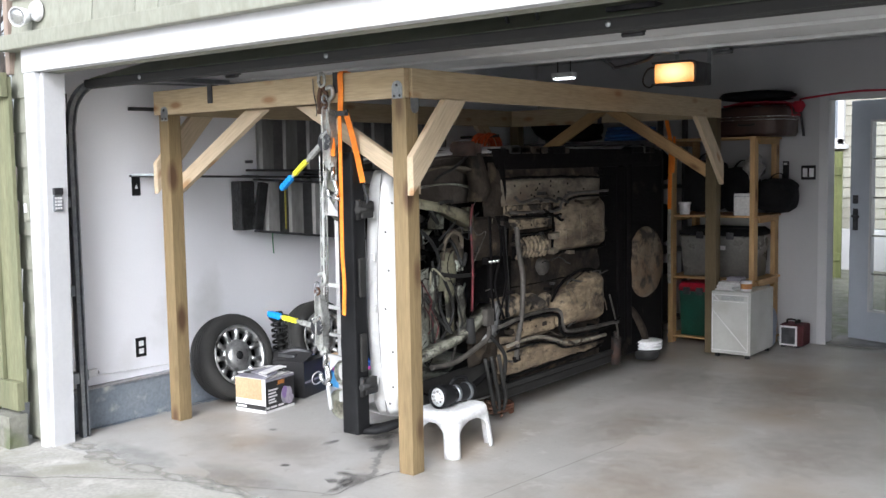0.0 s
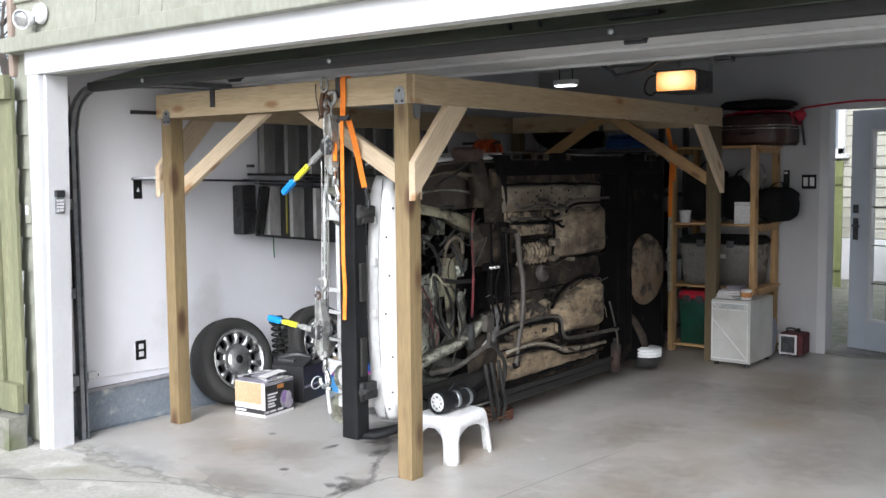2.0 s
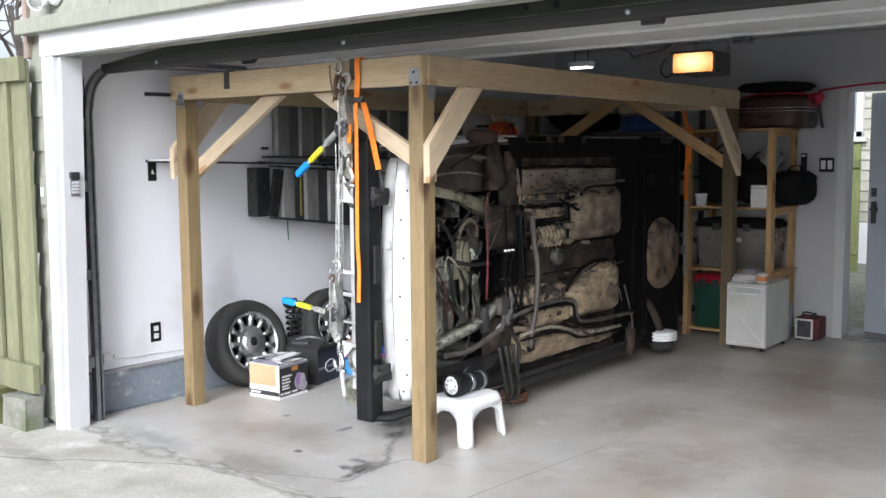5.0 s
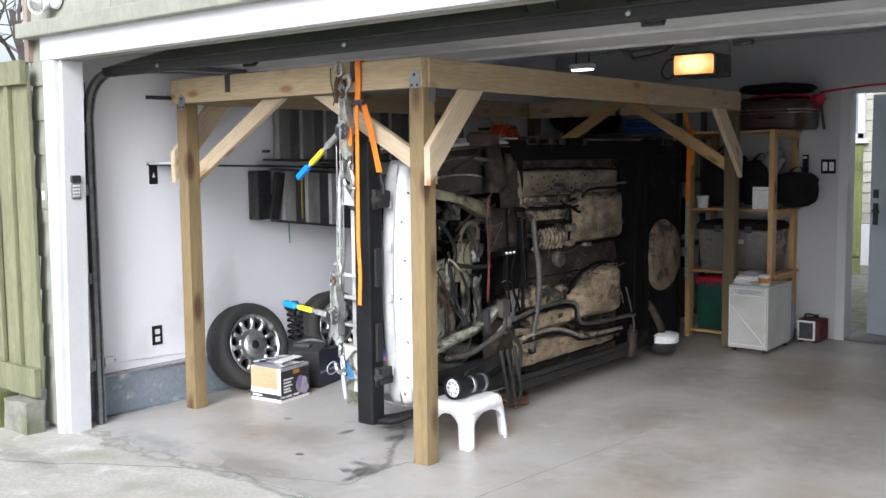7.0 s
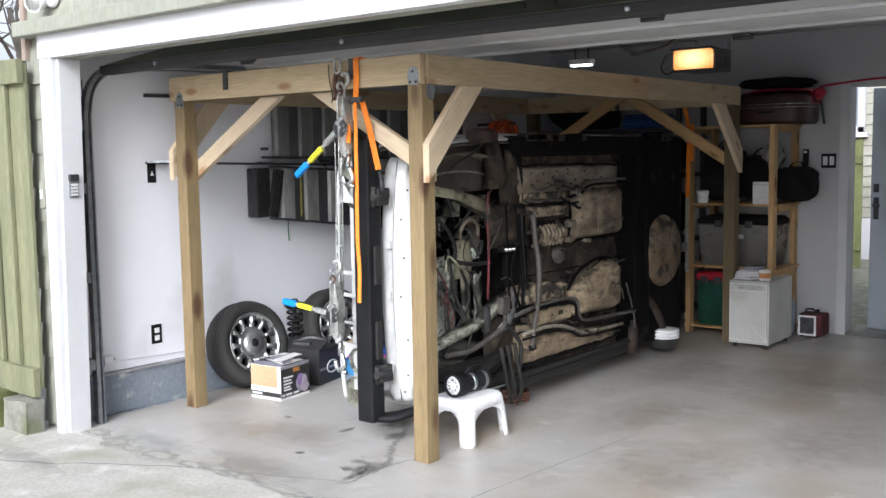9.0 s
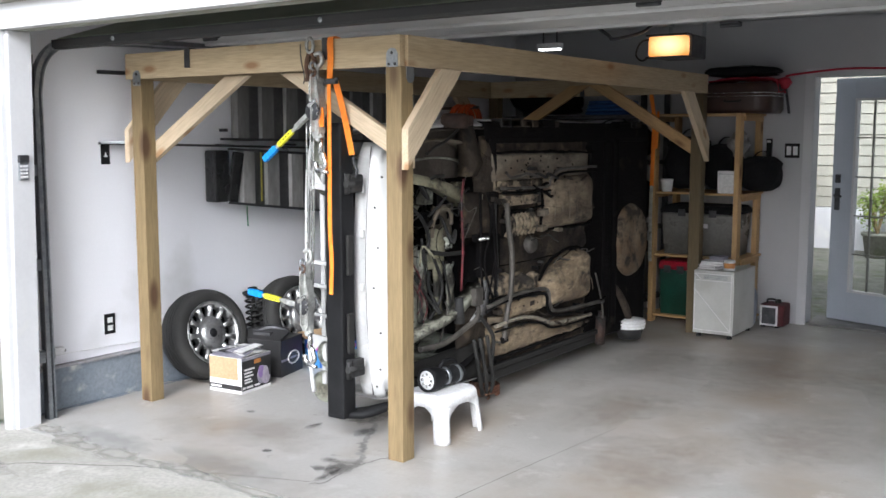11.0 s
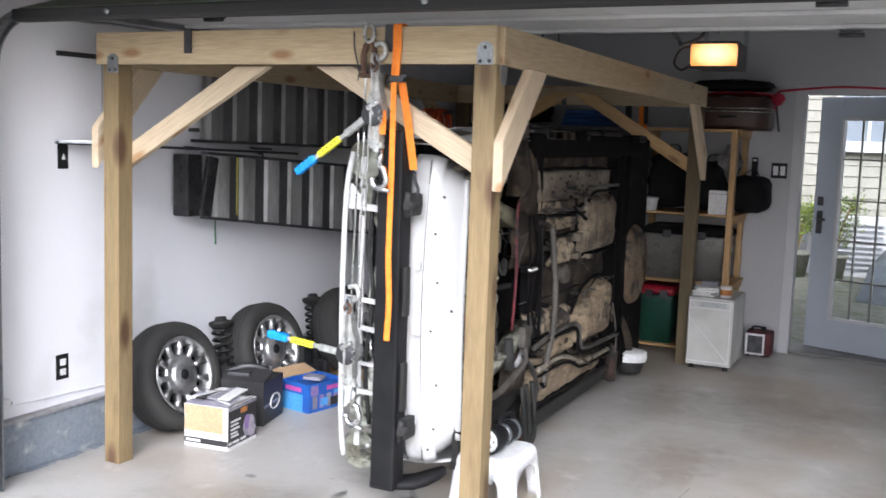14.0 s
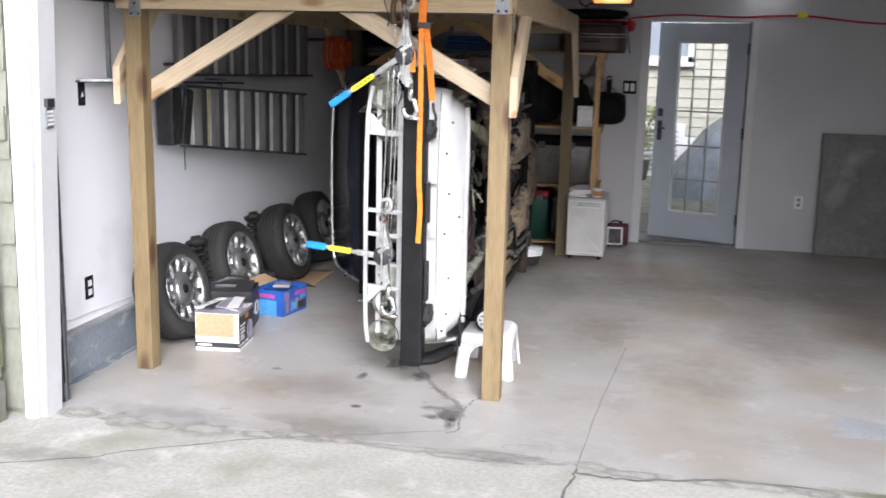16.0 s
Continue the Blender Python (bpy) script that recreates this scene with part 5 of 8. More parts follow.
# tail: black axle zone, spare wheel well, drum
part("rear_subframe", join(slab(1.55, 1.86, 3.15, 4.05, 0.22, 1.54, 0.03), slab(1.84, 1.93, 3.36, 3.47, 0.24, 1.50, 0.02), tube([(1.90, 3.55, 0.20), (1.90, 3.55, 1.50)], 0.035, 12)), M["grime_shade"], car, "black rear axle frame")
part("spare_well", lathe([(0.0, 0.045), (0.05, 0.05), (0.06, 0.058), (0.15, 0.06), (0.165, 0.052), (0.225, 0.055), (0.245, 0.045), (0.262, 0.02), (0.27, -0.06)], 44, Matrix.Translation((1.90, 3.80, 0.78)) @ Matrix.Rotation(radians(90), 4, "Y")), M["well"], car, "round dirty tan spare wheel well")
dm = Matrix.Translation((1.93, 3.80, 0.12))
part("brake_drum", lathe([(0, 0.085), (0.06, 0.085), (0.075, 0.08), (0.112, 0.078), (0.115, 0.068), (0.092, 0.062), (0.092, 0.056), (0.117, 0.052), (0.117, 0.044), (0.092, 0.038), (0.092, 0.033), (0.115, 0.029), (0.112, 0.018), (0, 0.016)], 32, dm), M["white_plastic"], car, "white finned brake drum")
part("drum_backplate", lathe([(0, 0.015), (0.095, 0.015), (0.10, 0.0), (0.08, -0.06), (0, -0.07)], 28, dm), M["rubber"], car)
part("trailing_arm", tube(curve_pts([(1.92, 3.80, 0.20), (1.93, 3.72, 0.30), (1.91, 3.62, 0.42), (1.88, 3.52, 0.50)], 5), 0.03), M["brown_grime"], car)
prop = thing("wood_block", (1.35, 3.2, 0), "dark timber block propping the car off the floor", "wood block")
part("block", slab(1.1, 1.6, 3.0, 3.2, 0.0, 0.117, 0.006), M["post"], prop)
prop2 = thing("wood_block", (1.35, 1.7, 0), "dark timber block propping the car off the floor", "wood block")
part("block", slab(1.2, 1.55, 2.1, 2.28, 0.0, 0.117, 0.006), M["post"], prop2)
# ---- left wall: brackets, outlet, long bundles ----
outlet = thing("wall_outlet", (0, 0.765, 0.425), "black double power outlet in a wall plate", "outlet")
part("plate", slab(0.0, 0.006, 0.728, 0.802, 0.367, 0.487, 0.003), M["black_plastic"], outlet)
for z in (0.403, 0.450):
    part("socket", slab(0.0062, 0.010, 0.748, 0.782, z - 0.016, z + 0.016, 0.002), M["white_plastic"], outlet)
sensor = thing("door_sensor", (0.04, 0.40, 0.3), "small grey safety sensor on a bracket by the track", "sensor")
part("bracket", join(slab(0.0, 0.06, 0.36, 0.365, 0.30, 0.36, 0.001), slab(0.0, 0.004, 0.28, 0.36, 0.31, 0.35, 0.001)), M["galv"], sensor)
part("eye", slab(0.02, 0.055, 0.366, 0.43, 0.31, 0.355, 0.006), M["white_plastic"], sensor)
part("lens", lathe([(0, 0.012), (0.01, 0.01), (0.016, 0)], 14, Matrix.Translation((0.037, 0.430, 0.332)) @ Matrix.Rotation(radians(-90), 4, "X")), M["black_plastic"], sensor)
part("wire", tube(curve_pts([(0.02, 0.40, 0.31), (0.008, 0.6, 0.30), (0.006, 1.0, 0.285), (0.006, 1.6, 0.26)], 5), 0.003, 5), M["white_plastic"], sensor)
hook = thing("wall_bracket", (0.0, 0.78, 1.43), "black wall hook plate under a pale shelf arm", "bracket")
part("plate", slab(0.0, 0.006, 0.75, 0.81, 1.365, 1.48, 0.003), M["black_plastic"], hook)
part("mark", prism([(-0.012, -0.012), (0.012, -0.012), (0, 0.016)], 0.002, Matrix.Translation((0.0065, 0.78, 1.42)) @ Matrix.Rotation(radians(90), 4, "Z") @ Matrix.Rotation(radians(90), 4, "X")), M["white_plastic"], hook)
part("arm", bar((0.0, 0.745, 1.492), (0.22, 0.90, 1.492), 0.03, 0.016, 0.003), M["galv"], hook)
hook = thing("wall_bracket", (0.0, 0.9, 1.89), "dark steel slotted bracket high on the wall", "bracket")
part("arm", bar((0.01, 0.745, 1.893), (0.06, 1.02, 1.893), 0.02, 0.022, 0.002), M["dark_steel"], hook)
part("upright", bar((0.012, 1.03, 1.50), (0.012, 1.03, 1.92), 0.024, 0.012, 0.002), M["galv"], hook)
rail = thing("shelf_rail", (0.05, 1.4, 1.46), "thin dark steel shelf rail on the side wall", "rail")
part("bar", bar((0.01, 0.735, 1.487), (0.13, 2.5, 1.44), 0.02, 0.014, 0.002), M["dark_steel"], rail)
for y in (1.12, 1.62, 2.2):
    part("support", bar((0.0, y, 1.47), (0.14, y + 0.02, 1.465), 0.012, 0.014, 0.002), M["dark_steel"], rail)
part("end_hook", tube(curve_pts([(0.13, 2.1, 1.44), (0.15, 2.12, 1.435), (0.15, 2.12, 1.37)], 4), 0.006), M["dark_steel"], rail)

# One sheet metal; light on ribs and shade in grooves put into its colours.
M["ridge_light"] = mat("lit_rib_metal", (0.38, 0.375, 0.37), (0.22, 0.215, 0.21), rough=0.5, metal=0.15, scale=4, fine=40, stretch=(1, 1, 0.3), dirt=(0.12, 0.12, 0.12), dirt_scale=4, dirt_amount=0.15)
M["ridge_shade"] = mat("shaded_groove_metal", (0.075, 0.075, 0.077), (0.05, 0.05, 0.052), rough=0.5, metal=0.15, scale=4, fine=40)
M["ridge_mid"] = mat("half_lit_rib_metal", (0.27, 0.268, 0.265), (0.17, 0.168, 0.165), rough=0.5, metal=0.15, scale=4, fine=40, stretch=(1, 1, 0.3))
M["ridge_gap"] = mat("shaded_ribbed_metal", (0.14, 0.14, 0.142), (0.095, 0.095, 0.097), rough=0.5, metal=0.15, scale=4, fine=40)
M["wrap"] = mat("black_plastic_wrap", (0.015, 0.015, 0.016), (0.03, 0.03, 0.03), rough=0.22, scale=14, fine=30, bump=0.9)


def ribbed_bundle(name, near, far, h_near, h_far, ribs, light, dark, label, end=0.12):
    """A long bundle of ribbed sheets against the wall: a wrapped end, trapezoid ribs and edge rails."""
    a, b = Vector(near), Vector(far)
    t = thing(name, near, label, "sheet metal", "ribbed sheets on the wall")
    d = (b - a)
    out = Vector((d.y, -d.x, 0)).normalized()
    if end:
        part("wrapped_end", join(slab(a.x - 0.10, a.x + 0.005, a.y - end, a.y, a.z, a.z + h_near, 0.012)), M["wrap"], t, "shiny black plastic wrap")
        part("wrapped_face", bar(a + out * 0.01 + Vector((0, 0, h_near / 2)), a + d * 0.045 + out * 0.01 + Vector((0, 0, h_near / 2 - 0.005)), 0.03, h_near * 0.98, 0.008), M["wrap"], t)
    for k in range(ribs):
        s0, s1 = 0.05 + 0.95 * (k - (0.12 if k % 2 == 0 and k else 0)) / ribs, 0.05 + 0.95 * (k + 1 + (0.12 if k % 2 == 0 else -0.12)) / ribs
        s0 = s0 + (0.95 * 0.12 / ribs if k % 2 else 0)
        p, q = a + d * s0, a + d * s1
        ha, hb = h_near + (h_far - h_near) * s0, h_near + (h_far - h_near) * s1
        w = 0.022 if k % 2 == 0 else 0.004
        e = 0.22 if k % 2 == 0 else 0.0
        m0, m1 = p + (q - p) * e * 0.5, q - (q - p) * e * 0.5
        bm = loft([[p + out * 0.0, m0 + out * w, m1 + out * w, q + out * 0.0, q - out * 0.03, p - out * 0.03],
                   [v + Vector((0, 0, ha if i in (0, 1, 5) else hb)) for i, v in enumerate([p, m0 + out * w, m1 + out * w, q, q - out * 0.03, p - out * 0.03])]])
        for f in bm.faces:
            f.smooth = False
        # Raised ribs take the lit tone, grooves the shaded one.
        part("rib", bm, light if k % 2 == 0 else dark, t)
    part("edge_rail", bar(a + out * 0.012 - Vector((0, 0, 0.008)), b + out * 0.012 - Vector((0, 0, 0.008)), 0.06, 0.016, 0.003), M["dark_steel"], t)
    part("edge_rail", bar(a + out * 0.012 + Vector((0, 0, h_near + 0.008)), b + out * 0.012 + Vector((0, 0, h_far + 0.008)), 0.06, 0.016, 0.003), M["dark_steel"], t)
    for s in (0.02, 0.5, 0.9):
        p = a + d * s
        part("wall_tie", bar((0, p.y, p.z + 0.05), p + Vector((0, 0, 0.05)), 0.02, 0.02, 0.002), M["dark_steel"], t)
    return t


ribbed_bundle("ribbed_sheet_bundle", (0.125, 1.62, 1.106), (0.26, 3.28, 0.905), 0.33, 0.43, 15, M["ridge_light"], M["ridge_shade"], "bundle of pale ribbed metal sheets with black wrapped end")
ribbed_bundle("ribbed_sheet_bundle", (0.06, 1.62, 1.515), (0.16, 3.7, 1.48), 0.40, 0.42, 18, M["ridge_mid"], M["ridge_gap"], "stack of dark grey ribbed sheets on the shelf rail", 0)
cord = thing("hanging_cord", (0.004, 1.88, 0.93), "thin green cord hanging on the wall", "cord")
ys = thing("yellow_strap", (0.19, 1.84, 1.18), "thin yellow strap over the ribbed sheets", "strap")
M["olive_strap"] = mat("dull_yellow_strap", (0.42, 0.38, 0.07), (0.30, 0.27, 0.05), rough=0.7)
part("strap", slab(0.186, 0.190, 1.834, 1.846, 1.10, 1.42, 0.0), M["olive_strap"], ys)
M["green_cord"] = mat("green_cord", (0.05, 0.27, 0.13), rough=0.6)
part("cord", tube(curve_pts([(0.006, 1.88, 1.10), (0.008, 1.875, 1.02), (0.006, 1.882, 0.92)], 5), 0.004, 6), M["green_cord"], cord)

# ---- road wheels leaning on the wall ----
M["tyre"] = mat("worn_tyre_rubber", (0.018, 0.0175, 0.017), (0.032, 0.031, 0.029), rough=0.8, scale=6, fine=70, bump=0.25)
M["alloy"] = mat("dull_alloy", (0.66, 0.66, 0.66), (0.46, 0.46, 0.46), rough=0.35, metal=0.85, scale=9, fine=60, dirt=(0.06, 0.055, 0.05), dirt_scale=10, dirt_amount=0.25)


def road_wheel():
    w = thing("road_wheel", (0, 0, 0), "alloy road wheel with black tyre leaning on the wall", "wheel", "loose road wheels")
    R = 0.298
    ty = part("tyre", lathe([(0.205, -0.085), (0.225, -0.10), (0.262, -0.105), (0.288, -0.088), (R, -0.06), (R, 0.06), (0.288, 0.088), (0.262, 0.105), (0.225, 0.10), (0.205, 0.085)], 56), M["tyre"], w, "black rubber tyre")
    for z in (-0.042, -0.014, 0.014, 0.042):
        part("tread_groove", tube([((R + 0.0005) * math.cos(a), (R + 0.0005) * math.sin(a), z) for a in (2 * math.pi * k / 56 for k in range(56))], 0.004, 5, True), M["rubber"], ty)
    rim = part("rim", lathe([(0.206, 0.090), (0.214, 0.098), (0.206, 0.100), (0.192, 0.090), (0.185, 0.05), (0.17, -0.06), (0.206, -0.085)], 56), M["alloy"], w, "dull silver rim")
    # Black backing disc in place of the shade behind the spokes.
    part("disc", lathe([(0, 0.02), (0.185, 0.02), (0.185, 0.0), (0, 0.0)], 48), M["grime_shade"], rim)
    part("hub", lathe([(0, 0.090), (0.03, 0.090), (0.036, 0.084), (0.066, 0.090), (0.073, 0.078), (0.082, 0.068), (0.100, 0.070), (0.112, 0.076), (0.118, 0.06), (0.118, 0.02), (0, 0.02)], 40), M["alloy"], rim)
    part("cap", lathe([(0, 0.100), (0.022, 0.098), (0.032, 0.088), (0, 0.08)], 24), M["black_plastic"], rim)
    for k in range(11):
        a = 2 * math.pi * k / 11
        sp = loft([[(0.108, -0.019, 0.03), (0.108, 0.019, 0.03), (0.108, 0.016, 0.074), (0.108, -0.016, 0.074)],
                   [(0.150, -0.014, 0.03), (0.150, 0.014, 0.03), (0.150, 0.010, 0.083), (0.150, -0.010, 0.083)],
                   [(0.192, -0.030, 0.04), (0.192, 0.030, 0.04), (0.192, 0.025, 0.088), (0.192, -0.025, 0.088)]])
        part("spoke", moved(sp, Matrix.Rotation(a, 4, "Z")), M["alloy"], rim)
    for k in range(4):
        a = 2 * math.pi * (k + 0.5) / 4
        part("lug_hole", lathe([(0, 0.004), (0.008, 0.003), (0.010, 0)], 10, Matrix.Translation((0.05 * math.cos(a), 0.05 * math.sin(a), 0.0825))), M["grime_shade"], rim)
    return w


def leaning(y, yaw=-13, tilt=14, x=0.27, spin=0):
    """The pose of a wheel that stands on the floor and leans on the wall."""
    up = radians(tilt)
    n = Matrix.Rotation(radians(yaw), 4, "Z") @ Matrix.Rotation(radians(90) - up, 4, "Y")
    z = 0.93 * (0.298 * math.cos(up) + 0.088 * math.sin(up))
    return Matrix.Translation((x, y, z)) @ n @ Matrix.Rotation(radians(spin), 4, "Z")


first = road_wheel()
first.matrix_basis = leaning(1.335, -3, 15, 0.18, 8) @ Matrix.Scale(0.93, 4)
for y, yaw, x, spin in ((2.10, -3, 0.205, 40), (2.94, -1, 0.25, 77), (3.64, 0, 0.25, 15)):
    copy_thing(first, leaning(y, yaw, 15, x, spin))


def strut(base, top, label):
    s = thing("coil_strut", base, label, "suspension strut", "loose suspension struts")
    b, t = Vector(base), Vector(top)
    d = t - b
    rot, p, length = along(b, t)
    m = Matrix.Translation(p) @ rot @ Matrix.Rotation(radians(90), 4, "Y")
    part("damper", lathe([(0, 0.0), (0.03, 0.0), (0.03, 0.20), (0.026, 0.21), (0.026, 0.34), (0.012, 0.35), (0.012, length), (0, length)], 18, m), M["hose"], s)
    n = 110
    part("spring", tube([m @ Vector((0.052 * math.cos(a), 0.052 * math.sin(a), 0.17 + (length - 0.23) * k / n)) for k, a in ((k, 2 * math.pi * 6.5 * k / n) for k in range(n + 1))], 0.0075, 6), M["hose"], s, "black coil spring")
    part("spring_seat", lathe([(0.02, 0.155), (0.065, 0.16), (0.07, 0.168), (0.02, 0.172)], 22, m), M["dark_steel"], s)
    part("top_mount", lathe([(0, length + 0.02), (0.03, length + 0.018), (0.034, length), (0.068, length - 0.01), (0.07, length - 0.025), (0.045, length - 0.05), (0, length - 0.055)], 22, m), M["hose"], s)
    part("knuckle", join(slab(b.x - 0.05, b.x + 0.05, b.y - 0.04, b.y + 0.04, 0.0, 0.09, 0.012), slab(b.x - 0.02, b.x + 0.08, b.y - 0.025, b.y + 0.025, 0.03, 0.12, 0.01)), M["dark_steel"], s)
    return s


strut((0.20, 1.76, 0.03), (0.09, 1.83, 0.50), "black coil-over strut standing against the wall")
strut((0.18, 2.70, 0.03), (0.06, 2.81, 0.50), "black coil-over strut standing against the wall")

# ---- boxes in front of the wheels ----
M["kraft"] = mat("kraft_card", (0.50, 0.345, 0.205), (0.44, 0.295, 0.17), rough=0.8, scale=4, fine=80)
M["print_black"] = mat("black_printed_card", (0.016, 0.016, 0.017), (0.03, 0.029, 0.03), rough=0.5, scale=7)
M["print_white"] = mat("white_printed_card", (0.75, 0.74, 0.74), (0.68, 0.67, 0.67), rough=0.55, scale=5)
M["print_grey"] = mat("grey_printed_card", (0.32, 0.31, 0.36), (0.2, 0.19, 0.23), rough=0.5, scale=9)
M["print_lilac"] = mat("lilac_printed_card", (0.42, 0.38, 0.44), (0.28, 0.24, 0.31), rough=0.5, scale=16)
M["print_violet"] = mat("violet_printed_card", (0.22, 0.12, 0.34), (0.30, 0.22, 0.40), rough=0.5, scale=20)
M["print_orange"] = mat("orange_printed_card", (0.55, 0.25, 0.06), (0.4, 0.15, 0.04), rough=0.5, scale=20)
M["print_blue"] = mat("blue_printed_card", (0.03, 0.13, 0.50), (0.02, 0.09, 0.36), rough=0.4, scale=6)
M["print_pink"] = mat("pink_printed_card", (0.55, 0.10, 0.38), (0.45, 0.07, 0.3), rough=0.4, scale=12)
M["print_cyan"] = mat("light_blue_printed_card", (0.10, 0.38, 0.75), (0.08, 0.3, 0.65), rough=0.4, scale=8)


def oriented(cx, cy, yaw):
    return Matrix.Translation((cx, cy, 0)) @ Matrix.Rotation(radians(yaw), 4, "Z")


def obox(m, x0, x1, y0, y1, z0, z1, bev=0.002):
    return moved(slab(x0, x1, y0, y1, z0, z1, bev), m)


bx = thing("printed_carton", (0.5, 1.32, 0), "open printed carton, black and white with kraft panel", "carton")
m = oriented(0.50, 1.325, 6)
for a in ((-0.125, 0.125, -0.135, -0.131, 0, 0.215), (-0.125, 0.125, 0.131, 0.135, 0, 0.215), (-0.125, -0.121, -0.131, 0.131, 0, 0.215), (0.121, 0.125, -0.131, 0.131, 0, 0.215), (-0.121, 0.121, -0.131, 0.131, 0, 0.005)):
    part("wall", obox(m, *a), M["print_white"], bx)
part("kraft_panel", obox(m, -0.121, 0.098, -0.1385, -0.1352, 0.082, 0.213, 0.001), M["kraft"], bx, "plain kraft paper panel")
part("front_band", obox(m, -0.125, 0.125, -0.1365, -0.1352, 0.02, 0.048, 0.0), M["print_black"], bx)
part("front_bar", obox(m, -0.112, -0.03, -0.138, -0.1368, 0.028, 0.04, 0.0), M["print_white"], bx)
part("side_shade", obox(m, 0.1268, 0.1276, -0.131, 0.133, 0.196, 0.213, 0.0), M["print_grey"], bx)
part("picture", prism([(0.036 * math.cos(a) * (1.25 if math.sin(a) < 0 else 0.8), 0.056 * math.sin(a)) for a in (2 * math.pi * k / 24 for k in range(24))], 0.001, m @ Matrix.Translation((0.1290, 0.082, 0.078)) @ Matrix.Rotation(radians(90), 4, "Z") @ Matrix.Rotation(radians(90), 4, "X")), M["print_lilac"], bx)
for k, (y0, y1) in enumerate(((-0.125, -0.10), (-0.09, -0.035), (-0.02, 0.03))):
    part("text_bar", obox(m, 0.1268, 0.128, y0, y1, 0.026, 0.038, 0.0), M["print_white"], bx)
part("side_print", obox(m, 0.1252, 0.1265, -0.131, 0.133, 0.0, 0.213, 0.0), M["print_black"], bx)
part("side_strip", obox(m, 0.1268, 0.128, -0.131, 0.133, 0.0, 0.016, 0.0), M["print_white"], bx)
for k, (y0, y1, z) in enumerate(((-0.11, -0.02, 0.135), (-0.11, -0.04, 0.115), (-0.11, -0.03, 0.095), (-0.11, -0.05, 0.075), (-0.11, -0.04, 0.058))):
    part("text_bar", obox(m, 0.1268, 0.128, y0, y1, z, z + 0.010, 0.0), M["print_white"], bx)
part("picture", prism([(0.05 * math.cos(a), 0.055 * math.sin(a)) for a in (2 * math.pi * k / 20 for k in range(20))], 0.001, m @ Matrix.Translation((0.1268, 0.055, 0.085)) @ Matrix.Rotation(radians(90), 4, "Z") @ Matrix.Rotation(radians(90), 4, "X")), M["print_grey"], bx)
part("picture", prism([(0.026 * math.cos(a), 0.04 * math.sin(a)) for a in (2 * math.pi * k / 16 for k in range(16))], 0.001, m @ Matrix.Translation((0.1283, 0.04, 0.105)) @ Matrix.Rotation(radians(90), 4, "Z") @ Matrix.Rotation(radians(90), 4, "X")), M["print_violet"], bx)
part("picture", obox(m, 0.1268, 0.128, -0.02, 0.04, 0.165, 0.19, 0.0), M["print_orange"], bx)
part("flap", moved(slab(-0.12, 0.12, 0, 0.12, 0, 0.003, 0.001), m @ Matrix.Translation((0, -0.13, 0.216)) @ Matrix.Rotation(radians(12), 4, "X")), M["print_grey"], bx)
part("flap", moved(slab(-0.12, 0.12, -0.11, 0, 0, 0.003, 0.001), m @ Matrix.Translation((0, 0.13, 0.218)) @ Matrix.Rotation(radians(-16), 4, "X")), M["print_black"], bx)
part("flap", moved(slab(-0.14, 0, -0.1, 0.1, 0, 0.003, 0.001), m @ Matrix.Translation((0.12, 0.0, 0.222)) @ Matrix.Rotation(radians(10), 4, "Y")), M["print_white"], bx)
for k in range(4):
    part("inner_sleeve", moved(slab(-0.03, 0.03, -0.11, 0.11, 0, 0.006, 0.001), m @ Matrix.Translation((-0.08 + 0.05 * k, 0.0, 0.236 + 0.004 * k)) @ Matrix.Rotation(radians(4 * k - 8), 4, "Y") @ Matrix.Rotation(radians(9 * k - 20), 4, "Z")), (M["print_white"], M["print_black"], M["print_grey"], M["print_white"])[k], bx)

bk = thing("black_carton", (0.42, 1.72, 0), "black carton with a white oval mark on it", "carton")
m = oriented(0.36, 1.73, 14)
part("body", obox(m, -0.15, 0.15, -0.14, 0.14, 0, 0.235, 0.003), M["print_black"], bk)
part("oval_mark", tube([m @ Vector((0.152, 0.02 + 0.066 * math.cos(a), 0.105 + 0.040 * math.sin(a))) for a in (2 * math.pi * k / 28 for k in range(28))], 0.0045, 5, True), M["print_white"], bk)
part("mark_bar", obox(m, 0.1502, 0.152, -0.02, 0.06, 0.098, 0.112, 0.0), M["print_grey"], bk)
part("text_bar", obox(m, 0.1502, 0.152, -0.13, -0.055, 0.095, 0.11, 0.0), M["print_grey"], bk)
part("flap", moved(slab(-0.15, 0.15, 0, 0.13, 0, 0.004, 0.001), m @ Matrix.Translation((0, -0.14, 0.236)) @ Matrix.Rotation(radians(20), 4, "X")), M["print_black"], bk)
part("parts_inside", join(moved(tube(curve_pts([(-0.12, -0.05, 0.25), (0.0, 0.0, 0.29), (0.1, 0.05, 0.26)], 5), 0.02), m), obox(m, -0.08, 0.05, -0.10, 0.03, 0.236, 0.275, 0.01)), M["dark_steel"], bk)

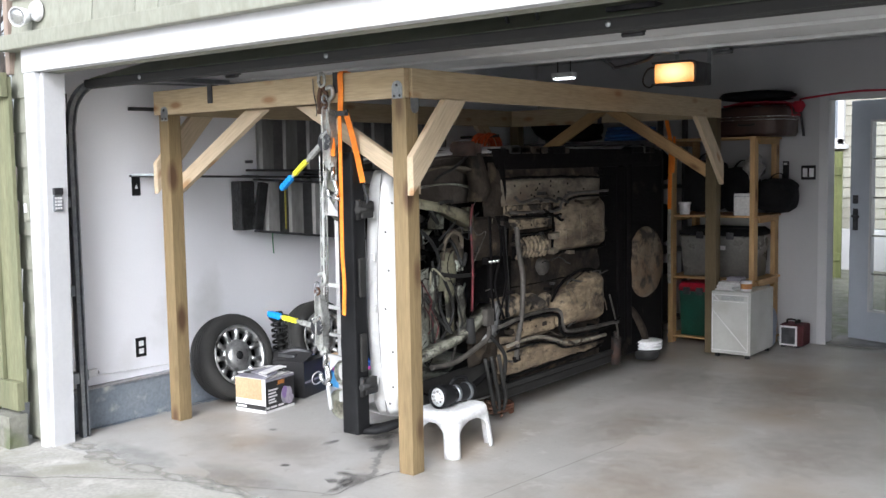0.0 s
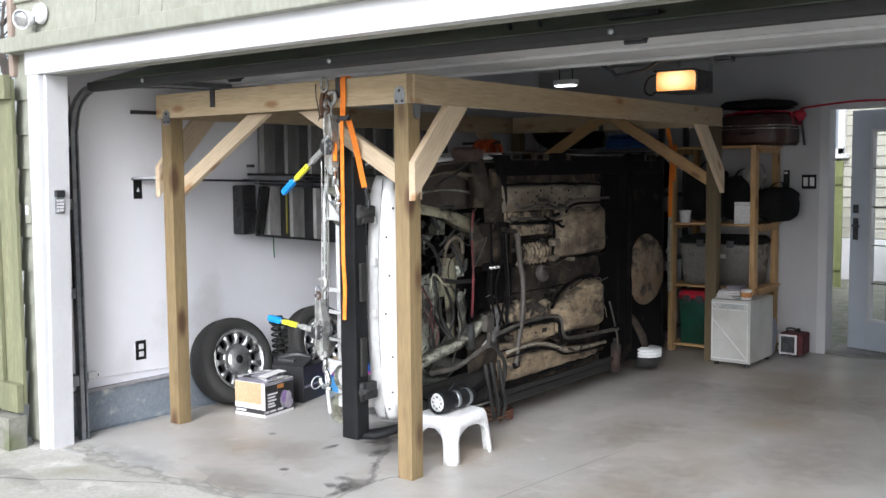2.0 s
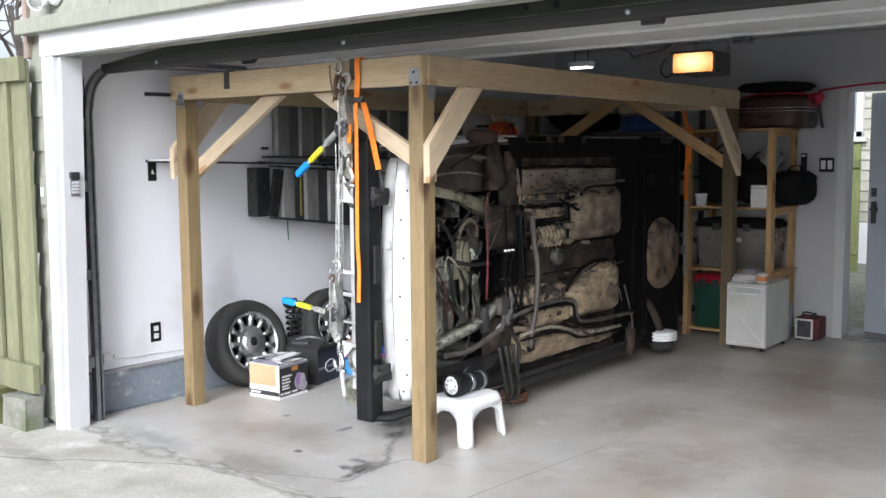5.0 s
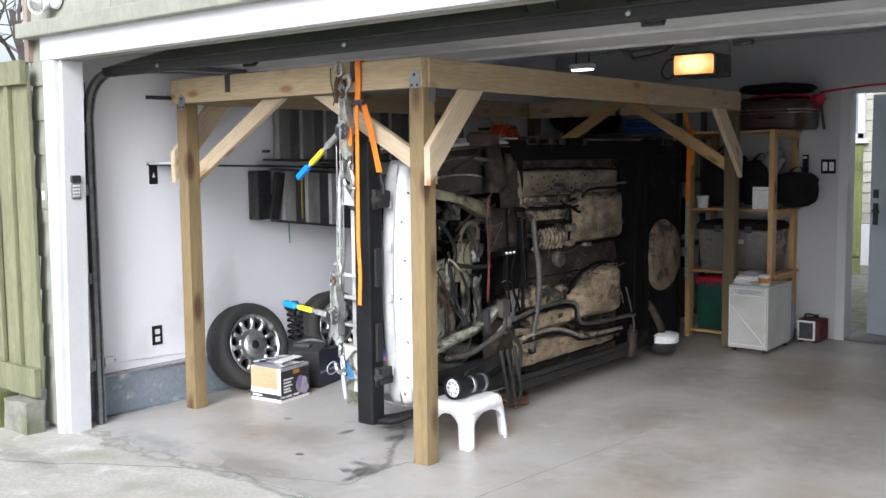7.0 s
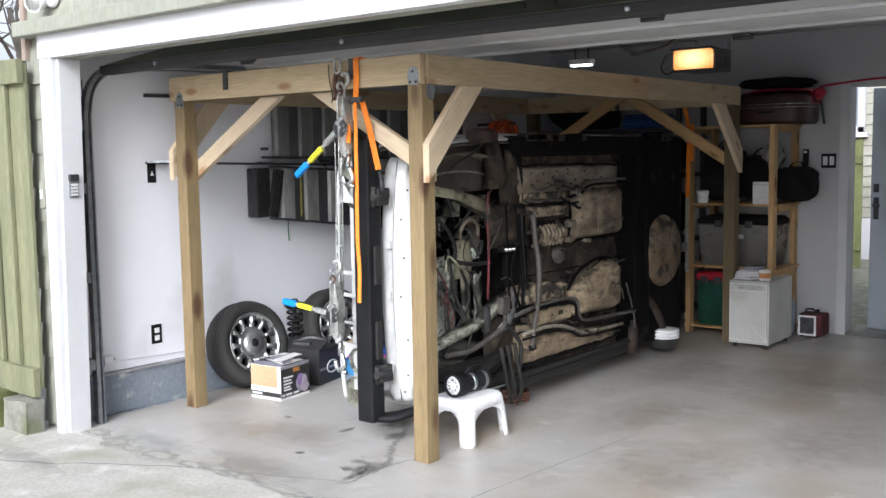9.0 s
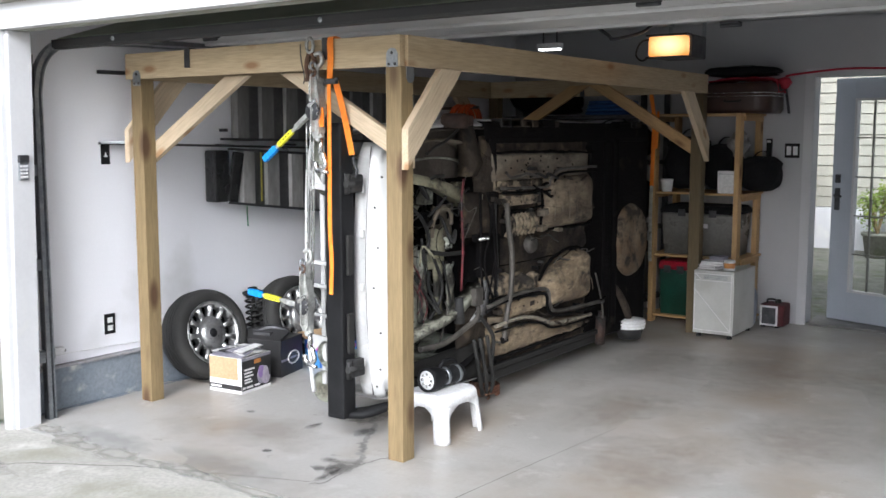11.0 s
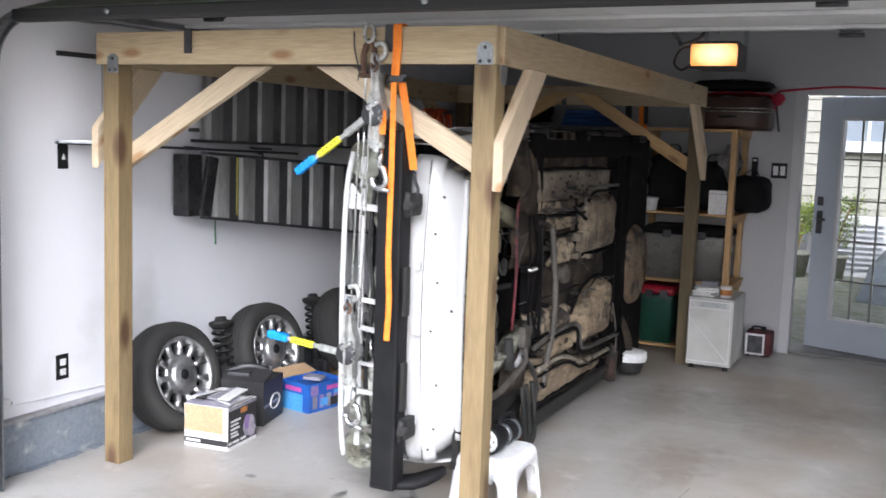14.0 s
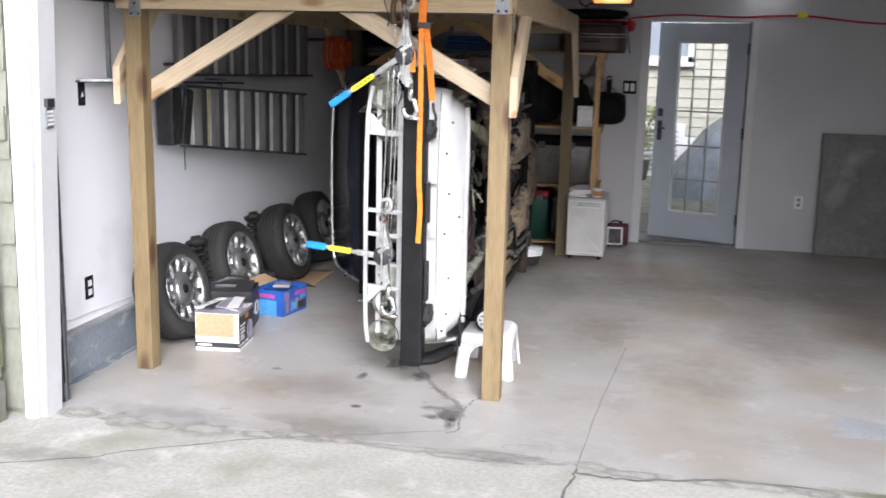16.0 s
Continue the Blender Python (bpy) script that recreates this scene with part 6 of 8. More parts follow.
bl = thing("blue_carton", (0.52, 2.05, 0), "open blue printed carton with pink marks", "carton")
m = oriented(0.53, 2.12, -12)
for a in ((-0.11, 0.11, -0.14, -0.136, 0, 0.165), (-0.11, 0.11, 0.136, 0.14, 0, 0.165), (-0.11, -0.106, -0.136, 0.136, 0, 0.165), (0.106, 0.11, -0.136, 0.136, 0, 0.165), (-0.106, 0.106, -0.136, 0.136, 0, 0.14)):
    part("wall", obox(m, *a), M["print_blue"], bl)
part("front_print", obox(m, -0.105, 0.06, -0.1415, -0.1402, 0.0, 0.10, 0.0), M["print_cyan"], bl)
for y0, y1, z0, z1, cc in ((-0.125, -0.07, 0.10, 0.155, "print_violet"), (-0.05, 0.01, 0.03, 0.075, "print_cyan"), (0.03, 0.12, 0.02, 0.07, "print_black"), (0.06, 0.125, 0.085, 0.11, "print_cyan")):
    part("side_patch", obox(m, 0.1116, 0.1122, y0, y1, z0, z1, 0.0), M[cc], bl)
part("silver_packet", moved(slab(-0.05, 0.06, -0.04, 0.05, 0, 0.02, 0.006), m @ Matrix.Translation((0.02, -0.02, 0.166)) @ Matrix.Rotation(0.4, 4, "Z")), M["print_grey"], bl)
part("front_mark", obox(m, -0.08, 0.05, -0.1428, -0.1416, 0.115, 0.14, 0.0), M["print_pink"], bl)
part("side_mark", obox(m, 0.1102, 0.1115, 0.0, 0.12, 0.115, 0.14, 0.0), M["print_pink"], bl)
for k in range(4):
    part("side_bar", obox(m, 0.1102, 0.1115, -0.11 + 0.055 * k, -0.075 + 0.055 * k, 0.02, 0.095, 0.0), (M["print_grey"], M["print_violet"])[k % 2], bl)
part("flap", moved(slab(-0.11, 0.11, 0, 0.13, 0, 0.004, 0.001), m @ Matrix.Translation((0, 0.138, 0.166)) @ Matrix.Rotation(radians(-24), 4, "X")), M["print_black"], bl)
part("flap", moved(slab(-0.11, 0, -0.13, 0.13, 0, 0.004, 0.001), m @ Matrix.Translation((-0.108, 0, 0.166)) @ Matrix.Rotation(radians(16), 4, "Y")), M["kraft"], bl)

card = solid("cardboard_sheet", grid(lambda u, v: (0.10 + 0.42 * u, 2.72 + 0.50 * v + 0.05 * u, 0.006 + 0.05 * max(v - 0.55, 0) ** 2 + 0.03 * max(u - 0.6, 0) ** 2), 10, 12, 0.004), M["kraft"], "curled brown cardboard sheet under a loose wheel", "cardboard")

# ---- step stool with the work light ----
stool = thing("step_stool", (2.03, 1.28, 0), "white moulded plastic step stool on the floor", "stool")
m = oriented(2.034, 1.284, 1)


def rrect(w, h, r, n=5):
    out = []
    for cx, cy, a0 in ((w - r, h - r, 0), (-w + r, h - r, 90), (-w + r, -h + r, 180), (w - r, -h + r, 270)):
        out += [(cx + r * math.cos(radians(a0 + 90 * k / n)), cy + r * math.sin(radians(a0 + 90 * k / n))) for k in range(n + 1)]
    return out


def shell(levels, mm):
    return moved(loft([[(x, y, z) for x, y in rrect(w, h, r)] for w, h, r, z in levels]), mm)


part("seat", shell([(0.132, 0.166, 0.05, 0.176), (0.140, 0.174, 0.055, 0.178), (0.139, 0.173, 0.055, 0.205), (0.134, 0.168, 0.055, 0.224), (0.124, 0.158, 0.05, 0.235), (0.108, 0.142, 0.045, 0.240)], m), M["white_plastic"], stool)


def stool_leg(sx, sy):
    """A hollow corner leg with a rounded outer corner, flaring into the arches under the seat."""
    def ring(z):
        t = 1 - z / 0.186
        ox, oy, r, th = 0.139 + 0.018 * t, 0.173 + 0.014 * t, 0.045 - 0.012 * t, 0.012
        flare = max(1 - t / 0.36, 0)
        wx, wy = 0.070 + 0.063 * flare ** 2.2, 0.052 + 0.113 * flare ** 2.2
        arc = [(ox - r + r * math.cos(radians(a)), oy - r + r * math.sin(radians(a))) for a in (0, 22, 45, 68, 90)]
        inner = [(ox - r + (r - th) * math.cos(radians(a)), oy - r + (r - th) * math.sin(radians(a))) for a in (90, 68, 45, 22, 0)]
        pts = [(ox, oy - wy)] + arc + [(ox - wx, oy), (ox - wx, oy - th)] + inner + [(ox - th, oy - wy)]
        return [(sx * x, sy * y, z) for x, y in pts]
    return loft([ring(z) for z in (0.0, 0.03, 0.07, 0.10, 0.12, 0.135, 0.15, 0.163, 0.174, 0.182)])


for sx in (-1, 1):
    for sy in (-1, 1):
        part("leg", moved(stool_leg(sx, sy), m), M["white_plastic"], stool)

wl = thing("work_light", (2.05, 1.28, 0.24), "black handheld work light with a white round lens", "work light")
fa, fb = Vector((2.035, 1.160, 0.302)), Vector((2.055, 1.43, 0.295))
rot, p, length = along(fb, fa)
mm = Matrix.Translation(p) @ rot @ Matrix.Rotation(radians(90), 4, "Y")
part("body", lathe([(0, 0), (0.04, 0.0), (0.046, 0.01), (0.046, 0.10), (0.042, 0.11), (0.042, 0.15), (0.05, 0.17), (0.06, 0.20), (0.062, 0.26), (0.060, 0.275), (0.052, 0.275), (0.05, 0.262), (0, 0.26)], 32, mm), M["black_plastic"], wl)
part("lens", lathe([(0, 0.268), (0.045, 0.268), (0.051, 0.262), (0, 0.261)], 32, mm), M["white_plastic"], wl, "white faceted lens")
for k in range(8):
    a = 2 * math.pi * k / 8
    part("emitter", lathe([(0, 0.273), (0.006, 0.272), (0.008, 0.268), (0, 0.267)], 10, mm @ Matrix.Translation((0.03 * math.cos(a), 0.03 * math.sin(a), 0))), M["chrome"], wl)
part("handle", tube(curve_pts([mm @ Vector(v) for v in ((-0.044, 0, 0.03), (-0.075, 0, 0.05), (-0.078, 0, 0.13), (-0.048, 0, 0.17))], 5), 0.011), M["black_plastic"], wl)
for k in range(10):
    a = 2 * math.pi * k / 10
    part("cooling_fin", moved(slab(0.040, 0.053, -0.004, 0.004, 0.155, 0.20, 0.001), mm @ Matrix.Rotation(a, 4, "Z")), M["dark_steel"], wl)
part("clamp", moved(slab(0.028, 0.054, -0.016, 0.016, 0.05, 0.105, 0.004), mm), M["pipe_grey"], wl, "dull grey clamp block")
part("collar", lathe([(0.047, 0.03), (0.05, 0.035), (0.05, 0.05), (0.047, 0.055)], 32, mm), M["galv"], wl)
part("band", lathe([(0.043, 0.12), (0.047, 0.123), (0.047, 0.14), (0.043, 0.143)], 32, mm), M["galv"], wl)
cc = thing("coiled_hose", (1.80, 2.05, 0), "coil of rusty orange hose on the floor", "hose")
M["orange_hose"] = mat("dull_orange_hose", (0.17, 0.07, 0.04), (0.11, 0.05, 0.03), rough=0.6)
part("coil", tube([(1.80 + (0.088 + 0.006 * math.sin(3 * a)) * math.cos(a), 2.05 + 0.088 * math.sin(a), 0.010 + 0.0026 * a) for a in (0.25 * k for k in range(90))], 0.008, 6), M["orange_hose"], cc)
# ---- back of the garage: shelves and what they hold ----
shelf = thing("shelf_unit", (2.0, 5.05, 0), "open pine shelf unit against the back wall", "shelf unit")
for x in (1.66, 2.35):
    for y in (4.82, 5.29):
        board("post", (x, y, 0), (x, y, 1.70), 0.040, 0.082, M["shelf_wood"], shelf, up=(0, 1, 0))
SZ = (0.055, 0.555, 1.065, 1.69)
for z in SZ:
    for k in range(4):
        board("shelf_board", (1.62, 4.80 + 0.128 * k + 0.06, z), (2.40, 4.80 + 0.128 * k + 0.06, z), 0.12, 0.018, M["shelf_wood"], shelf)
for z in SZ:
    for x in (1.626, 2.384):
        board("cleat", (x, 4.84, z - 0.03), (x, 5.27, z - 0.03), 0.018, 0.04, M["shelf_wood"], shelf)
M["bin_grey"] = mat("smoky_bin_plastic", (0.12, 0.117, 0.11), (0.085, 0.083, 0.078), rough=0.35, scale=5)
M["bin_pale"] = mat("pale_smoky_bin_plastic", (0.20, 0.195, 0.18), (0.15, 0.145, 0.135), rough=0.3, scale=5)
M["bin_green"] = mat("dark_green_plastic", (0.012, 0.075, 0.05), (0.01, 0.05, 0.035), rough=0.4)
M["bin_red"] = mat("red_plastic", (0.38, 0.012, 0.035), (0.28, 0.01, 0.025), rough=0.4)
M["bag_black"] = mat("black_bag_cloth", (0.006, 0.006, 0.007), (0.012, 0.012, 0.013), rough=0.85, scale=9, fine=60, bump=0.5, spec=0.15)
M["brown_case"] = mat("brown_leather_case", (0.055, 0.024, 0.017), (0.035, 0.015, 0.011), rough=0.45, scale=8)
M["dark_red"] = mat("dark_red_cloth", (0.10, 0.015, 0.02), (0.06, 0.01, 0.012), rough=0.8, scale=8)
M["pale_bag"] = mat("pale_blue_plastic", (0.30, 0.34, 0.42), (0.22, 0.24, 0.31), rough=0.35, scale=9, bump=0.5)
M["bright_red"] = mat("bright_red_cloth", (0.50, 0.02, 0.05), (0.35, 0.012, 0.03), rough=0.7, scale=14)
M["blue_cloth"] = mat("blue_tarpaulin", (0.02, 0.09, 0.28), (0.012, 0.06, 0.2), rough=0.5, scale=8, bump=0.4)


def bin_box(x0, x1, y0, y1, z, h, body, lid, label):
    b = thing("storage_bin", ((x0 + x1) / 2, (y0 + y1) / 2, z), label, "storage bin", "storage bins")
    cx, cy, hw, hd = (x0 + x1) / 2, (y0 + y1) / 2, (x1 - x0) / 2, (y1 - y0) / 2
    mm = Matrix.Translation((cx, cy, z))
    part("tub", shell([(hw * 0.9, hd * 0.9, 0.03, 0.0), (hw * 0.97, hd * 0.97, 0.03, h * 0.8), (hw * 0.97, hd * 0.97, 0.03, h * 0.84)], mm), body, b)
    part("lid", shell([(hw, hd, 0.03, h * 0.845), (hw, hd, 0.03, h * 0.93), (hw * 0.9, hd * 0.9, 0.03, h)], mm), lid, b)
    for s in (-1, 1):
        part("latch", slab(cx + s * hw * 0.4 - 0.03, cx + s * hw * 0.4 + 0.03, y0 - 0.008, y0 + 0.005, z + h * 0.78, z + h * 0.92, 0.004), M["dark_steel"], b)
    return b


def sack(x0, x1, y0, y1, z, h, material, label, seed):
    """A soft slumped bag."""
    b = thing("duffel_bag", ((x0 + x1) / 2, (y0 + y1) / 2, z), label, "bag", "soft bags")
    cx, cy, hw, hd = (x0 + x1) / 2, (y0 + y1) / 2, (x1 - x0) / 2, (y1 - y0) / 2
    def fn(u, v):
        a, t = 2 * math.pi * u, math.pi * (v - 0.5)
        sq = lambda q: math.copysign(abs(q) ** 0.6, q)
        x, y, zz = sq(math.cos(a)) * math.cos(t) ** 0.6, sq(math.sin(a)) * math.cos(t) ** 0.6, sq(math.sin(t))
        w = 1 + 0.24 * noise.noise(Vector((x * 2 + seed, y * 2, zz * 3)))
        return (cx + hw * x * w, cy + hd * y * w, z + h / 2 * (1 + zz * (0.92 + 0.08 * noise.noise(Vector((x * 3, y * 3, seed))))))
    bm = grid(fn, 26, 16)
    bmesh.ops.remove_doubles(bm, verts=bm.verts, dist=0.0005)
    part("body", bm, material, b)
    part("strap", ribbon(curve_pts([(cx - hw * 0.5, y0 + 0.01, z + h * 0.5), (cx - hw * 0.3, cy, z + h * 1.02), (cx + hw * 0.3, cy, z + h * 1.04), (cx + hw * 0.5, y0 + 0.01, z + h * 0.5)], 5), 0.03, 0.004, (0, 1, 0)), material, b)
    return b


bin_box(1.70, 1.98, 4.83, 5.25, 0.066, 0.44, M["bin_green"], M["bin_red"], "dark green storage bin with a red lid on the shelf")
bin_box(2.0, 2.31, 4.86, 5.25, 0.066, 0.40, M["bin_grey"], M["bin_grey"], "smoky grey storage bin on the bottom shelf")
long_bin = bin_box(1.70, 2.34, 4.84, 5.25, 0.566, 0.40, M["bin_pale"], M["bag_black"], "long smoky grey storage bin with black lid")
part("sticker", slab(2.06, 2.11, 4.836, 4.846, 0.79, 0.825, 0.0), M["print_white"], long_bin, "small white sticker")
sack(1.70, 2.02, 4.84, 5.24, 1.076, 0.46, M["bag_black"], "slumped black cloth duffel bag on the shelf", 1.0)
sack(2.03, 2.29, 4.86, 5.24, 1.076, 0.40, M["bag_black"], "slumped black cloth duffel bag on the shelf", 4.0)
sack(2.30, 2.585, 4.92, 5.26, 1.076, 0.30, M["bag_black"], "slumped black cloth bag bulging past the shelf post", 7.0)
pap = thing("white_carton", (2.28, 4.87, 1.075), "plain white carton on the shelf", "carton")
part("carton", slab(2.19, 2.32, 4.81, 4.87, 1.075, 1.25, 0.003), M["print_white"], pap)
part("lid_edge", slab(2.188, 2.322, 4.808, 4.872, 1.225, 1.229, 0.001), M["print_grey"], pap)
cup = thing("white_mug", (1.72, 4.80, 1.075), "small white tub on the shelf edge", "tub")
part("tub", lathe([(0, 0), (0.04, 0), (0.046, 0.08), (0.05, 0.085), (0.05, 0.095), (0, 0.096)], 22, Matrix.Translation((1.76, 4.84, 1.075))), M["white_plastic"], cup)
part("lid", lathe([(0.051, 0.085), (0.053, 0.09), (0.052, 0.10), (0, 0.102)], 22, Matrix.Translation((1.76, 4.84, 1.0755))), M["white_plastic"], cup)
case = thing("brown_case", (2.3, 5.05, 1.70), "round-edged brown leather case with bright bands", "case")
mm = Matrix.Translation((2.28, 5.07, 1.70))
part("body", shell([(0.27, 0.22, 0.12, 0.0), (0.285, 0.235, 0.13, 0.03), (0.285, 0.235, 0.13, 0.20), (0.27, 0.22, 0.12, 0.235)], mm), M["brown_case"], case)
for z in (0.13, 0.155):
    part("band", tube([mm @ Vector((x * 1.0, y * 1.0, z)) for x, y in rrect(0.288, 0.238, 0.13, 8)], 0.004, 6, True), M["chrome"], case)
part("handle", tube(curve_pts([mm @ Vector(v) for v in ((-0.06, -0.238, 0.10), (-0.05, -0.262, 0.09), (0.05, -0.262, 0.09), (0.06, -0.238, 0.10))], 4), 0.008), M["hose"], case)
cl = thing("folded_cloth", (2.3, 5.05, 1.935), "red cloth draped over the brown case", "cloth")
part("cloth", grid(lambda u, v: (2.05 + 0.52 * u, 4.92 + 0.36 * v, 1.955 + 0.018 * noise.noise(Vector((u * 5, v * 5, 2))) + 0.02 * math.sin(3 * u) - 0.12 * max(u - 0.9, 0) * 8 * (v > 0.3)), 24, 14, 0.006), M["bright_red"], cl)
part("knot", lathe([(0, 0.045), (0.035, 0.04), (0.055, 0.005), (0.03, -0.04), (0, -0.05)], 14, Matrix.Translation((2.585, 5.14, 1.935))), M["bright_red"], cl)
# Flat black form added for the dark area above the case.
sack(1.98, 2.56, 4.90, 5.28, 1.985, 0.085, M["bag_black"], "flat black shape lying over the red cloth", 9.0)
sack(2.375, 2.47, 4.93, 5.06, 0.0, 0.34, M["pale_bag"], "pale blue plastic bag beside the cabinet", 12.0)
tool = thing("hand_tool", (2.60, 5.25, 1.74), "dark tool hanging from the shelf corner", "tool")
part("blade", bar((2.56, 5.26, 1.90), (2.59, 5.26, 1.70), 0.012, 0.035, 0.003), M["dark_steel"], tool)
part("grip", bar((2.555, 5.26, 1.94), (2.56, 5.26, 1.89), 0.02, 0.03, 0.004), M["hose"], tool)
bung = thing("red_cord", (4.1, 5.33, 2.0), "long thin red cord strung along the back wall", "cord")
part("cord", tube(curve_pts([(2.57, 5.22, 1.99), (2.62, 5.325, 2.01), (3.0, 5.335, 2.04), (3.5, 5.335, 2.028), (4.02, 5.335, 2.045), (4.7, 5.335, 1.99), (5.74, 5.335, 2.02)], 8), 0.009, 7), M["bright_red"], bung)
part("tag", slab(3.98, 4.06, 5.32, 5.345, 2.03, 2.075, 0.006), M["yellow"], bung, "yellow tape tag")
pb = thing("plastic_bag", (2.33, 4.90, 1.40), "crumpled clear plastic bag stuffed above the black bags", "bag")
M["clear_bag"] = mat("cloudy_plastic_film", (0.30, 0.29, 0.28), (0.16, 0.155, 0.15), rough=0.3, scale=14, bump=0.8)
part("film", grid(lambda u, v: (2.30 + 0.085 * math.cos(2 * math.pi * u) * math.sin(math.pi * v) * (1 + 0.5 * noise.noise(Vector((u * 6, v * 7, 1)))), 4.96 + 0.09 * math.sin(2 * math.pi * u) * math.sin(math.pi * v), 1.46 + 0.14 * (v - 0.5) * 2 + 0.04 * noise.noise(Vector((u * 8, v * 6, 4)))), 28, 18), M["clear_bag"], pb)
part("twist", tube([(2.30, 4.96, 1.59), (2.305, 4.965, 1.63), (2.33, 4.97, 1.66)], [0.012, 0.006, 0.016], 8), M["clear_bag"], pb)
wp = thing("power_strip", (2.422, 5.35, 1.42), "black power strip fixed to the back wall", "power strip")
part("case", slab(2.402, 2.445, 5.322, 5.35, 1.355, 1.50, 0.004), M["black_plastic"], wp)
part("label", slab(2.41, 2.438, 5.320, 5.3225, 1.47, 1.487, 0.0), M["print_white"], wp)
# second, dark run of shelving behind the tail of the car
rack = thing("storage_rack", (0.9, 5.05, 0), "dark steel storage rack crammed with stored things", "storage rack")
for x in (0.15, 1.55):
    for y in (4.82, 5.30):
        part("upright", slab(x - 0.02, x + 0.02, y - 0.02, y + 0.02, 0, 2.0, 0.002), M["dark_steel"], rack)
for z in (0.15, 0.75, 1.30, 1.68):
    part("shelf", slab(0.13, 1.57, 4.80, 5.32, z - 0.015, z + 0.015, 0.003), M["dark_steel"], rack)
bin_box(0.2, 0.75, 4.86, 5.28, 0.166, 0.45, M["bag_black"], M["bin_grey"], "black storage bin on the rack")
bin_box(0.85, 1.5, 4.86, 5.28, 0.166, 0.45, M["bin_grey"], M["bag_black"], "smoky grey storage bin on the rack")
sack(0.2, 0.85, 4.86, 5.28, 0.766, 0.45, M["dark_red"], "dark red cloth bag on the rack", 2.0)
sack(0.9, 1.5, 4.86, 5.28, 0.766, 0.42, M["bag_black"], "slumped black cloth bag on the rack", 3.0)
sack(0.2, 0.8, 4.86, 5.28, 1.316, 0.33, M["bag_black"], "slumped black cloth bag on the rack", 5.0)
sack(0.85, 1.5, 4.88, 5.28, 1.316, 0.32, M["bag_black"], "slumped black cloth bag on the rack", 6.0)
tp = thing("folded_tarpaulin", (1.2, 4.95, 1.70), "folded blue tarpaulin on the rack", "tarpaulin")
for k in range(4):
    part("fold", shell([(0.20 - 0.01 * k, 0.15, 0.04, 0.03 * k), (0.205 - 0.01 * k, 0.155, 0.04, 0.03 * k + 0.012), (0.20 - 0.01 * k, 0.15, 0.04, 0.03 * k + 0.028)], Matrix.Translation((1.2, 4.98, 1.70))), M["blue_cloth"], tp)
sack(0.2, 0.85, 4.86, 5.26, 1.70, 0.26, M["bag_black"], "slumped black cloth bag on top of the rack", 8.0)
reel = thing("orange_cord_reel", (0.37, 4.15, 1.52), "coil of orange cord hung on the side wall", "cord")
M["orange_cord"] = mat("orange_rubber_cord", (0.65, 0.10, 0.015), (0.5, 0.07, 0.01), rough=0.5)
for k in range(5):
    part("turn", tube([(0.20 + 0.035 * k, 4.11 + (0.125 + 0.006 * (k % 2)) * math.cos(a), 1.645 + (0.13 - 0.005 * (k % 3)) * math.sin(a)) for a in (2 * math.pi * j / 30 for j in range(30))], 0.014, 7, True), M["orange_cord"], reel)
part("peg", tube([(0.0, 4.11, 1.752), (0.40, 4.11, 1.757)], 0.012), M["dark_steel"], reel)

# metal cabinet with things on it
cab = thing("metal_cabinet", (2.33, 4.64, 0), "pale metal floor cabinet with a diagonal pressed line", "cabinet")
M["pale_metal"] = mat("pale_grey_enamel", (0.52, 0.52, 0.50), (0.44, 0.44, 0.42), rough=0.4, scale=4, dirt=(0.42, 0.41, 0.38), dirt_scale=5, dirt_amount=0.12, speck=0.2)
part("body", slab(2.175, 2.487, 4.41, 4.90, 0.03, 0.513, 0.008), M["pale_metal"], cab)
part("front_panel", slab(2.185, 2.477, 4.398, 4.408, 0.05, 0.50, 0.003), M["pale_metal"], cab, "pale enamel front panel")
for p, q in (((2.19, 4.395, 0.37), (2.465, 4.395, 0.07)), ((2.20, 4.395, 0.44), (2.47, 4.395, 0.44)), ((2.19, 4.395, 0.055), (2.19, 4.395, 0.495)), ((2.472, 4.395, 0.055), (2.472, 4.395, 0.495)), ((2.19, 4.395, 0.06), (2.47, 4.395, 0.06)), ((2.19, 4.395, 0.49), (2.47, 4.395, 0.49)), ((2.20, 4.395, 0.485), (2.245, 4.395, 0.44))):
    part("pressed_line", bar(p, q, 0.006, 0.007, 0.001, (0, 1, 0)), M["print_white"], cab)
for x in (2.21, 2.45):
    for y in (4.45, 4.86):
        part("foot", lathe([(0, 0), (0.02, 0), (0.018, 0.03), (0, 0.03)], 14, Matrix.Translation((x, y, 0))), M["rubber"], cab)
for k in range(4):
    part("louvre", slab(2.26, 2.44, 4.393, 4.397, 0.452 + 0.009 * k, 0.456 + 0.009 * k, 0.0), M["galv"], cab)
rg = random.Random(3)
pile = thing("paper_pile", (2.27, 4.55, 0.513), "loose pile of white papers on the cabinet", "papers")
for k in range(7):
    part("sheet", moved(slab(-0.08, 0.08, -0.07, 0.07, 0, 0.008, 0.001), Matrix.Translation((2.27 + rg.uniform(-0.02, 0.02), 4.55 + rg.uniform(-0.03, 0.03), 0.5135 + 0.0085 * k)) @ Matrix.Rotation(rg.uniform(-0.5, 0.5), 4, "Z")), M["print_white"], pile)
part("box", slab(2.22, 2.33, 4.60, 4.72, 0.513, 0.60, 0.003), M["print_grey"], pile)
can = thing("paint_tin", (2.41, 4.52, 0.513), "small tin with orange and white label", "tin")
cm = Matrix.Translation((2.41, 4.52, 0.5135))
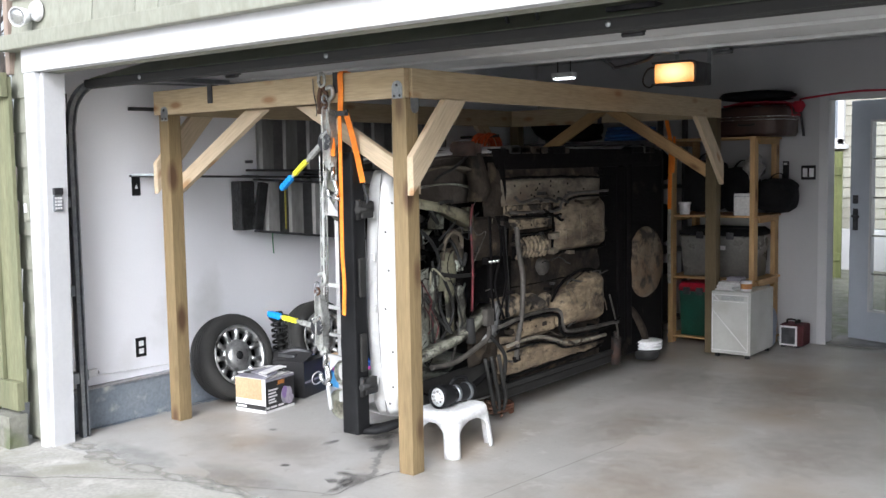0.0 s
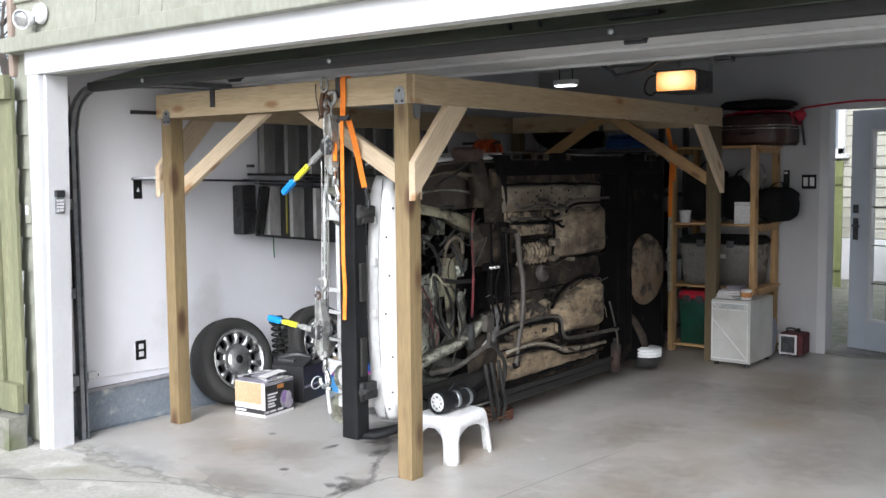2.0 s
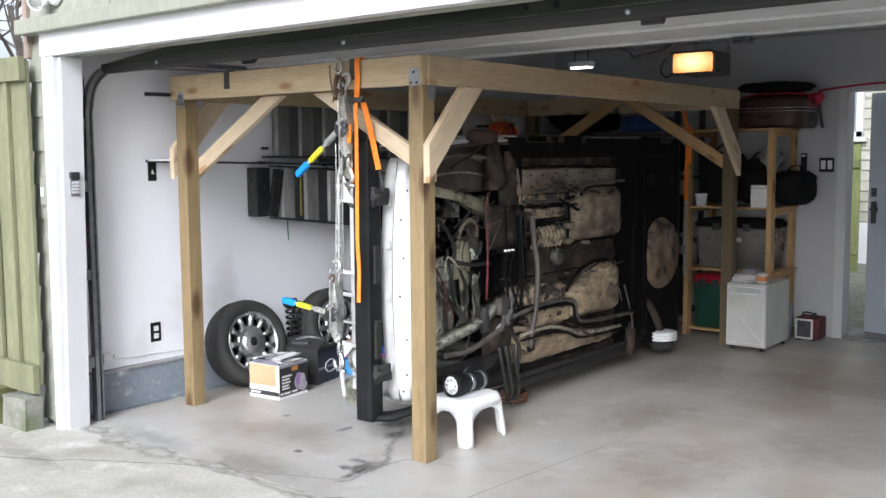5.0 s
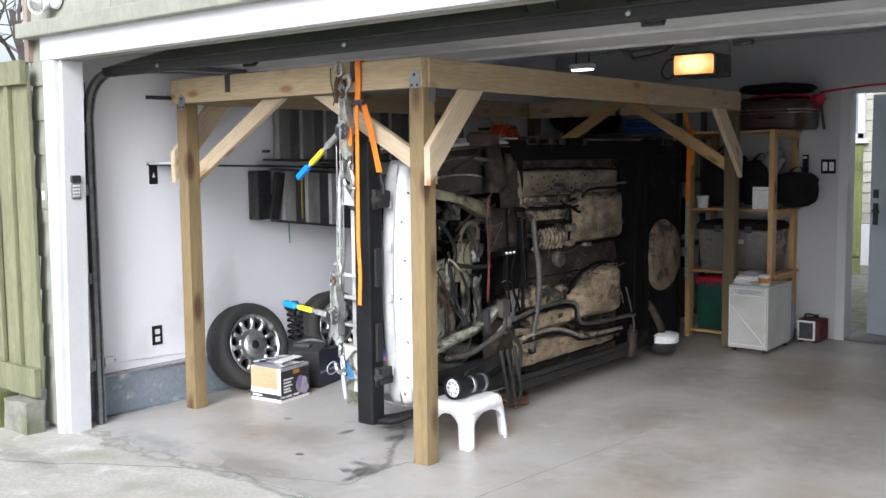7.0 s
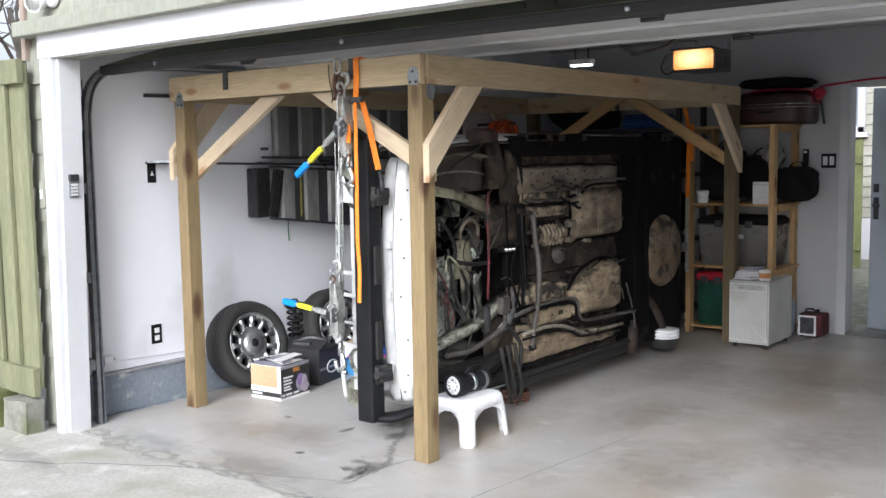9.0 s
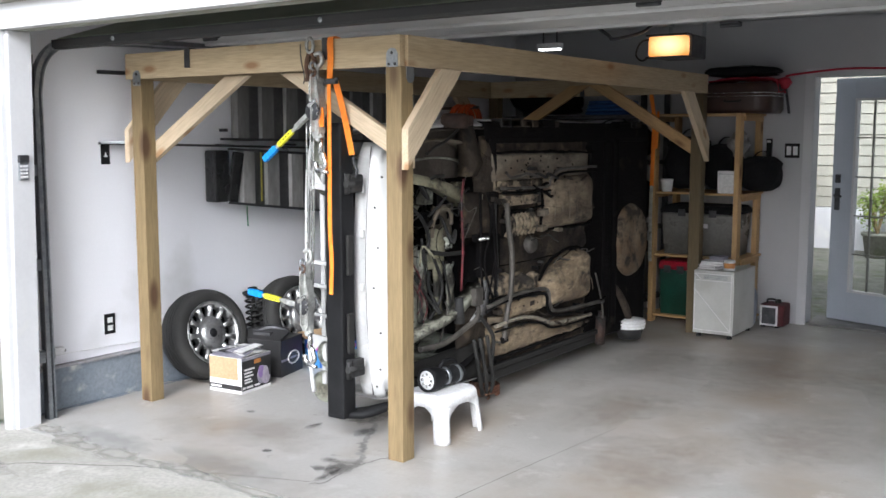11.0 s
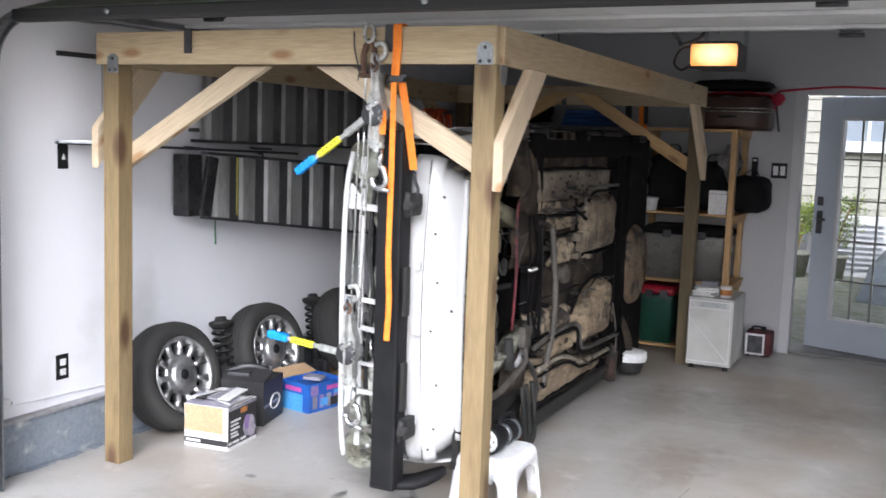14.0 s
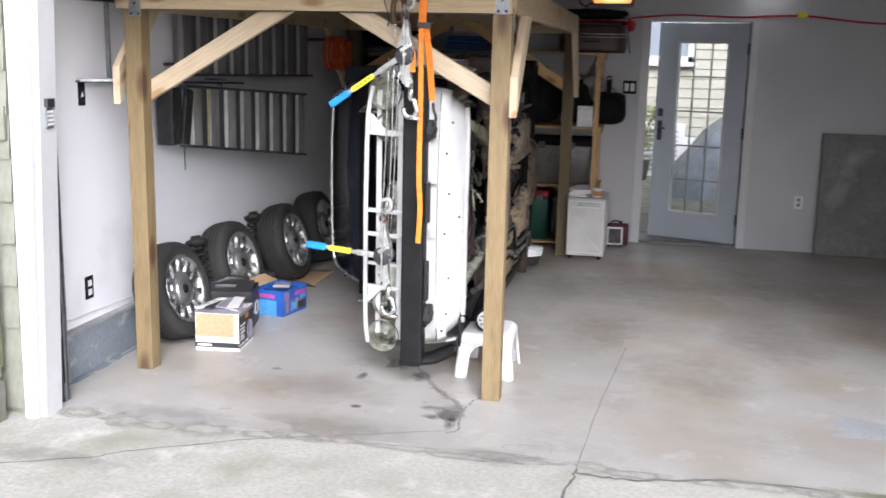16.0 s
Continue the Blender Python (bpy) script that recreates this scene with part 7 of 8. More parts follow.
part("tin", lathe([(0, 0), (0.04, 0), (0.042, 0.004), (0.042, 0.07), (0.039, 0.078), (0, 0.078)], 24, cm), M["print_white"], can)
part("label_band", lathe([(0.0425, 0.018), (0.043, 0.019), (0.043, 0.056), (0.0425, 0.057)], 24, cm), M["print_orange"], can)
ht = thing("space_heater", (2.56, 5.13, 0), "small dark space heater with a white framed grille", "heater")
part("body", slab(2.48, 2.67, 5.06, 5.25, 0.015, 0.19, 0.018), M["dark_red"], ht)
part("grille_frame", join(slab(2.485, 2.625, 5.048, 5.060, 0.02, 0.034, 0.003), slab(2.485, 2.625, 5.048, 5.060, 0.165, 0.18, 0.003), slab(2.485, 2.50, 5.048, 5.060, 0.034, 0.165, 0.003), slab(2.61, 2.625, 5.048, 5.060, 0.034, 0.165, 0.003)), M["print_white"], ht)
part("reflector", slab(2.50, 2.61, 5.054, 5.0595, 0.034, 0.165, 0.0), M["dark_steel"], ht)
for k in range(5):
    part("grille_bar", bar((2.50, 5.050, 0.048 + 0.025 * k), (2.61, 5.050, 0.048 + 0.025 * k), 0.003, 0.003, 0), M["dark_steel"], ht)
part("handle", tube(curve_pts([(2.52, 5.13, 0.19), (2.525, 5.13, 0.22), (2.585, 5.13, 0.22), (2.59, 5.13, 0.19)], 4), 0.007), M["hose"], ht)
part("knob", lathe([(0, 0.03), (0.015, 0.028), (0.017, 0)], 14, Matrix.Translation((2.60, 5.17, 0.19))), M["hose"], ht)
for x in (2.50, 2.61):
    part("foot", slab(x - 0.015, x + 0.015, 5.08, 5.19, 0.0, 0.016, 0.002), M["rubber"], ht)

# ---- back wall fittings ----
sw = thing("wall_switch", (2.605, 5.35, 1.405), "dark framed double rocker light switch", "light switch")
part("plate", slab(2.545, 2.662, 5.343, 5.35, 1.347, 1.463, 0.003), M["black_plastic"], sw)
for x in (2.578, 2.630):
    part("rocker", slab(x - 0.018, x + 0.018, 5.337, 5.343, 1.37, 1.44, 0.002), M["white_plastic"], sw)
ol = thing("wall_outlet", (4.13, 5.35, 0.44), "pale power outlet plate on the back wall", "outlet")
part("plate", slab(4.09, 4.165, 5.344, 5.35, 0.385, 0.50, 0.003), M["white_plastic"], ol)
for z in (0.42, 0.465):
    part("socket", slab(4.112, 4.143, 5.341, 5.344, z - 0.015, z + 0.015, 0.002), M["print_grey"], ol)
pn = thing("leaning_panel", (4.8, 5.3, 0), "large scuffed dark grey board leaning on the wall", "board")
M["scuffed"] = mat("scuffed_grey_board", (0.20, 0.195, 0.188), (0.135, 0.13, 0.125), rough=0.6, scale=3, fine=30, dirt=(0.32, 0.32, 0.31), dirt_scale=2.5, dirt_amount=0.28)
part("board", moved(slab(0, 1.35, -0.012, 0.012, 0, 1.06, 0.003), Matrix.Translation((4.285, 5.25, 0.002)) @ Matrix.Rotation(radians(-4), 4, "X")), M["scuffed"], pn)
pm = Matrix.Translation((4.285, 5.25, 0.002)) @ Matrix.Rotation(radians(-4), 4, "X")
part("edge_strip", moved(slab(-0.010, 0.0, -0.014, 0.014, 0, 1.06, 0.002), pm), M["dark_steel"], pn, "dark edge strip")
part("paper_patch", moved(slab(0.55, 0.85, -0.0155, -0.0125, 0.45, 0.62, 0.0), pm), M["ledge"], pn, "pale rubbed paper patch")

# door frame, the door ajar, its glass
structure("door_frame", join(slab(DX0 - 0.06, DX0 + 0.014, D - 0.015, D + 0.155, 0, DH + 0.05, 0.004), slab(DX1 - 0.012, DX1 + 0.06, D - 0.015, D + 0.155, 0, DH + 0.05, 0.004), slab(DX0 + 0.015, DX1 - 0.013, D - 0.014, D + 0.154, DH - 0.014, DH + 0.05, 0.004)), M["frame_paint"], "white painted door frame")
structure("threshold", slab(DX0, DX1, D - 0.01, D + 0.42, 0.001, 0.02, 0.004), M["scuffed"], "dark grey worn door sill")
door = thing("door_1", (3.615, 5.44, 0), "pale blue glazed door standing ajar, outward", "door")
door["kind"] = "structure"
dm = Matrix.Translation((3.615, 5.44, 0.022)) @ Matrix.Rotation(radians(180 - 18.4), 4, "Z")
LW, LH = 0.807, 1.96
GX0, GX1, GZ0, GZ1 = 0.165, 0.632, 0.235, 1.80


def leaf(*a):
    return moved(slab(*a), dm)


part("stile", leaf(0, GX0, -0.022, 0.022, 0, LH, 0.003), M["blue_door"], door)
part("stile", leaf(GX1, LW, -0.022, 0.022, 0, LH, 0.003), M["blue_door"], door)
part("rail", leaf(GX0, GX1, -0.022, 0.022, 0, GZ0, 0.002), M["blue_door"], door)
part("rail", leaf(GX0, GX1, -0.022, 0.022, GZ1, LH, 0.002), M["blue_door"], door)
for a in ((GX0, GX0 + 0.018, GZ0, GZ1), (GX1 - 0.018, GX1, GZ0, GZ1), (GX0, GX1, GZ0, GZ0 + 0.018), (GX0, GX1, GZ1 - 0.018, GZ1)):
    part("glazing_bead", leaf(a[0], a[1], -0.028, 0.028, a[2], a[3], 0.003), M["trim"], door)
M["muntin"] = mat("grey_muntin", (0.25, 0.25, 0.23), (0.2, 0.2, 0.18), rough=0.4, metal=0.4)
for k in (1, 2):
    x = GX0 + (GX1 - GX0) * k / 3
    part("muntin", leaf(x - 0.007, x + 0.007, -0.009, 0.009, GZ0, GZ1, 0.002), M["muntin"], door)
for k in range(1, 5):
    z = GZ0 + (GZ1 - GZ0) * k / 5
    part("muntin", leaf(GX0, GX1, -0.008, 0.008, z - 0.006, z + 0.006, 0.002), M["muntin"], door)
for i in range(3):
    for j in range(5):
        xa, xb = GX0 + (GX1 - GX0) * i / 3 + 0.008, GX0 + (GX1 - GX0) * (i + 1) / 3 - 0.008
        za, zb = GZ0 + (GZ1 - GZ0) * j / 5 + 0.007, GZ0 + (GZ1 - GZ0) * (j + 1) / 5 - 0.007
        pane = part("pane", leaf(xa, xb, -0.002, 0.002, za, zb, 0), M["glass"], door)
        pane.visible_shadow = False
lk = part("lock_plate", join(leaf(0.732, 0.777, 0.022, 0.03, 0.90, 1.08, 0.003), leaf(0.732, 0.777, 0.022, 0.034, 1.12, 1.19, 0.004)), M["dark_steel"], door)
part("lever", moved(tube(curve_pts([(0.754, 0.03, 1.02), (0.754, 0.07, 1.02), (0.735, 0.078, 1.018), (0.69, 0.078, 1.015)], 4), 0.010), dm), M["dark_steel"], lk)
part("thumb_turn", moved(tube([(0.755, 0.03, 1.155), (0.755, 0.05, 1.155)], 0.012), dm), M["dark_steel"], lk)
for z in (0.22, 1.0, 1.74):
    part("hinge", leaf(-0.012, 0.006, 0.015, 0.034, z - 0.05, z + 0.05, 0.003), M["dark_steel"], door)

# ---- ceiling: opener and lamps ----
op = thing("door_opener", (2.5, 3.15, 2.0), "dark garage door opener with a lit amber lens", "door opener")
part("case", slab(2.40, 2.65, 3.03, 3.27, 2.0, 2.14, 0.012), M["dark_steel"], op)
M["amber"] = lamp_mat("lit_amber_lens", (1.0, 0.42, 0.09), 0.75)
nt = M["amber"].node_tree
gen = nt.nodes.new("ShaderNodeTexCoord")
mp = nt.nodes.new("ShaderNodeMapping")
mp.inputs["Location"].default_value = (-0.55, -0.15, -0.45)
mp.inputs["Scale"].default_value = (1.0, 0.3, 0.8)
gr = nt.nodes.new("ShaderNodeTexGradient")
gr.gradient_type = "SPHERICAL"
cr = nt.nodes.new("ShaderNodeValToRGB")
cr.color_ramp.elements[0].color, cr.color_ramp.elements[0].position = (0.75, 0.28, 0.06, 1), 0.42
cr.color_ramp.elements[1].color, cr.color_ramp.elements[1].position = (1.7, 1.05, 0.48, 1), 0.88
nt.links.new(gen.outputs["Generated"], mp.inputs["Vector"])
nt.links.new(mp.outputs[0], gr.inputs["Vector"])
nt.links.new(gr.outputs["Fac"], cr.inputs["Fac"])
nt.links.new(cr.outputs[0], nt.nodes["Principled BSDF"].inputs["Emission Color"])
part("lens", shell([(0.118, 0.035, 0.02, 0.0), (0.123, 0.04, 0.025, 0.02), (0.123, 0.04, 0.025, 0.10), (0.118, 0.035, 0.02, 0.118)], Matrix.Translation((2.515, 3.0, 2.010))), M["amber"], op, "glowing amber lamp lens")
part("lens_frame", join(slab(2.382, 2.648, 2.955, 3.03, 2.129, 2.142, 0.003), slab(2.382, 2.648, 2.955, 3.03, 1.998, 2.009, 0.003)), M["dark_steel"], op)
for x in (2.42, 2.64):
    part("hanger", bar((x, 3.25, 2.13), (x, 3.25, 2.449), 0.025, 0.004, 0.001, (0, 1, 0)), M["galv"], op)
part("rail", slab(2.505, 2.535, 0.3, 3.03, 2.185, 2.21, 0.003), M["galv"], op)
part("door_arm", tube(curve_pts([(2.50, 1.95, 2.13), (2.505, 2.2, 2.07), (2.51, 2.25, 2.055), (2.515, 2.6, 2.12), (2.52, 2.75, 2.185)], 4), 0.010), M["dark_steel"], op)
part("power_cord", tube(curve_pts([(2.38, 3.02, 2.12), (2.33, 3.0, 2.10), (2.30, 3.0, 2.03), (2.34, 3.0, 1.99), (2.39, 3.02, 2.02)], 5), 0.006), M["hose"], op)
M["tube_light"] = lamp_mat("lit_white_diffuser", (1.0, 0.98, 0.95), 2.0)
for x, y, z, w, dd in ((1.325, 3.65, 2.145, 0.08, 0.03), (3.72, 5.2, 2.28, 0.16, 0.05)):
    fx = thing("ceiling_light", (x, y, z), "small flat white ceiling light, lit", "ceiling light", "ceiling lights")
    part("housing", slab(x - w - 0.01, x + w + 0.01, y - dd - 0.01, y + dd + 0.01, z + 0.012, z + 0.05, 0.004), M["white_plastic"], fx)
    part("diffuser", slab(x - w, x + w, y - dd, y + dd, z, z + 0.012, 0.003), M["tube_light"], fx)
    for s in (-1, 1):
        part("stem", tube([(x + s * w * 0.7, y, z + 0.05), (x + s * w * 0.7, y, CEIL - 0.001)], 0.005, 6), M["dark_steel"], fx)

# ---- floor and driveway marks ----
def strip(points, width, z, m, name, label):
    pts = curve_pts([(x, y, z) for x, y in points], 8)
    rg2 = random.Random(len(points))
    pts = [p + Vector((rg2.uniform(-1, 1), rg2.uniform(-1, 1), 0)) * width * 0.5 for p in pts]
    return structure(name, flat_ribbon(pts, width), m, label)


def flat_ribbon(pts, width):
    bm = bmesh.new()
    rows = []
    for i, p in enumerate(pts):
        d = (pts[min(i + 1, len(pts) - 1)] - pts[max(i - 1, 0)]).normalized()
        n = Vector((-d.y, d.x, 0))
        w = width * (0.6 + 0.4 * math.sin(i * 2.3) ** 2)
        rows.append([bm.verts.new(p + n * w / 2), bm.verts.new(p - n * w / 2)])
    for a, b in zip(rows, rows[1:]):
        bm.faces.new((a[0], a[1], b[1], b[0]))
    bmesh.ops.recalc_face_normals(bm, faces=bm.faces)
    return bm


def blot(cx, cy, rx, ry, seed, z, m, name, label, turn=0):
    bm = bmesh.new()
    vs = []
    for k in range(40):
        a = 2 * math.pi * k / 40
        r = 1 + 0.55 * noise.noise(Vector((math.cos(a) * 1.6 + seed, math.sin(a) * 1.6, seed))) + 0.25 * noise.noise(Vector((math.cos(a) * 5, math.sin(a) * 5 + seed, 0)))
        x, y = rx * r * math.cos(a), ry * r * math.sin(a)
        c, s = math.cos(radians(turn)), math.sin(radians(turn))
        vs.append(bm.verts.new((cx + c * x - s * y, cy + s * x + c * y, z)))
    bm.faces.new(vs)
    return structure(name, bm, m, label)


M["joint"] = mat("dark_joint", (0.20, 0.19, 0.175), (0.12, 0.115, 0.105), rough=0.9)


def stain_mat(name, a, b, strength, rough=0.4):
    """A stain that thins out towards its rim."""
    m = mat(name, a, b, rough=rough, scale=9)
    n, l = m.node_tree.nodes, m.node_tree.links
    co = n.new("ShaderNodeTexCoord")
    mp = n.new("ShaderNodeMapping")
    mp.inputs["Location"].default_value, mp.inputs["Scale"].default_value = (-1, -1, 0), (2, 2, 0)
    g = n.new("ShaderNodeTexGradient")
    g.gradient_type = "SPHERICAL"
    ns = n.new("ShaderNodeTexNoise")
    ns.inputs["Scale"].default_value, ns.inputs["Detail"].default_value = 14, 6
    mul = n.new("ShaderNodeMath")
    mul.operation = "MULTIPLY"
    r = n.new("ShaderNodeMapRange")
    r.inputs["From Min"].default_value, r.inputs["From Max"].default_value, r.inputs["To Max"].default_value = 0.05, 0.40, strength
    l.new(co.outputs["Generated"], mp.inputs["Vector"])
    l.new(mp.outputs[0], g.inputs["Vector"])
    l.new(co.outputs["Object"], ns.inputs["Vector"])
    l.new(g.outputs["Fac"], mul.inputs[0])
    l.new(ns.outputs[0], mul.inputs[1])
    l.new(mul.outputs[0], r.inputs["Value"])
    l.new(r.outputs[0], n["Principled BSDF"].inputs["Alpha"])
    return m


M["damp"] = stain_mat("damp_stain", (0.15, 0.14, 0.13), (0.21, 0.20, 0.19), 0.6)
M["damp_line"] = mat("damp_line_stain", (0.24, 0.23, 0.215), (0.18, 0.172, 0.16), rough=0.5, scale=9)
M["faint_line"] = mat("faint_ring_stain", (0.43, 0.415, 0.39), (0.37, 0.355, 0.325), rough=0.6, scale=14)
M["wet_trace"] = mat("wet_trace", (0.335, 0.32, 0.30), (0.27, 0.26, 0.245), rough=0.4, scale=11)
M["rust_stain"] = stain_mat("brown_floor_stain", (0.25, 0.165, 0.10), (0.30, 0.22, 0.15), 0.20)
M["pale_patch"] = mat("pale_floor_patch", (0.42, 0.44, 0.47), (0.34, 0.35, 0.37), rough=0.35, scale=4)
strip([(2.60, 0.09), (2.645, 0.8), (2.70, 1.4), (2.75, 1.9)], 0.004, 0.0015, M["joint"], "floor_joint", "narrow dark joint in the concrete floor")
strip([(-1.2, -1.1), (0.45, -0.40), (0.75, -0.22), (1.16, 0.02), (1.31, 0.09)], 0.011, 0.0006, M["joint"], "driveway_crack", "thin dark crack in the driveway concrete")
strip([(1.31, 0.09), (1.62, 0.20), (1.86, 0.30), (2.06, 0.37)], 0.005, 0.0024, M["joint"], "floor_crack", "hairline crack in the concrete floor")
strip([(2.6, 0.09), (2.58, -0.1), (2.5, -0.6), (2.42, -1.5), (2.3, -3)], 0.014, 0.0006, M["joint"], "driveway_joint", "narrow dark joint in the driveway concrete")
strip([(1.60, 1.26), (1.733, 1.114), (1.814, 0.925), (1.87, 0.85), (1.926, 0.777), (2.0, 0.69), (2.005, 0.58), (1.985, 0.48)], 0.034, 0.0015, M["wet_trace"], "floor_stain", "broad damp trickle on the concrete floor")
strip([(2.0, 0.32), (2.045, 0.372), (2.03, 0.50), (2.022, 0.60), (2.04, 0.73), (2.067, 0.815)], 0.011, 0.0023, M["damp_line"], "floor_crack", "dark damp crack in the concrete floor")
blot(1.97, 0.60, 0.09, 0.14, 3.1, 0.002, M["damp"], "floor_stain", "dark damp patch on the concrete floor", 20)
blot(1.86, 0.62, 0.06, 0.04, 5.1, 0.0018, M["damp"], "floor_stain", "dark damp patch on the concrete floor")
blot(1.42, 0.98, 0.03, 0.07, 1.3, 0.002, M["damp"], "floor_stain", "small dark oil mark on the floor")
blot(0.95, 0.98, 0.04, 0.03, 2.2, 0.002, M["damp"], "floor_stain", "small dark oil mark on the floor")
blot(1.52, 0.55, 0.03, 0.03, 9.2, 0.002, M["damp"], "floor_stain", "small dark oil mark on the floor")
blot(3.95, 0.85, 0.26, 0.13, 7.7, 0.002, M["pale_patch"], "floor_patch", "pale patch on the concrete floor")
for cx, cy, rx, ry, sd in ((3.55, 2.3, 0.22, 0.35, 1.7), (2.95, 3.5, 0.35, 0.4, 2.9), (4.3, 2.9, 0.3, 0.5, 4.2), (2.55, 2.2, 0.18, 0.4, 5.6), (1.35, 0.75, 0.25, 0.15, 6.1), (3.1, 1.5, 0.25, 0.3, 8.3), (4.6, 1.7, 0.3, 0.3, 9.9), (3.9, 3.9, 0.45, 0.4, 3.6), (2.3, 3.3, 0.2, 0.35, 7.4)):
    blot(cx, cy, rx * 1.7, ry * 1.7, sd, 0.0012, M["rust_stain"], "floor_stain", "soft brown rust stain on the concrete floor")
M["slab_edge"] = mat("broken_slab_edge", (0.30, 0.29, 0.24), (0.2, 0.2, 0.15), rough=0.9, scale=6, fine=30, bump=0.5, dirt=(0.10, 0.11, 0.06), dirt_scale=5, dirt_amount=0.4)

M["worn_edge"] = stain_mat("worn_concrete_edge", (0.48, 0.465, 0.425), (0.40, 0.385, 0.345), 0.85, 0.85)
rw = random.Random(8)
for k in range(26):
    blot(0.15 + 0.21 * k + rw.uniform(-0.08, 0.08), 0.085 + rw.uniform(-0.01, 0.05), rw.uniform(0.12, 0.26), rw.uniform(0.03, 0.10), 2.3 * k, 0.0009 + 0.00004 * k, M["worn_edge"], "worn_floor_edge", "worn pale edge of the concrete floor", rw.uniform(-12, 12))
M["dark_edge"] = stain_mat("dark_edge_stain", (0.28, 0.275, 0.26), (0.34, 0.33, 0.31), 0.3, 0.6)
for cx, cy, rx, ry, sd in ((0.75, 0.22, 0.45, 0.10, 1.2), (1.5, 0.28, 0.4, 0.14, 4.7), (2.25, 0.12, 0.3, 0.10, 7.1), (0.5, -0.35, 0.5, 0.08, 8.8)):
    blot(cx, cy, rx, ry, sd, 0.0022, M["dark_edge"], "floor_stain", "soft grey stain across the slab edge", -8)
rp = random.Random(12)
for k in range(22):
    blot(0.05 + rp.uniform(0, 0.012), 0.28 + 0.16 * k, rp.uniform(0.012, 0.035), rp.uniform(0.05, 0.12), 3.1 * k, 0.0012 + 0.00003 * k, M["curb"], "paint_overlap", "grey paint lapped onto the floor at the curb")
for cx, cy, rx, ry, sd, tu in ((1.97, 0.52, 0.035, 0.10, 11.3, 30), (2.0, 0.44, 0.03, 0.09, 12.7, 10), (1.90, 0.50, 0.03, 0.08, 13.9, 55), (1.72, 1.05, 0.06, 0.10, 15.2, 20), (1.56, 1.30, 0.10, 0.16, 16.4, 10)):
    blot(cx, cy, rx, ry, sd, 0.0024, M["damp"], "floor_stain", "dark damp patch on the concrete floor", tu)
ring_pts = [(2.376 + 0.095 * math.cos(a) * (1 + 0.2 * math.sin(3 * a)), 0.215 + 0.075 * math.sin(a) * (1 + 0.15 * math.cos(2 * a))) for a in (2 * math.pi * k / 18 for k in range(17))]
strip(ring_pts, 0.013, 0.0026, M["faint_line"], "floor_stain", "dark ring stain at the edge of the floor")
strip([(2.60, 0.05), (2.79, 0.03), (3.0, 0.075), (3.23, 0.125), (3.7, 0.13), (4.3, 0.135), (5.2, 0.15)], 0.02, 0.002, M["joint"], "slab_edge", "dark broken edge of the floor slab")
blot(3.85, 0.12, 0.22, 0.03, 4.4, 0.0022, M["slab_edge"], "slab_patch", "mossy broken patch at the slab edge")

# ---- fence, blocks, distance ----
fence = thing("green_fence", (-2.5, -0.02, 0), "pale green board fence beside the garage", "fence")
part("top_rail", slab(-6, 0.045, -0.07, -0.03, 1.93, 2.06, 0.004), M["fence"], fence)
part("bottom_rail", slab(-6, 0.045, -0.07, -0.03, 0.20, 0.36, 0.004), M["fence"], fence)
x, k = 0.04, 0
while x > -6:
    w = 0.185
    part("board", slab(x - w, x, -0.028 + 0.004 * (k % 2), -0.005 + 0.004 * (k % 2), 0.24, 2.04, 0.003), M["fence"], fence)
    part("batten", slab(x - w - 0.02, x - w + 0.02, -0.055, -0.029, 0.36, 1.93, 0.004), M["fence"], fence)
    x -= w + 0.004
    k += 1
M["block"] = mat("rough_concrete_block", (0.24, 0.235, 0.20), (0.17, 0.17, 0.135), rough=0.95, scale=6, fine=30, bump=0.8, dirt=(0.10, 0.12, 0.05), dirt_scale=4, dirt_amount=0.3)
M["yard_fence"] = mat("olive_yard_fence_board", (0.15, 0.165, 0.06), (0.11, 0.12, 0.045), rough=0.8, scale=5, fine=30, bump=0.2, stretch=(3, 3, 0.5), vary=0.15)
M["moss"] = mat("mossy_timber", (0.14, 0.16, 0.05), (0.09, 0.09, 0.035), rough=0.95, scale=6, fine=30, bump=0.8)


def rough_block(x0, x1, y0, y1, z0, z1, m, label, seed):
    bm = slab(x0, x1, y0, y1, z0, z1, 0)
    bmesh.ops.subdivide_edges(bm, edges=bm.edges[:], cuts=5, use_grid_fill=True)
    for v in bm.verts:
        v.co += 0.012 * noise.noise_vector(v.co * 9 + Vector((seed, 0, 0)))
        v.co.z = max(v.co.z, -0.02)
    b = solid("garden_block", bm, m, label, "block", "", "blocks under the fence")
    return b


rough_block(-0.20, 0.05, -0.13, -0.02, -0.02, 0.18, M["block"], "rough weathered concrete block under the fence", 1)
rough_block(-0.66, -0.23, -0.15, -0.02, -0.02, 0.21, M["moss"], "mossy old timber block under the fence", 2)
rough_block(-1.25, -0.69, -0.15, -0.02, -0.02, 0.20, M["block"], "rough weathered concrete block under the fence", 3)

# neighbouring house beyond the back door
M["cream"] = mat("cream_lap_siding", (0.37, 0.355, 0.30), (0.31, 0.30, 0.25), rough=0.6, scale=3)
# Sky mirrored in the panes is put into the pale glass colour.
M["far_glass"] = mat("sky_toned_window_glass", (0.20, 0.23, 0.27), (0.28, 0.31, 0.35), rough=0.08, scale=1.5, bump=0.0)
house = thing("neighbour_house", (2.5, 11.3, -0.06), "cream lap-sided house across the yard", "house")
part("wall", slab(-3, 9, 11.3, 11.5, -0.06, 5.5, 0), M["cream"], house)
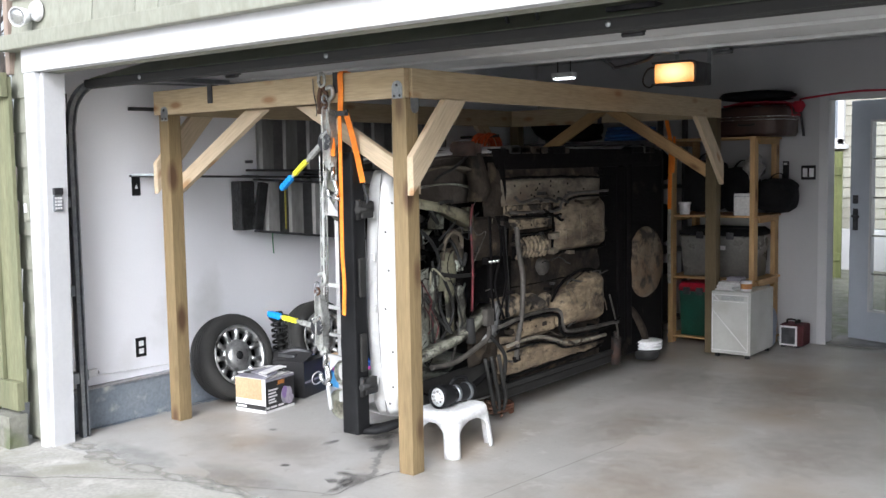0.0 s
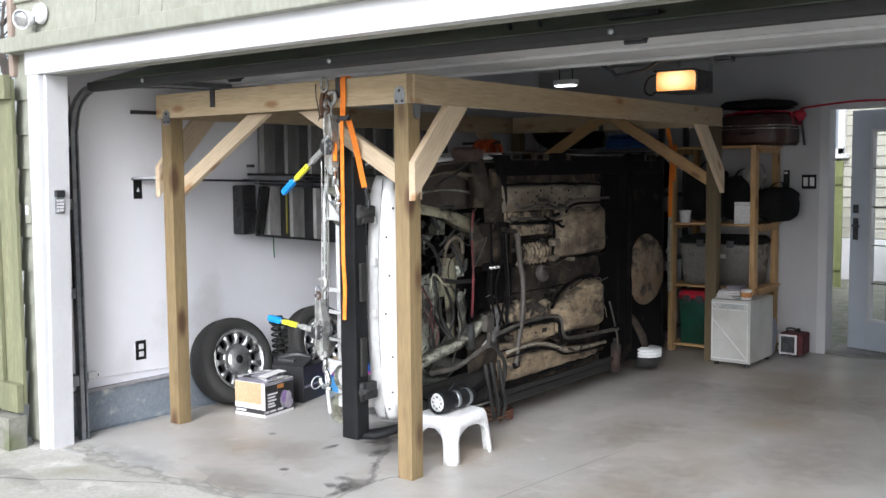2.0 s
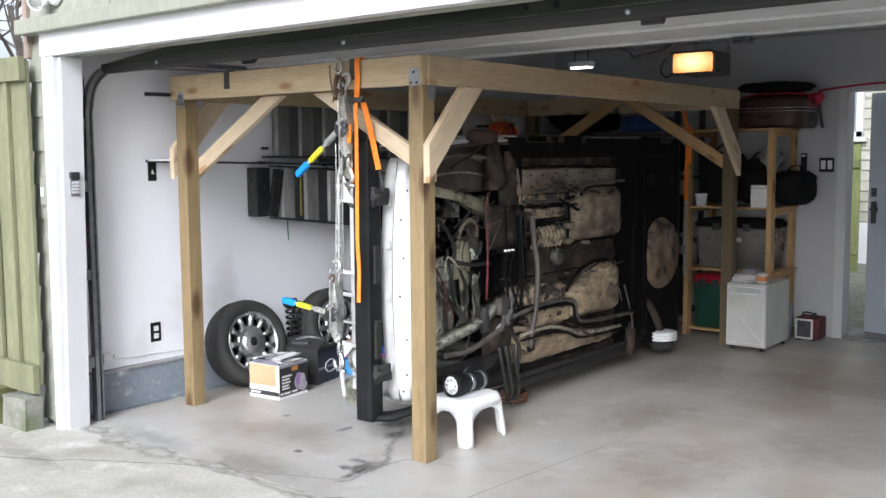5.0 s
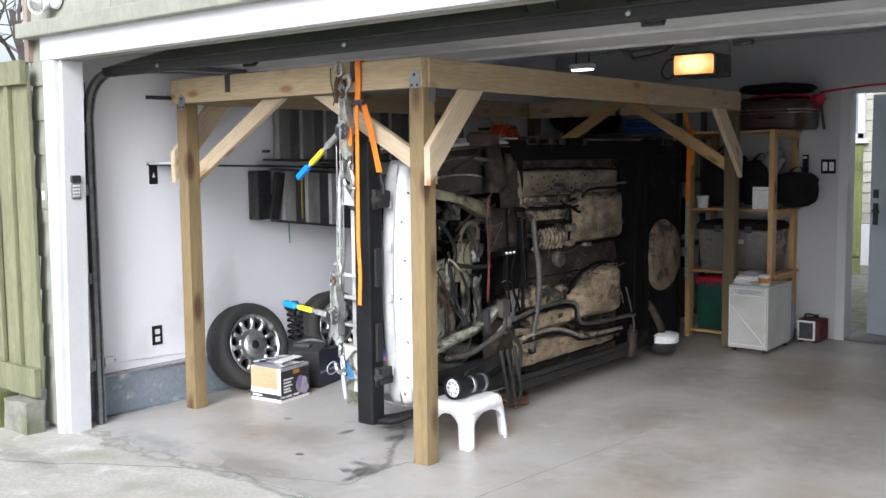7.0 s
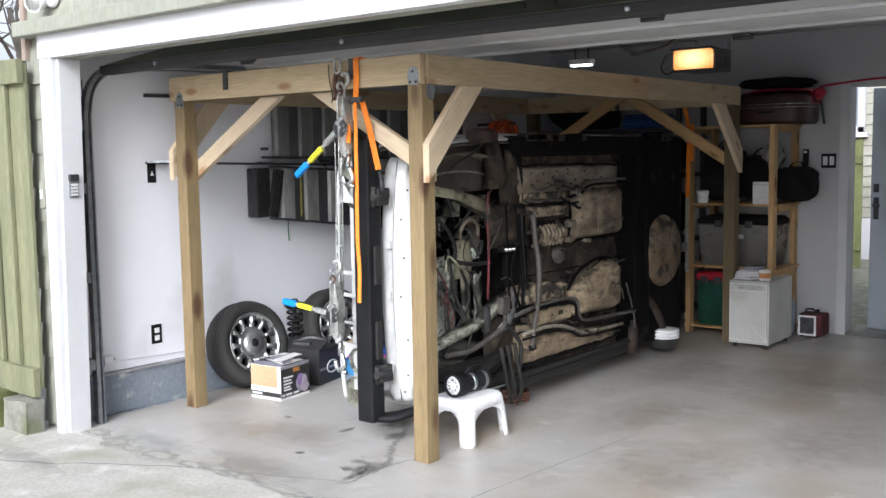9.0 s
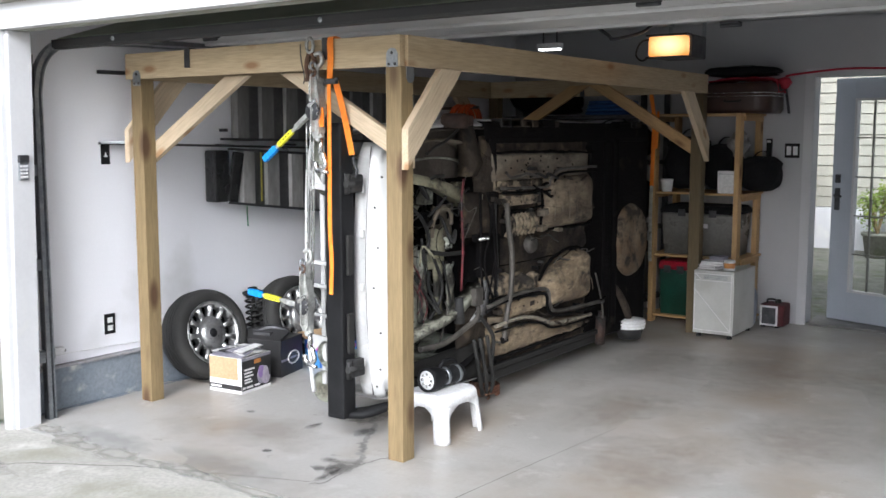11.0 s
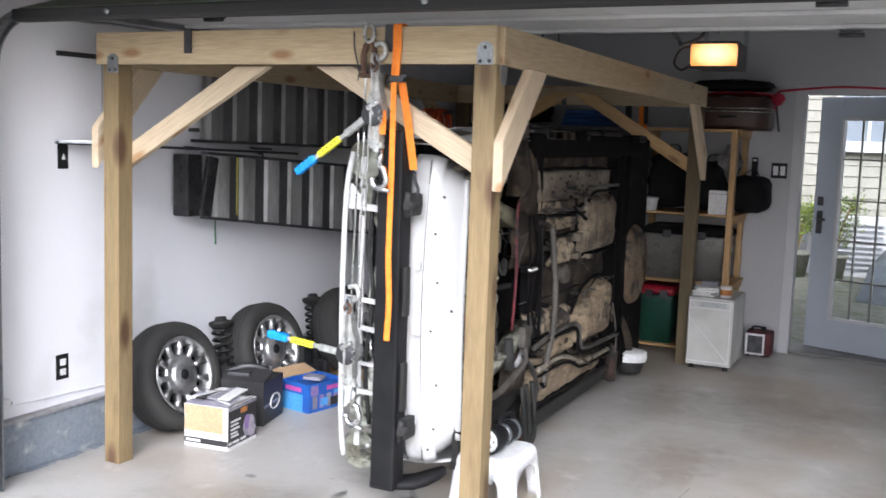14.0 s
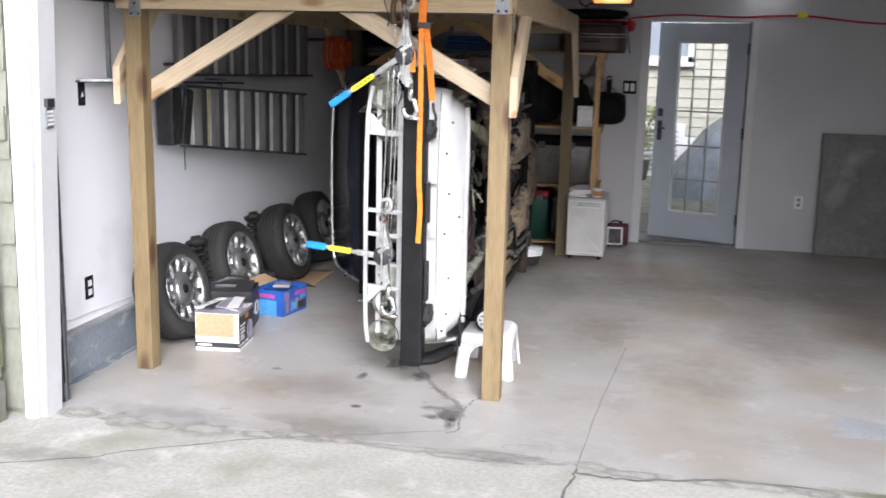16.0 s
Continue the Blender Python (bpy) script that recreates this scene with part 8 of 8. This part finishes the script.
for k in range(34):
    z = 0.55 + 0.14 * k
    bm = slab(-3, 9, 0, 0.022, 0, 0.138, 0.002)
    part("siding_board", moved(bm, Matrix.Translation((0, 11.255, z)) @ Matrix.Rotation(radians(-9), 4, "X")), M["cream"], house)
part("foundation", slab(-3, 9, 11.22, 11.3, -0.06, 0.54, 0.01), M["trim"], house)
for x0, x1, z0, z1 in ((2.5, 3.35, 1.62, 2.7), (0.6, 1.2, 1.7, 2.7), (4.6, 5.5, 1.62, 2.7)):
    w = part("window", slab(x0 + 0.07, x1 - 0.07, 11.20, 11.25, z0 + 0.07, z1 - 0.07, 0), M["far_glass"], house)
    part("frame", join(slab(x0, x1, 11.17, 11.26, z0, z0 + 0.08, 0.004), slab(x0, x1, 11.17, 11.26, z1 - 0.08, z1, 0.004), slab(x0, x0 + 0.08, 11.17, 11.26, z0, z1, 0.004), slab(x1 - 0.08, x1, 11.17, 11.26, z0, z1, 0.004), slab((x0 + x1) / 2 - 0.02, (x0 + x1) / 2 + 0.02, 11.18, 11.26, z0, z1, 0.002)), M["trim"], w)
    part("sill", slab(x0 - 0.05, x1 + 0.05, 11.12, 11.26, z0 - 0.06, z0, 0.004), M["trim"], w)
vent = thing("louvred_vent", (2.7, 11.1, -0.06), "white louvred unit against the house foundation", "vent")
part("case", slab(2.3, 3.3, 10.95, 11.20, -0.06, 0.75, 0.01), M["trim"], vent)
for k in range(9):
    part("louvre", slab(2.4, 3.2, 10.93, 10.955, 0.06 + 0.07 * k, 0.09 + 0.07 * k, 0.002), M["galv"], vent)
yard = structure("yard_path", slab(-4, 9, 5.7, 11.2, -0.06, -0.02, 0), M["block"], "pale concrete yard path behind the garage")
M["leaf"] = mat("yellow_green_leaf", (0.19, 0.24, 0.03), (0.10, 0.16, 0.02), rough=0.5, vary=0.3, scale=8)
M["leaf_dark"] = mat("dark_green_leaf", (0.06, 0.11, 0.03), (0.04, 0.08, 0.02), rough=0.5, vary=0.3, scale=8)


def shrub(x, y, h, r, m, seed, label):
    s = thing("potted_shrub", (x, y, -0.02), label, "shrub", "shrubs in the yard")
    rs2 = random.Random(seed)
    part("pot", lathe([(0, 0), (0.13, 0), (0.17, 0.28), (0.19, 0.28), (0.19, 0.32), (0.16, 0.32), (0.15, 0.28), (0, 0.27)], 24, Matrix.Translation((x, y, -0.02))), M["block"], s)
    tips = []
    limbs = None
    for k in range(14):
        a, e = rs2.uniform(0, 6.28), rs2.uniform(0.3, 1.0)
        tip = (x + r * math.cos(a) * rs2.uniform(0.3, 1), y + r * math.sin(a) * rs2.uniform(0.3, 1), 0.3 + (h - 0.3) * e)
        tips.append(tip)
        t = tube(curve_pts([(x, y, 0.25), ((x + tip[0]) / 2, (y + tip[1]) / 2, 0.3 + (tip[2] - 0.3) * 0.6), tip], 4), [0.012 - 0.001 * j for j in range(9)], 5)
        limbs = join(limbs, t) if limbs else t
    part("stems", limbs, M["post"], s)
    verts, faces = [], []
    for k in range(900):
        c = Vector(rs2.choice(tips)) + Vector((rs2.gauss(0, 1), rs2.gauss(0, 1), rs2.gauss(0, 1))) * r * 0.28
        d = Vector((rs2.gauss(0, 1), rs2.gauss(0, 1), rs2.gauss(0, 0.6))).normalized()
        q = d.orthogonal().normalized()
        ln = rs2.uniform(0.03, 0.06)
        i = len(verts)
        verts += [c, c + d * ln * 0.5 + q * ln * 0.28, c + d * ln, c + d * ln * 0.5 - q * ln * 0.28]
        faces.append((i, i + 1, i + 2, i + 3))
    me = bpy.data.meshes.new("leaves")
    me.from_pydata([v - Vector((x, y, -0.02)) for v in verts], [], faces)
    me.materials.append(m)
    ob = new("leaves", me)
    ob.parent = s
    tagged(ob, kind="stuff")
    return s


shrub(2.66, 10.45, 0.95, 0.24, M["leaf"], 11, "yellow-green potted shrub by the house wall")
shrub(2.22, 10.5, 0.85, 0.22, M["leaf"], 12, "yellow-green potted shrub by the house wall")
M["tarp"] = mat("grey_car_cover", (0.24, 0.26, 0.29), (0.17, 0.19, 0.22), rough=0.5, scale=3, fine=14, bump=0.5)
cov = thing("covered_car", (4.6, 9.2, -0.02), "parked car under a wrinkled grey cover", "covered car")


def cover(u, v):
    x = 3.05 + 3.6 * u
    prof = min(1, (min(u, 1 - u) / 0.12)) ** 0.6
    roof = 0.72 + 0.42 * max(0, 1 - ((u - 0.42) / 0.30) ** 2) ** 0.7
    a = math.pi * v
    y = 9.3 - 0.78 * math.cos(a) * (0.75 + 0.25 * prof)
    z = -0.02 + roof * prof * min(1, math.sin(a) * 1.7) ** 0.7
    return (x + 0.03 * noise.noise(Vector((u * 20, v * 6, 1))), y + 0.04 * noise.noise(Vector((u * 22, v * 7, 5))), max(z + 0.03 * noise.noise(Vector((u * 18, v * 9, 3))), -0.02))


part("cover", grid(cover, 48, 24), M["tarp"], cov)
for x in (3.7, 5.9):
    for y in (8.75, 9.85):
        part("tyre", lathe([(0, 0.09), (0.2, 0.09), (0.30, 0.08), (0.31, 0.0), (0.30, -0.08), (0.2, -0.09), (0, -0.09)], 24, Matrix.Translation((x, y, 0.29)) @ Matrix.Rotation(radians(90), 4, "X")), M["tyre"], cov)
part("tie", tube(curve_pts([cover(0.42, v) for v in (0.05, 0.2, 0.4, 0.6, 0.8, 0.95)], 4), 0.008, 5), M["hose"], cov)
yf = thing("yard_fence", (0.2, 10.2, -0.02), "olive green board fence across the yard", "fence")
for k in range(26):
    part("board", slab(-1.9 + 0.13 * k, -1.9 + 0.13 * k + 0.124, 10.2, 10.225, -0.02, 1.6, 0.003), M["yard_fence"], yf)
part("rail", slab(-1.9, 1.48, 10.17, 10.2, 1.3, 1.4, 0.003), M["yard_fence"], yf)
part("rail", slab(-1.9, 1.48, 10.17, 10.2, 0.2, 0.3, 0.003), M["yard_fence"], yf)


def bare_tree(x, y, h, seed):
    t = thing("bare_tree", (x, y, -0.06), "leafless grey tree beyond the fence", "tree")
    r = random.Random(seed)
    limbs = []
    def grow(p, d, length, rad, depth):
        pts = [p]
        for _ in range(4):
            d = (d + Vector((r.gauss(0, 0.16), r.gauss(0, 0.16), r.gauss(0.03, 0.1)))).normalized()
            pts.append(pts[-1] + d * length / 4)
        limbs.append((pts, [rad * (1 - 0.12 * i) for i in range(5)]))
        if depth:
            for _ in range(4 if depth > 1 else 5):
                k = r.randint(2, 4)
                nd = (d + Vector((r.gauss(0, 0.6), r.gauss(0, 0.6), r.gauss(0.1, 0.4)))).normalized()
                grow(pts[k], nd, length * r.uniform(0.55, 0.75), rad * 0.5, depth - 1)
    grow(Vector((x, y, -0.06)), Vector((0, 0, 1)), h * 0.42, 0.16, 4)
    trunk = tube(limbs[0][0], limbs[0][1], 10)
    part("trunk", trunk, M["bark"], t)
    verts, faces = [], []
    base = Vector((x, y, -0.06))
    for pts, rad in limbs[1:]:
        for a, b, ra, rb in zip(pts, pts[1:], rad, rad[1:]):
            dd = (b - a).normalized()
            s = dd.orthogonal().normalized()
            o = dd.cross(s)
            i = len(verts)
            for c, rr in ((a, ra), (b, rb)):
                for q in range(3):
                    an = 2 * math.pi * q / 3
                    verts.append(c + rr * (math.cos(an) * s + math.sin(an) * o) - base)
            for q in range(3):
                faces.append((i + q, i + (q + 1) % 3, i + 3 + (q + 1) % 3, i + 3 + q))
    me = bpy.data.meshes.new("crown")
    me.from_pydata(verts, [], faces)
    me.materials.append(M["bark"])
    ob = new("crown", me)
    ob.parent = t
    tagged(ob, kind="stuff")
    return t


M["bark"] = mat("grey_bark", (0.13, 0.11, 0.10), (0.08, 0.07, 0.06), rough=0.9, scale=6)
bare_tree(-8.0, 4.2, 7.5, 4)
bare_tree(-13.0, 8.5, 9.0, 9)

# ---- shingles of the front wall ----
front = bpy.data.objects["wall_south"]
rsh = random.Random(21)
shared = {}


def shingle(x0, x1, z):
    w = round((x1 - x0) / 0.02) * 0.02
    if w not in shared:
        bm = slab(-w / 2 + 0.0025, w / 2 - 0.0025, -0.022, 0.0, 0.0, 0.205, 0)
        for v in bm.verts:
            if v.co.z > 0.1 and v.co.y < -0.005:
                v.co.y = -0.004
        me = bpy.data.meshes.new("shingle")
        bm.to_mesh(me)
        bm.free()
        me.materials.append(M["siding"])
        shared[w] = me
    ob = new("shingle", shared[w])
    ob.parent = front
    ob.matrix_basis = Matrix.Translation(((x0 + x1) / 2, 0.066 - 0.004 * rsh.random(), z + rsh.uniform(-0.002, 0.002)))


for row in range(6):
    z, x = 2.268 + 0.19 * row, -0.02
    while x < W:
        w = rsh.choice((0.18, 0.22, 0.26, 0.30, 0.36))
        shingle(x, min(x + w, W + 0.1), z)
        x += w
for row in range(12):
    z = 0.03 + 0.19 * row
    if z < 2.05:
        shingle(-0.06, 0.10, z)
